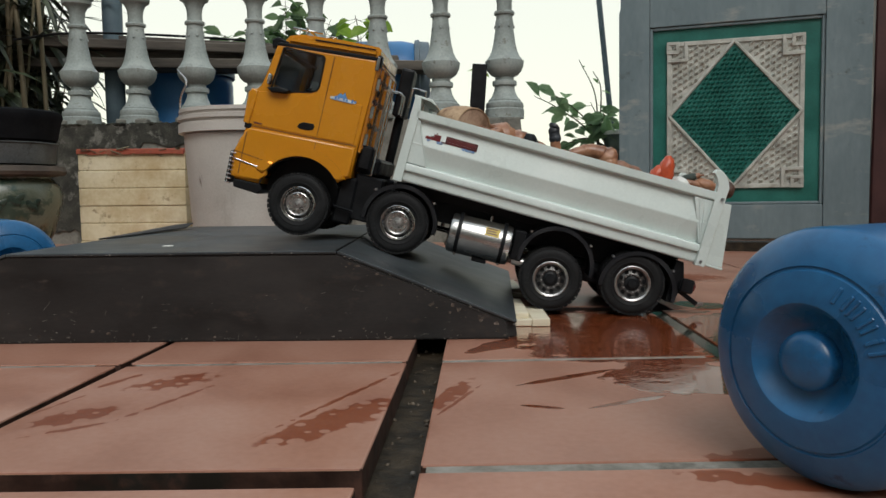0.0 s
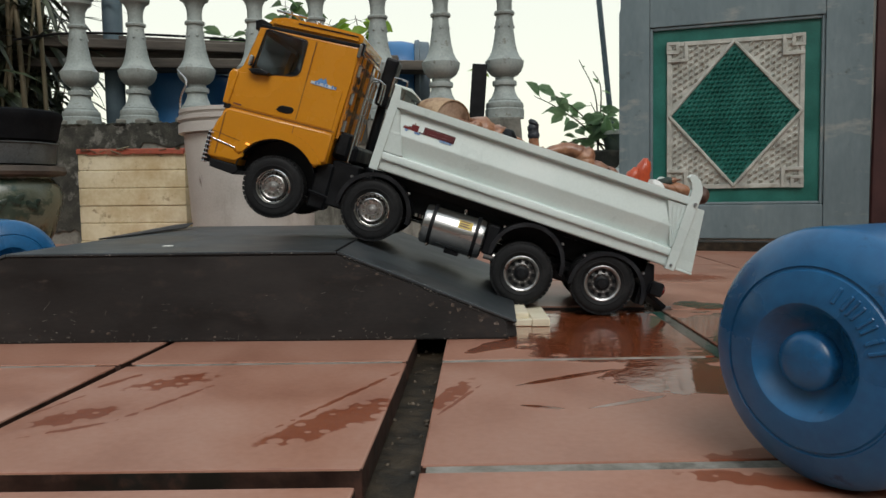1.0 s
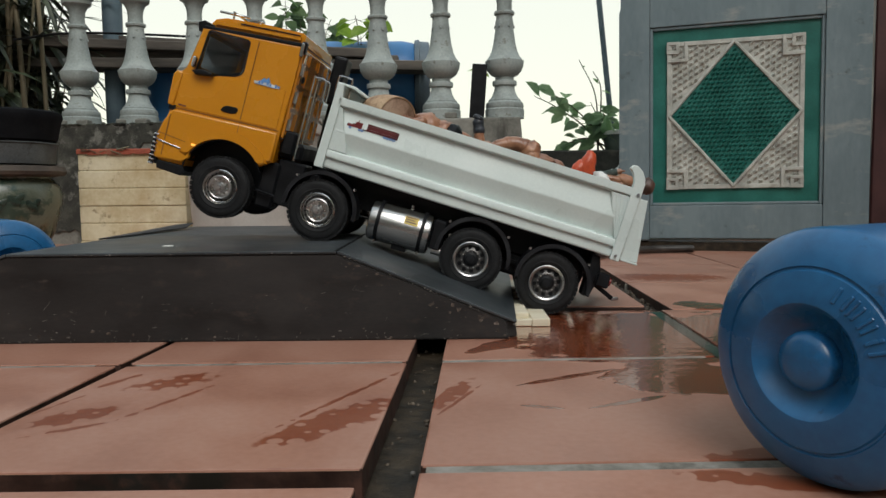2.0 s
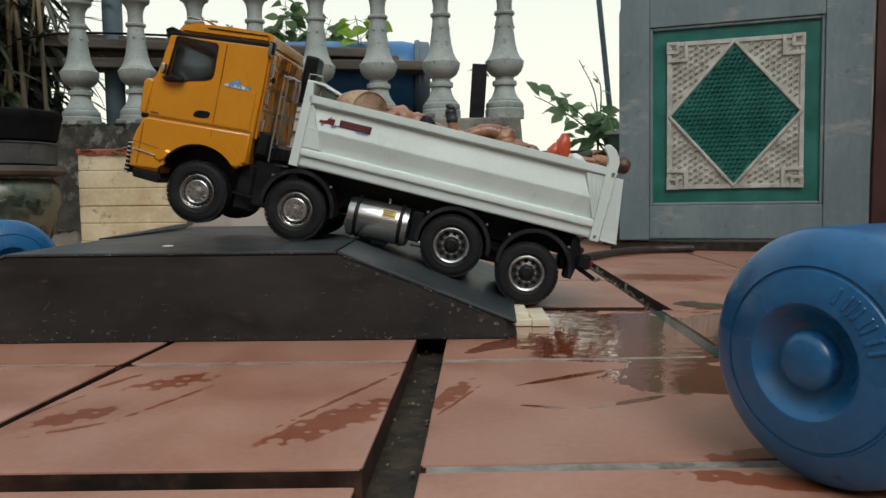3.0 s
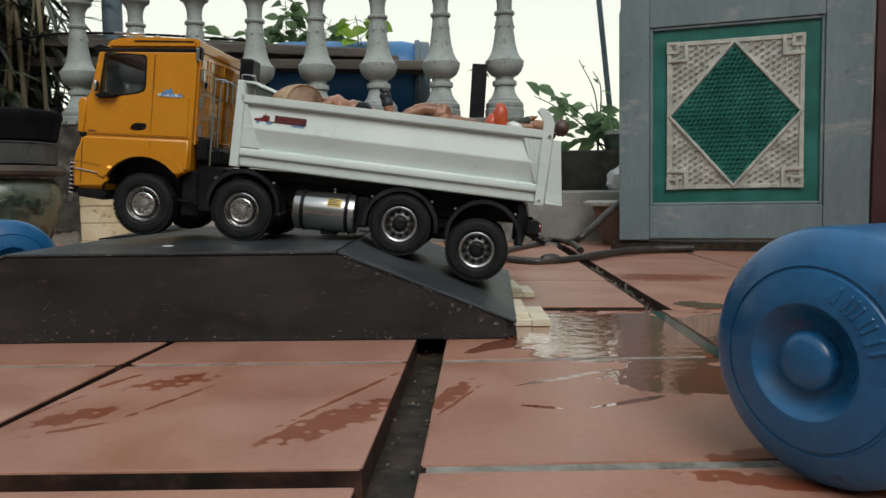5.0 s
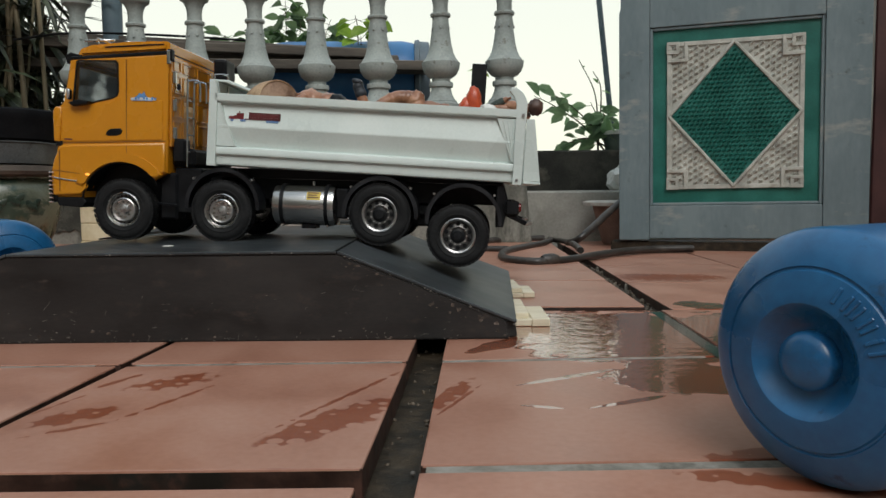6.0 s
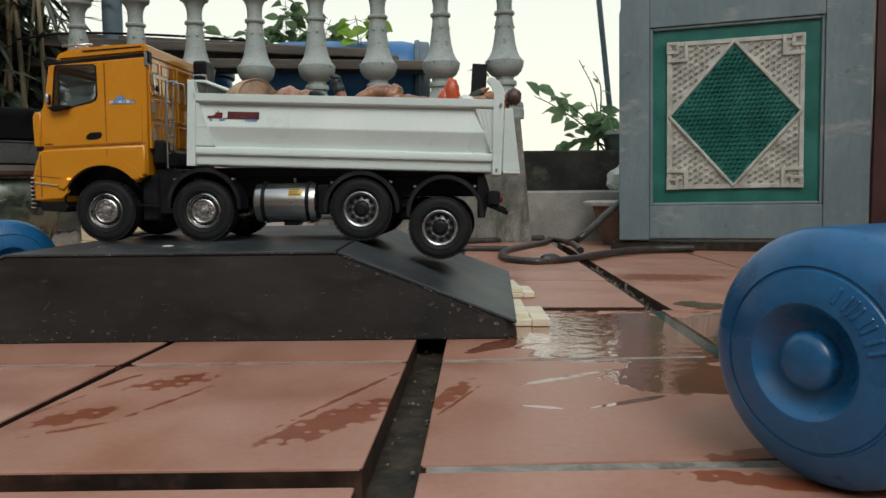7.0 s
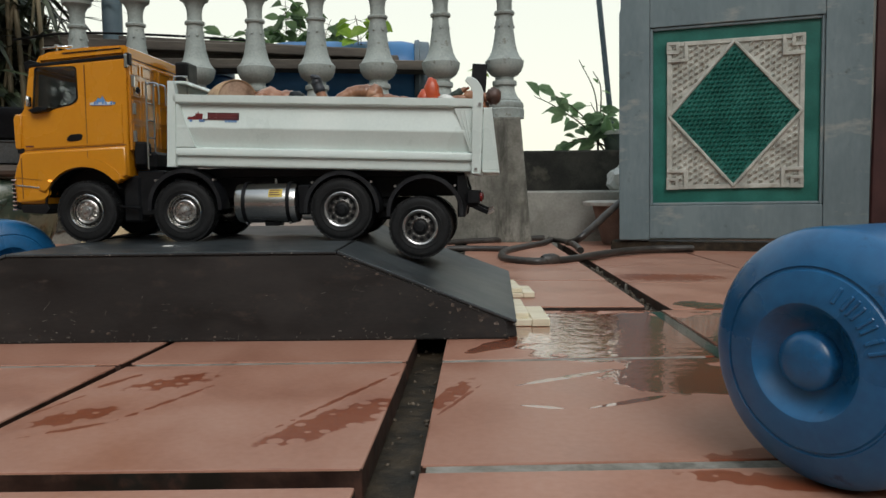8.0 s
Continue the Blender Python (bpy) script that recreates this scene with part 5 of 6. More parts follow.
    part("light_bar", put_tube(put_tube(tube([(-0.352, -0.07, 0.2685), (-0.352, 0.07, 0.2685)], 0.0016, 8), [(-0.352, -0.066, 0.257), (-0.352, -0.066, 0.2685)], 0.0014, 6),
                               [(-0.372, -0.066, 0.2655), (-0.33, -0.066, 0.2675)], 0.0017, 8), M_CHROME, cab, "chrome roof bar", True)
    part("horn", put_tube(tube([(-0.318, -0.055, 0.26), (-0.318, -0.055, 0.267)], 0.0009, 6), [(-0.322, -0.055, 0.2672), (-0.313, -0.055, 0.2672)], 0.0014, 8), M_CHROME, cab, "chrome roof horn", True)
    # windscreen
    part("windscreen", prism([(-0.3880, 0.182), (-0.3838, 0.2335), (-0.3815, 0.2335), (-0.3855, 0.182)], -0.078, 0.078, bevel=0.0006), M_PANE, cab, "tinted windscreen").visible_shadow = False
    for s, nm in ((-1, "side_window"), (1, "side_window")):
        y0, y1 = (0.0868 * s, 0.0892 * s)
        wd = part(nm, prism(win, min(y0, y1), max(y0, y1), bevel=0.0004), M_PANE, cab, "tinted see-through side window")
        wd.visible_shadow = False
        grow = [(-0.342 + (x + 0.342) * 1.055, 0.208 + (z - 0.208) * 1.055) for x, z in win]
        y0, y1 = (0.086 * s, 0.0886 * s)
        part("gasket", frame_ring(grow, [(-0.342 + (x + 0.342) * 0.985, 0.208 + (z - 0.208) * 0.985) for x, z in win], min(y0, y1), max(y0, y1) + 0.0012 * (s > 0)), M_BLACK, wd, "black rubber gasket")
        # raised lower door skin, handle, mirror
        skin = [(-0.392, 0.1272), (-0.2525, 0.1330), (-0.2525, 0.1855), (-0.315, 0.1835), (-0.345, 0.1790), (-0.378, 0.1745), (-0.3935, 0.172)]
        y0, y1 = (0.086 * s, 0.0889 * s)
        dr = part("door_skin", prism(skin, min(y0, y1), max(y0, y1), bevel=0.0009, seg=2), M_YELLOW, cab, "amber door skin", True, angle=50)
        y0, y1 = (0.088 * s, 0.0902 * s)
        hd = part("door_handle", prism([(-0.3315, 0.1385), (-0.329, 0.1435), (-0.324, 0.1462), (-0.311, 0.1470), (-0.3085, 0.1442), (-0.310, 0.1395), (-0.316, 0.1372), (-0.327, 0.1368)], min(y0, y1), max(y0, y1), bevel=0.0008),
                  M_BLACK, cab, "black recessed door handle")
        # thin proud strips draw the shaded panel gaps in colour
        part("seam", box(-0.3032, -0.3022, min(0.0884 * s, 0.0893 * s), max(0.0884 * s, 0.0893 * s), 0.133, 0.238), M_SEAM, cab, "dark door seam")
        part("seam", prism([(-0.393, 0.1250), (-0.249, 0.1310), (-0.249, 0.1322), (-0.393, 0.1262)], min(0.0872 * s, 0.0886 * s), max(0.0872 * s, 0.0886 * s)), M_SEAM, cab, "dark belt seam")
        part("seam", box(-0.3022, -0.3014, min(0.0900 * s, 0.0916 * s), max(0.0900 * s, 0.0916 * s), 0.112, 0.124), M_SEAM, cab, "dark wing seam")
        mir = part("mirror", prism([(-0.3790, 0.1790), (-0.372, 0.1745), (-0.352, 0.1775), (-0.350, 0.1815), (-0.364, 0.1835)], min(0.088 * s, 0.099 * s), max(0.088 * s, 0.099 * s), bevel=0.0015), M_BLACK, cab, "black mirror arm")
        part("mirror_glass", box(-0.3810, -0.3765, min(0.090 * s, 0.0985 * s), max(0.090 * s, 0.0985 * s), 0.1830, 0.1975, bevel=0.0014), M_CHROME, mir, "chrome mirror head", True)
        # flared wheel arch
        ring_pts = arc(-0.309, 0.045, 0.0575, 36, 158, 18) + arc(-0.309, 0.045, 0.0695, 158, 36, 18)
        part("wheel_arch", prism(ring_pts, min(0.080 * s, 0.0936 * s), max(0.080 * s, 0.0936 * s), bevel=0.0042, seg=4), M_YELLOW, cab, "flared amber wheel arch", True, angle=50)
        # black strip covering the amber inside of the arch
        inner_band = arc(-0.309, 0.045, 0.0552, 30, 172, 18) + arc(-0.309, 0.045, 0.0568, 172, 30, 18)
        part("arch_underside", prism(inner_band, min(0.030 * s, 0.0902 * s), max(0.030 * s, 0.0902 * s)), M_BLACK, cab, "black strip along the inside of the wheel arch", True, angle=40)
        # step and lower wing
        cheek = [(-0.4035, 0.128), (-0.395, 0.127), (-0.392, 0.1725), (-0.4005, 0.1745), (-0.4045, 0.168)]
        part("cheek_panel", prism(cheek, min(0.074 * s, 0.0905 * s), max(0.074 * s, 0.0905 * s), bevel=0.002, seg=3), M_YELLOW, cab, "amber corner deflector", True, angle=50)
        wing = [(-0.406, 0.054), (-0.4080, 0.086), (-0.4035, 0.104), (-0.3955, 0.1215), (-0.392, 0.1235), (-0.2495, 0.1293), (-0.2485, 0.0905)] + arc(-0.309, 0.045, 0.0570, 40, 157, 16) + [(-0.3645, 0.056)]
        part("wing", prism(wing, min(0.070 * s, 0.0912 * s), max(0.070 * s, 0.0912 * s), bevel=0.0034, seg=4), M_YELLOW, cab, "amber front wing and bumper corner", True, angle=50)
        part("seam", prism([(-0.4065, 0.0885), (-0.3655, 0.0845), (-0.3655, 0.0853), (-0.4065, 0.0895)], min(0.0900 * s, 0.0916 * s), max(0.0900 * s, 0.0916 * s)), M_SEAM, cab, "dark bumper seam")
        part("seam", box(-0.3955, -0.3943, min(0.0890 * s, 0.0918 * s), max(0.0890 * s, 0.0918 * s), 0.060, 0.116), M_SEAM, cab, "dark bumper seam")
        part("notch", box(-0.4005, -0.3915, min(0.080 * s, 0.0895 * s), max(0.080 * s, 0.0895 * s), 0.1215, 0.1285), M_BLACK, cab, "dark gap under the corner deflector")
        part("bumper_trim", prism([(-0.4035, 0.0775), (-0.370, 0.0735), (-0.370, 0.0755), (-0.4035, 0.0798)], min(0.0900 * s, 0.0926 * s), max(0.0900 * s, 0.0926 * s), bevel=0.0005), M_CHROME, cab, "chrome bumper strip")
        guard = part("headlamp", box(-0.4092, -0.400, min(0.066 * s, 0.0905 * s), max(0.066 * s, 0.0905 * s), 0.046, 0.090, bevel=0.002), M_BLACK, cab, "black headlamp behind a guard")
        for k in range(8):
            z = 0.0455 + 0.0057 * k
            part("guard_bar", tube(smooth_path([(-0.4105, 0.066 * s, z), (-0.4112, 0.086 * s, z), (-0.4085, 0.0925 * s, z), (-0.4025, 0.0932 * s, z)], 4), 0.00105, 6), M_CHROME, guard, "thin chrome guard bar", True)
        part("guard_post", tube([(-0.4112, 0.0865 * s, 0.044), (-0.4112, 0.0865 * s, 0.0875)], 0.0010, 6), M_BLACK, guard, "thin guard upright", True)
        part("lower_bumper", prism([(-0.399, 0.041), (-0.402, 0.052), (-0.364, 0.0525), (-0.360, 0.046), (-0.366, 0.039)], min(0.0 * s, 0.088 * s), max(0.0 * s, 0.088 * s), bevel=0.0012), M_BLACK, cab, "black lower bumper")
        part("side_lamp", box(-0.3575, -0.3515, min(0.0925 * s, 0.0952 * s), max(0.0925 * s, 0.0952 * s), 0.0825, 0.0855, bevel=0.001), M_AMBER, cab, "small lit amber side lamp")
        # small badge and side emblem
        yb0, yb1 = min(0.0885 * s, 0.0895 * s), max(0.0885 * s, 0.0895 * s)
        part("badge", box(-0.389, -0.378, yb0, yb1, 0.1300, 0.1318), M_DECAL_DARK, cab, "tiny dark badge")
        bm = bmesh.new()
        put_prism(bm, [(-0.2965, 0.1845), (-0.262, 0.1848), (-0.262, 0.1870), (-0.270, 0.1885), (-0.278, 0.1895), (-0.2965, 0.1880)], yb0, yb1)
        part("emblem", bm, M_DECAL_SILVER, cab, "small silver and blue side emblem")
        yb0, yb1 = min(0.0885 * s, 0.0898 * s), max(0.0885 * s, 0.0898 * s)
        for q in range(9):
            x, h = -0.2945 + 0.0038 * q, 0.0018 + 0.0009 * ((q * 5) % 3)
            part("emblem", box(x, x + 0.0026, yb0, yb1, 0.1858 - 0.0004 * (q % 2), 0.1858 + h), M_DECAL_BLUE if q % 3 else M_DECAL_SILVER, cab, "small illegible blue stroke")
        bm = put_prism(prism([(-0.2895, 0.1882), (-0.2845, 0.1945), (-0.281, 0.1925), (-0.2785, 0.1965), (-0.2745, 0.189)], yb0, yb1), [(-0.294, 0.1842), (-0.266, 0.1843), (-0.266, 0.1848), (-0.294, 0.1848)], yb0, yb1)
        part("emblem", bm, M_DECAL_BLUE, cab, "small silver and blue side emblem")
    part("wheel_well", box(-0.372, -0.252, -0.058, 0.058, 0.048, 0.106), M_BLACK, cab, "black inner wheel well")
    # ribbed rear wall
    rear = part("rear_wall", box(-0.2462, -0.2425, -0.084, 0.084, 0.124, 0.244, bevel=0.001), M_ORANGE_DK, cab, "ribbed glossy amber rear wall")
    for y0, y1 in ((-0.079, -0.056), (-0.048, -0.006), (0.004, 0.046), (0.054, 0.079)):
        for z0, z1 in ((0.130, 0.160), (0.165, 0.192), (0.197, 0.221), (0.226, 0.241)):
            for a in ((y0, y1, z0, z0 + 0.0018), (y0, y1, z1 - 0.0018, z1), (y0, y0 + 0.0018, z0 + 0.0018, z1 - 0.0018), (y1 - 0.0018, y1, z0 + 0.0018, z1 - 0.0018)):
                part("pressed_ridge", box(-0.2428, -0.2412, a[0], a[1], a[2], a[3], bevel=0.0006, seg=2), M_ORANGE_DK, rear)
    part("vent", lathe([(0.0045, -0.2403), (0.0045, -0.2385), (0.003, -0.238), (0.002, -0.2392)], 16, "X", (0, -0.068, 0.206)), M_BLACK, rear, "round dark vent", True)
    for z in (0.135, 0.172, 0.209):
        part("clip", box(-0.2425, -0.238, -0.0815, -0.0775, z, z + 0.016, bevel=0.0008), M_CHROME, rear, "chrome clip")
    part("top_clip", box(-0.2475, -0.2405, -0.0885, -0.078, 0.2375, 0.2535, bevel=0.0015), M_BLACK, cab, "black roof corner bracket")
    part("top_clip", box(-0.2478, -0.2425, -0.0892, -0.0855, 0.2335, 0.2515, bevel=0.001), M_CHROME, cab, "chrome roof corner clip")
    part("air_box", box(-0.2325, -0.2125, 0.040, 0.080, 0.190, 0.262, bevel=0.004, seg=2), M_BLACK, truck, "black air intake box behind the cab")
    part("air_pipe", tube([(-0.222, 0.060, 0.06), (-0.222, 0.060, 0.192)], 0.007, 10), M_BLACK, truck, "black intake pipe", True)


build_cab()


def build_chassis():
    ch = part("chassis", put_box(put_box(bmesh.new(), -0.385, 0.205, -0.038, -0.028, 0.058, 0.086), -0.385, 0.205, 0.028, 0.038, 0.058, 0.086), M_BLACK, truck, "black ladder chassis")
    for x in (-0.25, -0.12, -0.02, 0.095, 0.2):
        part("cross_member", box(x - 0.006, x + 0.006, -0.0278, 0.0278, 0.060, 0.084), M_BLACK, ch)
    part("subframe", box(-0.19, 0.205, -0.05, 0.05, 0.0865, 0.099), M_BLACK, ch)
    part("gearbox", put_box(box(-0.34, -0.20, -0.024, 0.024, 0.035, 0.075, bevel=0.004), -0.2, -0.13, -0.014, 0.014, 0.045, 0.066, bevel=0.003), M_BLACK, ch)
    part("bogie", put_box(put_box(box(0.055, 0.132, -0.036, 0.036, 0.026, 0.057, bevel=0.003), 0.030, 0.054, -0.052, 0.052, 0.030, 0.050, bevel=0.004), 0.1335, 0.158, -0.052, 0.052, 0.024, 0.044, bevel=0.004), M_BLACK, ch, "black rear bogie and axles")
    part("engine_cover", put_box(box(-0.2470, -0.2140, -0.074, 0.074, 0.0985, 0.1225, bevel=0.004), -0.2440, -0.2260, -0.079, -0.060, 0.103, 0.136, bevel=0.003), M_BLACK, ch, "black engine cover behind the cab")
    part("drive_shaft", tube([(-0.18, 0, 0.048), (0.15, 0, 0.042)], 0.004, 8), M_STEEL, ch, "steel drive shaft", True)
    for s in (-1, 1):
        part("mud_flap", box(-0.2625, -0.238, min(0.045 * s, 0.076 * s), max(0.045 * s, 0.076 * s), 0.026, 0.090, bevel=0.003), M_BLACK, ch, "black mud flap")
        part("side_panel", box(-0.243, -0.205, min(0.035 * s, 0.072 * s), max(0.035 * s, 0.072 * s), 0.035, 0.097, bevel=0.002), M_BLACK, ch)
        part("battery_box", box(-0.018, -0.001, min(0.04 * s, 0.082 * s), max(0.04 * s, 0.082 * s), 0.035, 0.075, bevel=0.002), M_BLACK, ch, "black equipment box")
        part("air_tank", tube([(-0.013, 0.074 * s, 0.034), (0.006, 0.074 * s, 0.034)], 0.006, 10), M_STEEL, ch, "small steel air tank", True)
        part("leaf_spring", prism(arc(0.094, -0.02, 0.068, 50, 130, 8) + arc(0.094, -0.02, 0.064, 130, 50, 8), min(0.04 * s, 0.048 * s), max(0.04 * s, 0.048 * s)), M_BLACK, ch)
        part("step_bar", tube([(-0.262, 0.083 * s, 0.048), (-0.235, 0.083 * s, 0.046)], 0.0018, 6), M_BLACK, ch)
        # tail: cross bar, lamp and tow hook
        part("tail_bracket", prism([(0.196, 0.03), (0.206, 0.03), (0.213, 0.062), (0.206, 0.086), (0.196, 0.086)], min(0.045 * s, 0.078 * s), max(0.045 * s, 0.078 * s), bevel=0.001), M_BLACK, ch)
        part("tail_lamp", box(0.2085, 0.226, min(0.06 * s, 0.084 * s), max(0.06 * s, 0.084 * s), 0.047, 0.0655, bevel=0.002), M_BLACK, ch, "black tail lamp housing")
        part("tail_lens", lathe([(0.0065, 0.226), (0.0065, 0.2285), (0.005, 0.2295)], 16, "X", (0, 0.072 * s, 0.0565)), M_LAMP_RED, ch, "dark red tail lens", True)
        bm = box(-0.016, 0.016, -0.004, 0.004, -0.003, 0.003, bevel=0.001, m=pose(0.222, 0.074 * s, 0.0425, 0, 24, 0))
        part("under_run_bar", bm, M_BLACK, ch, "black hinged tail arm")
        part("tow_tip", box(-0.005, 0.005, -0.003, 0.003, -0.0022, 0.0022, bevel=0.0008, m=pose(0.240, 0.074 * s, 0.0365, 0, -25, 0)), M_STEEL, ch, "steel tow tip")
    part("rear_beam", box(0.206, 0.212, -0.08, 0.08, 0.050, 0.062, bevel=0.001), M_BLACK, ch)
    # fenders
    for x, z, wide in ((-0.1706, 0.0472, 0.036), (0.0426, 0.0422, 0.052), (0.1535, 0.0362, 0.052)):
        for s in (-1, 1):
            pts = arc(x, z, 0.0495, -4, 184, 22) + arc(x, z, 0.0468, 184, -4, 22)
            y0, y1 = sorted((0.0905 * s, (0.0905 - wide) * s))
            fd = part("fender", prism(pts, y0, y1, bevel=0.0006, seg=1), M_FENDER, truck, "black plastic fender", True, angle=30)
            y0, y1 = sorted((0.0885 * s, 0.0912 * s))
            part("lip", prism(arc(x, z, 0.0510, -6, 186, 22) + arc(x, z, 0.0456, 186, -6, 22), y0, y1, bevel=0.0012, seg=2), M_FENDER, fd, "rounded fender lip", True, angle=30)
            for a in (42, 138):
                q = (x + 0.0535 * math.cos(radians(a)), z + 0.0535 * math.sin(radians(a)))
                part("bolt", tube([(q[0], 0.0800 * s, q[1]), (q[0], 0.0895 * s, q[1])], 0.0016, 8), M_RIM, fd, "small steel fender bolt")
    # fuel tank
    tk = part("fuel_tank", lathe([(0.0225, -0.1042), (0.0266, -0.1022), (0.0275, -0.099), (0.0275, -0.0245), (0.0266, -0.0205), (0.0225, -0.0185)], 40, "X", (0, -0.0645, 0.0515)), M_STEEL, truck, "brushed aluminium fuel tank", True)
    for x in (-0.0905, -0.0305):
        part("strap", lathe([(0.0276, x - 0.0026), (0.0285, x - 0.0024), (0.0285, x + 0.0024), (0.0276, x + 0.0026)], 40, "X", (0, -0.0645, 0.0515), False), M_BLACK, tk, "black clamping strap", True)
        part("strap_bolt", tube([(x, -0.0762, 0.0226), (x, -0.0762, 0.030)], 0.0016, 6), M_STEEL, tk)
    lb = part("label", prism(arc(-0.0645, 0.0515, 0.0279, 140, 164, 5) + arc(-0.0645, 0.0515, 0.0273, 164, 140, 5), -0.0560, -0.0375, plane="YZ"), M_LABEL, tk, "yellow warning label")
    for a0 in (142, 149, 156):
        part("label_bar", prism(arc(-0.0645, 0.0515, 0.02825, a0, a0 + 3.0, 2) + arc(-0.0645, 0.0515, 0.0278, a0 + 3.0, a0, 2), -0.0545, -0.0400 - 0.002 * (a0 == 149), plane="YZ"), M_DECAL_DARK, lb, "dark printed bar")
    part("filler_cap", tube([(-0.052, -0.0645, 0.077), (-0.052, -0.0645, 0.0838)], 0.0028, 10), M_STEEL, tk, "steel filler cap", True)
    part("tank_foot", box(-0.066, -0.046, -0.075, -0.05, 0.0200, 0.0265, bevel=0.001), M_BLACK, tk)
    part("side_box", box(-0.10, -0.025, 0.045, 0.086, 0.03, 0.076, bevel=0.003), M_BLACK, truck, "black equipment box on the far side")
    # ladder rails between cab and bed
    for y in (-0.082, -0.060):
        part("grab_rail", tube(smooth_path([(-0.222, y, 0.098), (-0.2215, y, 0.205), (-0.219, y, 0.2125), (-0.207, y, 0.2125), (-0.2045, y, 0.206), (-0.2045, y, 0.185)], 5), 0.0013, 8), M_CHROME, truck, "thin steel grab rail", True)
    for z in (0.118, 0.141, 0.164, 0.187):
        part("ladder_rung", tube([(-0.2215, -0.082, z), (-0.2215, -0.060, z)], 0.0011, 6), M_CHROME, truck, "thin steel ladder rung", True)
    part("grab_rail", tube(smooth_path([(-0.1985, -0.045, 0.20), (-0.1985, -0.045, 0.2235), (-0.196, -0.045, 0.2265), (-0.182, -0.045, 0.2265), (-0.1795, -0.045, 0.2235), (-0.1795, -0.045, 0.20)], 5), 0.0013, 8), M_CHROME, truck, "thin steel grab rail", True)


build_chassis()


def build_bed():
    LB = 0.404
    for s in (-1, 1):
        prof = [(0.0945, 0.1965), (0.0945, 0.1865), (0.0905, 0.1850), (0.0855, 0.1842), (0.0922, 0.1535), (0.0842, 0.1280), (0.0925, 0.1262), (0.0932, 0.1245), (0.0932, 0.1180), (0.0925, 0.1165),
                (0.0885, 0.1155), (0.0885, 0.1045), (0.0875, 0.1025), (0.0760, 0.1015), (0.0760, 0.1095), (0.0800, 0.1290), (0.0860, 0.1535), (0.0818, 0.1842), (0.0845, 0.1965)]
        bm = prism([(y * s, z) for y, z in prof], 0.0, LB, plane="YZ")
        bmesh.ops.bevel(bm, geom=[e for e in bm.edges if abs(e.verts[0].co.x - e.verts[1].co.x) > 0.1], offset=0.0007, segments=2, affect="EDGES")
        sd = part("bed_side", bm, M_WHITE, truck, "white pressed steel bed side", True, TILT, angle=25)
        # gussets at both ends
        y0, y1 = sorted((0.0840 * s, 0.0917 * s))
        for pts in ([(0.0030, 0.1845), (0.0070, 0.1845), (0.0290, 0.1275), (0.0030, 0.1275)], [(0.3735, 0.1845), (0.3990, 0.1845), (0.3990, 0.1275), (0.3960, 0.1275)]):
            part("gusset", prism(pts, y0, y1, bevel=0.0005), M_WHITE, sd, "flat corner gusset plate")
        for a, b in ((0.3805, 0.3967), (0.3870, 0.3974), (0.3930, 0.3981)):
            part("gusset_rib", prism([(a, 0.183), (a + 0.0014, 0.183), (b + 0.0012, 0.129), (b, 0.129)], *sorted((0.0914 * s, 0.0926 * s)), bevel=0.0003), M_WHITE, sd, "pressed rib")
        part("gusset_rib", prism([(0.0062, 0.183), (0.0074, 0.183), (0.0292, 0.129), (0.0278, 0.129)], *sorted((0.0914 * s, 0.0928 * s)), bevel=0.0003), M_WHITE, sd, "pressed rib")
        part("corner_post", prism([(-0.0085, 0.1005), (0.0035, 0.1005), (0.0035, 0.1965), (0.0005, 0.2140), (-0.0075, 0.2140)], min(0.0945 * s, 0.083 * s), max(0.0945 * s, 0.083 * s), bevel=0.0008), M_WHITE, sd)
        hook = [(0.3985, 0.0995), (0.4105, 0.0995), (0.4115, 0.205), (0.4085, 0.2125), (0.4035, 0.2195), (0.3955, 0.2245), (0.3900, 0.2240), (0.3875, 0.2190), (0.3945, 0.2135), (0.3985, 0.205)]
        part("tail_post", prism(hook, min(0.0965 * s, 0.084 * s), max(0.0965 * s, 0.084 * s), bevel=0.001), M_WHITE, sd, "white tail post with a curved hook")
        part("hinge_bolt", tube([(0.407, 0.096 * s, 0.189), (0.407, 0.099 * s, 0.189)], 0.0022, 10), M_RIM, sd, "small steel hinge bolt")
        part("hinge_bolt", tube([(0.404, 0.096 * s, 0.106), (0.404, 0.0985 * s, 0.106)], 0.0018, 10), M_RIM, sd, "small steel hinge bolt")
        # printed picture: a red lorry on blue wheels, as plain shapes
        def stick(bm, x0, x1, z0, z1):
            ya = 0.0855 + 0.0067 * (0.1842 - (z0 + z1) / 2) / 0.0307
            put_box(bm, x0, x1, min((ya - 0.0012) * s, (ya + 0.0012) * s), max((ya - 0.0012) * s, (ya + 0.0012) * s), z0, z1)
        def picture(name_label, mat, *boxes):
            bm = bmesh.new()
            for a in boxes:
                stick(bm, *a)
            part("print", bm, mat, sd, name_label)
        picture("dark printed trailer", M_DECAL_DARK, (0.0455, 0.0880, 0.1640, 0.1668), (0.0455, 0.0475, 0.1668, 0.1738), (0.0475, 0.0880, 0.1722, 0.1738), (0.0862, 0.0880, 0.1668, 0.1722), (0.0400, 0.0455, 0.1640, 0.1652))
        picture("dark red printed trailer panel", M_PRINT_TRAILER, (0.0477, 0.0860, 0.1670, 0.1720))
        picture("red printed tractor shape", M_DECAL_RED, (0.0195, 0.0290, 0.1642, 0.1678), (0.0290, 0.0385, 0.1642, 0.1722), (0.0318, 0.0330, 0.1722, 0.1748))
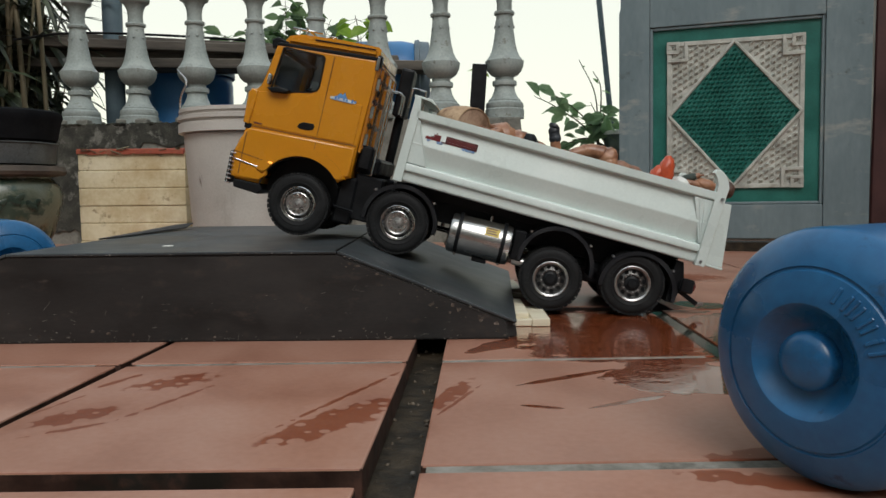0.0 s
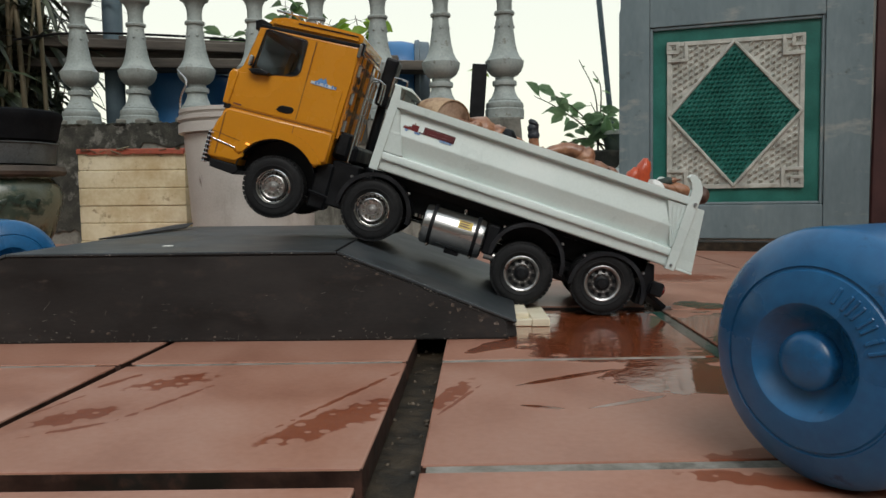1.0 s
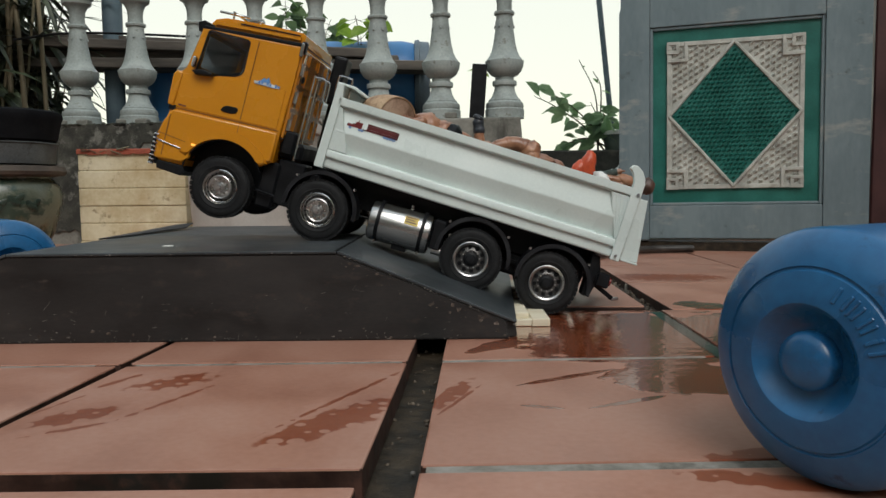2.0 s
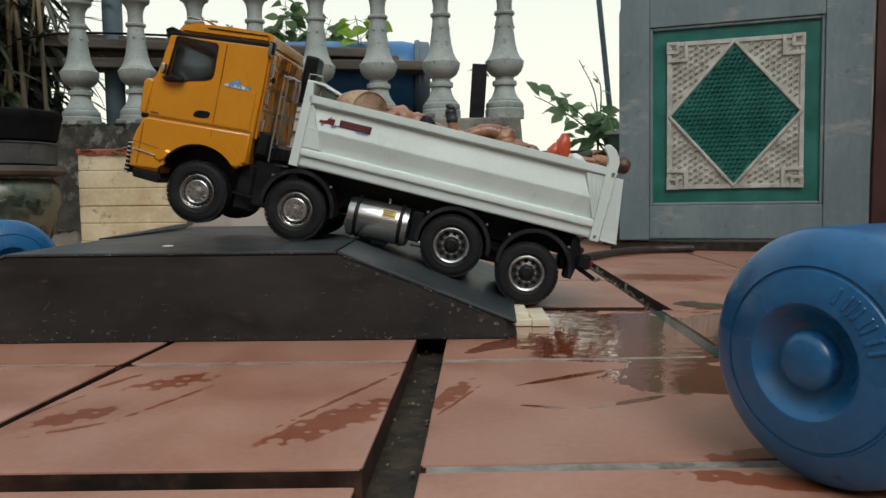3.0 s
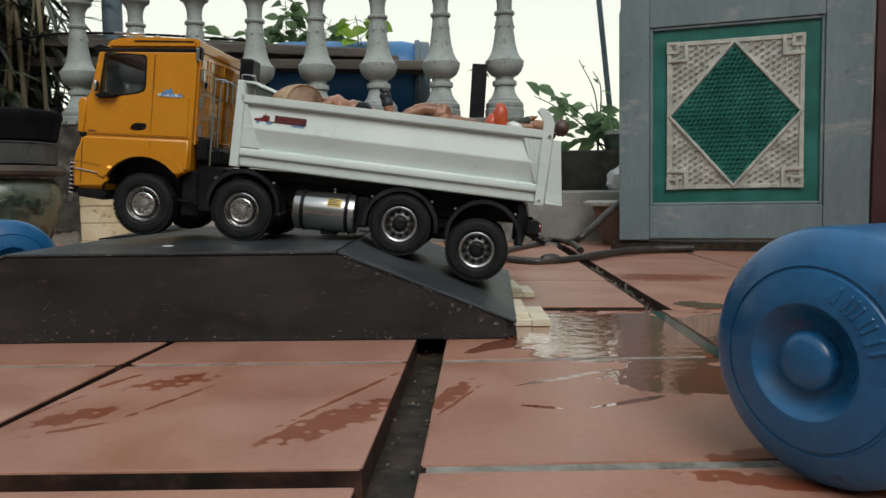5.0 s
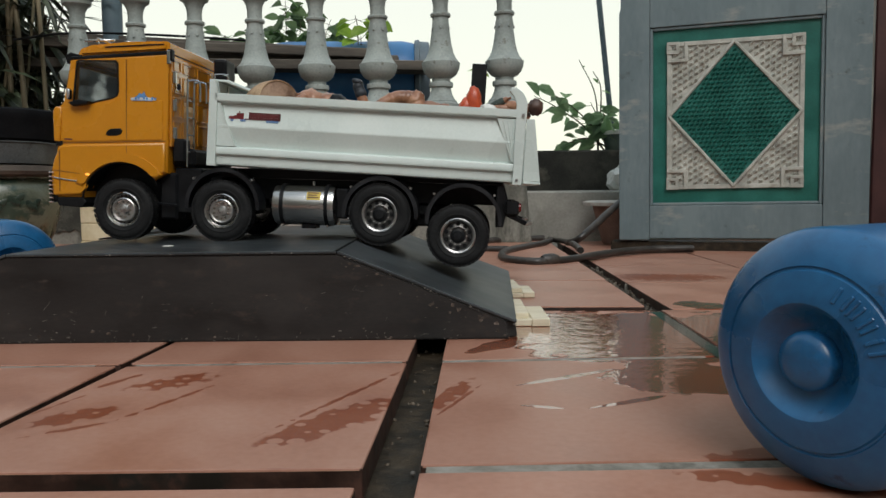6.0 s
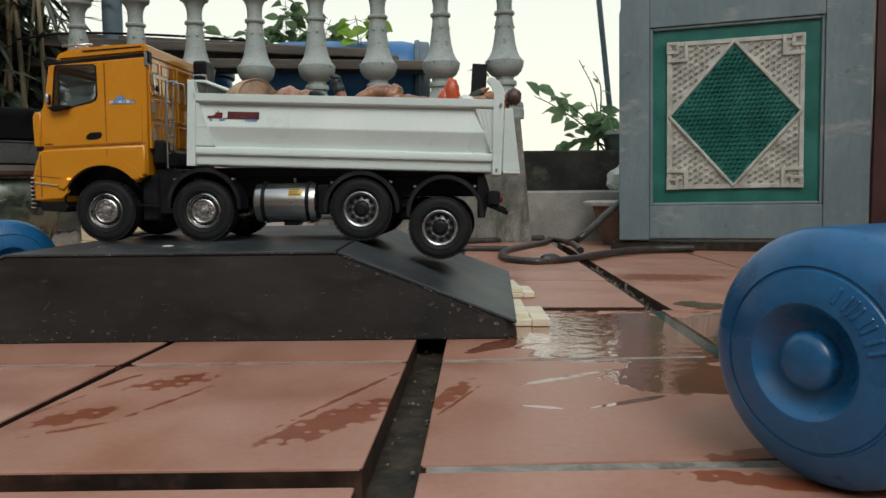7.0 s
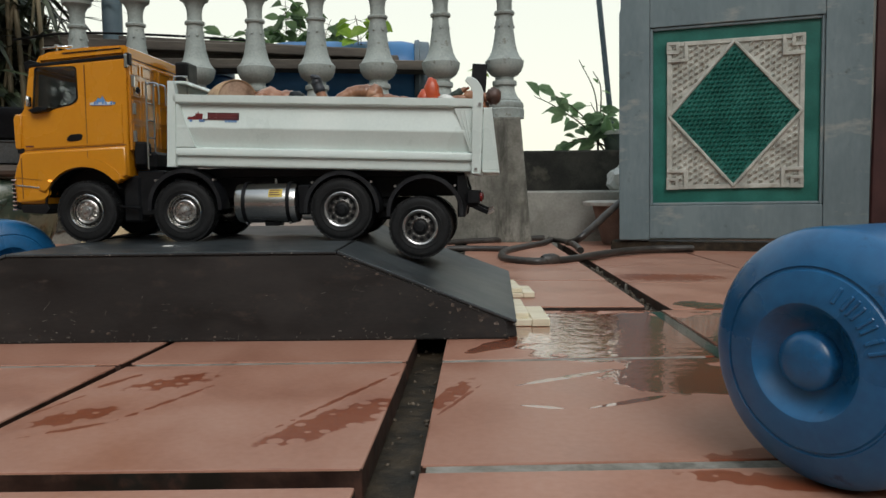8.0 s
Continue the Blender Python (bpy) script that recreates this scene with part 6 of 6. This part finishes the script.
        picture("dark printed tractor window", M_DECAL_DARK, (0.0185, 0.0196, 0.1640, 0.1668), (0.0255, 0.0290, 0.1678, 0.1690), (0.0300, 0.0322, 0.1692, 0.1712))
        for x in (0.0232, 0.0362, 0.0400, 0.0710, 0.0752, 0.0794, 0.0836):
            picture("blue printed wheel", M_DECAL_BLUE, (x - 0.0014, x + 0.0014, 0.1614, 0.1622), (x - 0.0017, x - 0.0008, 0.1622, 0.1635), (x + 0.0008, x + 0.0017, 0.1622, 0.1635), (x - 0.0014, x + 0.0014, 0.1635, 0.1641))
        # short side flange of the tailgate
        y0, y1 = sorted((0.0895 * s, 0.0865 * s))
        part("flange", prism([(0.4118, 0.1855), (0.4225, 0.1860), (0.4345, 0.1055), (0.4118, 0.1045)], y0, y1, bevel=0.0006), M_WHITE, sd, "white tailgate flange")
    part("bed_floor", box(-0.004, LB + 0.006, -0.0755, 0.0755, 0.1022, 0.1082), M_WHITE, truck, "white bed floor", at=TILT)
    hb = part("headboard", box(-0.0065, -0.0012, -0.0825, 0.0825, 0.1085, 0.2125, bevel=0.0008), M_WHITE, truck, "white headboard", at=TILT)
    for y in (-0.05, 0.0, 0.05):
        part("rib", box(-0.010, -0.0067, y - 0.004, y + 0.004, 0.11, 0.208, bevel=0.0008), M_WHITE, hb)
    part("headboard_cap", prism([(-0.0105, 0.2128), (0.0125, 0.2128), (0.020, 0.2085), (0.0205, 0.2100), (0.0135, 0.2155), (-0.0105, 0.2155)], -0.0825, 0.0825, bevel=0.0006), M_WHITE, hb, "folded white cap")
    tg = part("tailgate", prism([(0.413, 0.1045), (0.4335, 0.1055), (0.4218, 0.186), (0.4178, 0.186), (0.4295, 0.109), (0.413, 0.109)], -0.0864, 0.0864, bevel=0.0008), M_WHITE, truck, "white tailgate", at=TILT)
    part("bottom_lip", box(0.4122, 0.4350, -0.0912, 0.0912, 0.1015, 0.1048, bevel=0.0008), M_WHITE, tg, "white bottom lip")


build_bed()


def wheel_template(rear):
    """A wheel about its own y axis, outer face to -y."""
    hub = part("wheel", lathe([(0.009, -0.003), (0.009, 0.014), (0.004, 0.016)], 16, "Y"), M_BLACK, truck, "model truck wheel")
    tyre = bmesh.new()
    for off in ((0.0, 0.0235) if rear else (0.0,)):
        prof = [(0.0225, -0.0085), (0.0245, -0.0102), (0.0275, -0.0108), (0.028, -0.0112), (0.0290, -0.0112), (0.0295, -0.0108), (0.034, -0.0112), (0.0375, -0.0104), (0.0395, -0.0088), (0.0402, -0.0070), (0.0402, 0.0070), (0.0395, 0.0088),
                (0.0375, 0.0104), (0.0275, 0.0108), (0.0225, 0.0085)]
        put_lathe(tyre, [(r, y + off) for r, y in prof], 48, "Y", close=False)
        n = 38
        for k in range(n):
            for side in (-1, 1):
                a = 2 * math.pi * (k + 0.25 * side) / n
                m = Matrix.Translation((0, off, 0)) @ Matrix.Rotation(a, 4, "Y")
                y0, y1 = sorted((0.0010 * side, 0.0096 * side))
                put_box(tyre, -0.0028, 0.0028, y0, y1 if side > 0 else y1, 0.0390, R_W, m=m)
    part("tyre", tyre, M_RUBBER, hub, "black treaded rubber tyre", True, angle=35)
    if rear:
        rim = part("rim", lathe([(0.0232, -0.0085), (0.0237, -0.0104), (0.0226, -0.0112), (0.0204, -0.0098), (0.0192, -0.0070)], 40, "Y", close=False), M_RIM, hub, "dull silver rim lip", True, angle=30)
        part("rim_disc", lathe([(0.0194, -0.0072), (0.0186, -0.0042), (0.0176, -0.0034), (0.0134, -0.0050), (0.0122, -0.0056), (0.0104, -0.0052), (0.0098, -0.0030)], 40, "Y", close=False), M_RIM_DARK, rim, "dark grey steel wheel disc", True, angle=30)
        part("hub_cap", lathe([(0.0105, -0.0028), (0.0098, -0.0066), (0.0066, -0.0078), (0.0055, -0.0098), (0.0005, -0.0102)], 24, "Y"), M_BLACK, hub, "black hub", True)
        for k in range(10):
            a = 2 * math.pi * k / 10
            part("rim_hole", lathe([(0.0028, -0.0020), (0.0028, -0.0048), (0.0026, -0.0050)], 12, "Y", (math.cos(a) * 0.0158, 0, math.sin(a) * 0.0158)), M_BLACK, rim, "dark rim opening")
            a += 0.314
            part("wheel_nut", tube([(math.cos(a) * 0.0118, -0.0078, math.sin(a) * 0.0118), (math.cos(a) * 0.0118, -0.003, math.sin(a) * 0.0118)], 0.0012, 6), M_RIM, rim)
    else:
        rim = part("rim", lathe([(0.0232, -0.0085), (0.0238, -0.0104), (0.0228, -0.0113), (0.0214, -0.0095), (0.0205, -0.0062), (0.0200, -0.0060)], 40, "Y", close=False),
                   M_CHROME, hub, "chromed rim lip", True, angle=30)
        part("rim_channel", lathe([(0.0206, -0.0062), (0.0202, -0.0040), (0.0172, -0.0034), (0.0168, -0.0040)], 40, "Y", close=False), M_RIM_DARK, rim, "dark channel inside the rim", True, angle=30)
        part("rim_disc", lathe([(0.0174, -0.0034), (0.0170, -0.0066), (0.0160, -0.0088), (0.0148, -0.0096), (0.0138, -0.0092), (0.0130, -0.0070), (0.0072, -0.0066)], 40, "Y", close=False), M_STEEL, rim, "bright domed wheel disc", True, angle=30)
        part("hub_cap", lathe([(0.0074, -0.0060), (0.0072, -0.0096), (0.0058, -0.0112), (0.0040, -0.0114), (0.0036, -0.0128), (0.0004, -0.0132)], 24, "Y"), M_RIM, rim, "dull silver hub", True, angle=30)
        for k in range(20):
            a = 2 * math.pi * k / 20
            part("rim_hole", lathe([(0.0013, -0.0030), (0.0013, -0.0041), (0.0011, -0.0043)], 8, "Y", (math.cos(a) * 0.0188, 0, math.sin(a) * 0.0188)), M_BLACK, rim, "dark rim opening")
        for k in range(10):
            a = 2 * math.pi * k / 10
            part("wheel_nut", tube([(math.cos(a) * 0.0103, -0.0106, math.sin(a) * 0.0103), (math.cos(a) * 0.0103, -0.0062, math.sin(a) * 0.0103)], 0.0017, 6), M_CHROME, rim)
    return hub


wheels = []
for k in range(4):
    rear = k > 1
    y = -0.0775
    proto = wheel_template(rear) if k in (0, 2) else copy_thing(wheels[-2][0], Matrix())
    twin = copy_thing(proto, Matrix())
    wheels += [(proto, k, y, False), (twin, k, -y, True)]


# ---- load in the bed (in the bed's own space) ----
cargo = []


def blob(bm, c, r, rot=(0, 0, 0), rough=0.22):
    made = bmesh.ops.create_icosphere(bm, subdivisions=3, radius=1.0)
    m = Matrix.LocRotScale(Vector(c), Euler([radians(a) for a in rot]), Vector(r))
    for v in made["verts"]:
        k = 1 + rough * noise.noise(v.co * 2.8 + Vector(c) * 90)
        v.co = m @ (v.co * k)


def limb(bm, pts, r0, r1):
    put_tube(bm, smooth_path(pts, 4), r0, 10, r1 / r0)
    for p, r in ((pts[0], r0), (pts[-1], r1)):
        blob(bm, p, (r * 1.05,) * 3, rough=0.05)


def loaded(name, bm, mat, label, category, at, group=""):
    ob = solo(name, bm, mat, label, category, group=group, smooth=True, angle=60)
    cargo.append((ob, at))
    return ob


# wound wooden spool
bm = bmesh.new()
prof = [(0.001, -0.03)]
for k in range(25):
    prof.append((0.0305 + 0.0011 * (k % 2) - 0.00002 * (k - 12) ** 2, -0.03 + 0.06 * k / 24))
put_lathe(bm, prof + [(0.001, 0.03)], 36, "X")
for r in (0.0285,):
    put_lathe(bm, [(r - 0.001, 0.0302), (r - 0.0006, 0.0312), (r + 0.0006, 0.0312), (r + 0.001, 0.0302)], 28, "X", close=False)
for f in bm.faces:
    f.material_index = 1 if abs(f.normal.x) > 0.9 or len(f.verts) > 4 or min(v.co.yz.length for v in f.verts) < 0.01 else 0
loaded("wound_roll", bm, [M_LOG, stained(material("roll_end", [(0.20, 0.12, 0.075), (0.29, 0.18, 0.12), (0.36, 0.24, 0.16)], 0.7, scale=50, fine=300, bump=0.6), (0.13, 0.07, 0.04), 0.35, 40)], "round roll of wound tan straw lying in the truck bed", "roll", pose(0.056, -0.030, 0.1915, 0, -4, -52))
# crate under the roll, mostly hidden by the sides
loaded("cargo_block", box(0.006, 0.112, -0.066, 0.05, 0, 0.052, bevel=0.003), M_WOOD_DARK, "dark wooden block under the load in the bed", "block", pose(0, 0, 0.1085))
loaded("cargo_block", box(0.0, 0.27, -0.066, 0.055, 0, 0.068, bevel=0.003), M_WOOD_DARK, "dark wooden block under the load in the bed", "block", pose(0.125, 0, 0.1085))

Z = 0.177
# lying figure with dark shorts
bm = bmesh.new()
blob(bm, (0.018, 0, 0.020), (0.023, 0.02, 0.017), (0, 12, 0))
blob(bm, (0.040, 0.003, 0.019), (0.02, 0.019, 0.015), (0, 6, 0))
blob(bm, (-0.006, 0.004, 0.016), (0.012, 0.012, 0.012))
limb(bm, [(0.01, -0.018, 0.022), (0.0, -0.022, 0.018), (-0.014, -0.016, 0.02)], 0.007, 0.005)
limb(bm, [(0.048, 0.008, 0.017), (0.07, 0.006, 0.018), (0.085, 0.004, 0.012)], 0.0105, 0.007)
doll = loaded("doll", bm, M_SKIN, "tan vinyl doll lying in the truck bed", "doll", pose(0.098, -0.035, Z), "dolls in the truck bed")
# dark trunks worn by it, as a stiff cover lying on top
bm = bmesh.new()
blob(bm, (0.0, 0, 0.0), (0.014, 0.0215, 0.0165))
loaded("dark_cloth", bm, M_BLACK, "dark bundled cloth among the dolls", "cloth", pose(0.152, -0.035, Z + 0.0165))
# raised foot with a dark boot
bm = bmesh.new()
limb(bm, [(0.012, 0, 0.006), (0.004, 0, 0.018), (-0.003, 0.0, 0.036)], 0.0095, 0.0065)
blob(bm, (0.014, 0, 0.012), (0.014, 0.013, 0.012))
loaded("doll", bm, M_SKIN, "raised tan vinyl leg of a doll in the bed", "doll", pose(0.187, -0.04, Z), "dolls in the truck bed")
bm = bmesh.new()
limb(bm, [(0.0, 0, 0.0), (-0.004, 0, 0.009)], 0.0078, 0.0075)
blob(bm, (-0.0055, 0, 0.0155), (0.0078, 0.008, 0.0045), (0, 15, 0))
loaded("doll_boot", bm, stained(material("dark_boot", [(0.015, 0.017, 0.022), (0.025, 0.03, 0.038), (0.04, 0.045, 0.055)], 0.5, scale=90, bump=0.2), (0.25, 0.27, 0.28), 0.2, 160, 0.05), "small dark laced boot on a raised doll leg",
       "boot", pose(0.1845, -0.04, Z + 0.035))
# crouching figure with an arched back
bm = bmesh.new()
limb(bm, [(-0.002, -0.012, 0.005), (0.007, -0.010, 0.020), (0.022, -0.006, 0.029)], 0.0072, 0.0086)
limb(bm, [(0.022, -0.005, 0.029), (0.032, -0.004, 0.032), (0.044, -0.003, 0.032)], 0.0095, 0.0105)
blob(bm, (0.054, -0.002, 0.0275), (0.0135, 0.0155, 0.0165), (0, 12, 0))
limb(bm, [(0.058, -0.008, 0.022), (0.074, -0.009, 0.012), (0.094, -0.008, 0.007)], 0.0105, 0.006)
limb(bm, [(0.020, 0.010, 0.029), (0.012, 0.013, 0.016), (0.008, 0.013, 0.004)], 0.0075, 0.006)
blob(bm, (-0.010, -0.008, 0.006), (0.011, 0.010, 0.009))
loaded("doll", bm, M_SKIN, "tan vinyl doll lying face down with arched back", "doll", pose(0.206, -0.036, Z), "dolls in the truck bed")
bm = bmesh.new()
blob(bm, (0, 0, 0.006), (0.02, 0.016, 0.0085))
blob(bm, (0.022, 0.004, 0.005), (0.011, 0.011, 0.008))
loaded("doll", bm, stained(material("darker_vinyl", [(0.16, 0.08, 0.05), (0.24, 0.12, 0.08), (0.3, 0.16, 0.1)], 0.4, scale=40, bump=0.15), (0.06, 0.04, 0.03), 0.35, 40), "dark tan vinyl doll half hidden behind the bed rail", "doll", pose(0.278, -0.035, Z + 0.016), "dolls in the truck bed")
# orange-red toy boot
bm = bmesh.new()
blob(bm, (0.0045, 0, 0.030), (0.0115, 0.0105, 0.0255), (0, -6, 0), 0.14)
blob(bm, (-0.0055, 0, 0.021), (0.0105, 0.010, 0.020), (0, 10, 0), 0.14)
blob(bm, (0.001, 0, 0.008), (0.014, 0.011, 0.010))
loaded("toy_boot", bm, M_RED, "orange-red plastic toy boot standing in the load", "boot", pose(0.3335, -0.04, Z - 0.001, 0, 4, 0))
# figure at the tail: dark jacket, pale arms
bm = bmesh.new()
blob(bm, (0.012, 0.0, 0.018), (0.017, 0.015, 0.011), (0, -28, 0))
limb(bm, [(0.008, -0.006, 0.018), (0.019, -0.006, 0.027), (0.028, -0.006, 0.033)], 0.0066, 0.0050)
n_sleeve = len(bm.faces)
limb(bm, [(0.029, -0.006, 0.0335), (0.034, -0.006, 0.036)], 0.0042, 0.0038)
for q in (-0.002, 0.001, 0.004):
    limb(bm, [(0.034, -0.006 + q, 0.036), (0.0395, -0.006 + q * 1.5, 0.0385)], 0.0016, 0.0013)
bm.faces.ensure_lookup_table()
for f in bm.faces[n_sleeve:]:
    f.material_index = 1
loaded("doll", bm, [material("dark_green_cloth", [(0.02, 0.03, 0.026), (0.035, 0.05, 0.042), (0.06, 0.075, 0.065)], 0.8, scale=60, bump=0.4), M_SKIN], "doll in a dark green jacket raising one arm", "doll", pose(0.350, -0.03, Z + 0.002), "dolls in the truck bed")
bm = bmesh.new()
limb(bm, [(-0.014, -0.006, 0.024), (0.004, -0.006, 0.026), (0.02, -0.004, 0.028)], 0.005, 0.005)
blob(bm, (0.024, 0.0, 0.029), (0.016, 0.013, 0.009), (0, 8, 0))
blob(bm, (0.02, 0.003, 0.018), (0.024, 0.014, 0.014))
blob(bm, (0.0505, -0.004, 0.0305), (0.0105, 0.0105, 0.0115))
limb(bm, [(0.03, 0, 0.028), (0.045, -0.002, 0.03)], 0.007, 0.006)
for f in bm.faces:
    c = f.calc_center_median()
    f.material_index = 1 if c.x > 0.040 and (Vector((c.x - 0.0505, c.y + 0.004, c.z - 0.0305)).length < 0.016) else 0
loaded("doll", bm, [M_SKIN, material("brown_doll_hair", [(0.05, 0.025, 0.017), (0.08, 0.042, 0.03), (0.12, 0.065, 0.048)], 0.5, scale=60, bump=0.2)], "pale vinyl doll lying over the tail end of the bed", "doll", pose(0.374, -0.036, Z - 0.001), "dolls in the truck bed")
bm = bmesh.new()
blob(bm, (0, 0, 0.0), (0.0125, 0.012, 0.008), (0, 15, 0))
loaded("white_scrap", bm, M_WHITE_CHIP, "small white cloth scrap among the dolls", "scrap", pose(0.362, -0.05, Z + 0.021))


# ---- what moves ----
PATH_D, PATH_A = 0.9990, -0.0660


def glide(rows, t):
    """Smooth value through (t, value) rows without overshoot."""
    ts = [r[0] for r in rows]
    if t <= ts[0]:
        return rows[0][1]
    if t >= ts[-1]:
        return rows[-1][1]
    i = max(k for k in range(len(ts)) if ts[k] <= t)
    i = min(i, len(ts) - 2)
    def slope(k):
        if k in (0, len(ts) - 1):
            return 0.0
        a = (rows[k][1] - rows[k - 1][1]) / (ts[k] - ts[k - 1])
        b = (rows[k + 1][1] - rows[k][1]) / (ts[k + 1] - ts[k])
        return 0.0 if a * b <= 0 else 2 * a * b / (a + b)
    h = ts[i + 1] - ts[i]
    u = (t - ts[i]) / h
    return ((2 * u ** 3 - 3 * u * u + 1) * rows[i][1] + (u ** 3 - 2 * u * u + u) * h * slope(i)
            + (3 * u * u - 2 * u ** 3) * rows[i + 1][1] + (u ** 3 - u * u) * h * slope(i + 1))


def travel(t):
    return glide([(r[0], r[1]) for r in TRUCK_ROWS], t)


def truck_pose(t):
    x, z, th = travel(t), glide([(r[0], r[2]) for r in TRUCK_ROWS], t), glide([(r[0], r[3]) for r in TRUCK_ROWS], t)
    m = pose(x * math.cos(PATH_A), PATH_D + x * math.sin(PATH_A), z, 0, -th, math.degrees(PATH_A))
    return m @ Matrix.Translation((0.13, 0.09, -0.1642))


def motions():
    times = [k / 10 for k in range(81)]
    walk(truck, [(t, truck_pose(t)) for t in times])
    for ob, k, y, far in wheels:
        rows = []
        for t in times:
            spin = math.degrees((travel(t) - travel(0)) / R_W) + 17 * k
            m = pose(WHEEL_X[k], y, glide(WHEEL_ROWS[k], t), 0, spin, 0)
            rows.append((t, m @ pose(0, 0, 0, 0, 0, 180) if far else m))
        walk(ob, rows)
    for ob, m in cargo:
        walk(ob, [(t, truck_pose(t) @ TILT @ m) for t in times])


motions()
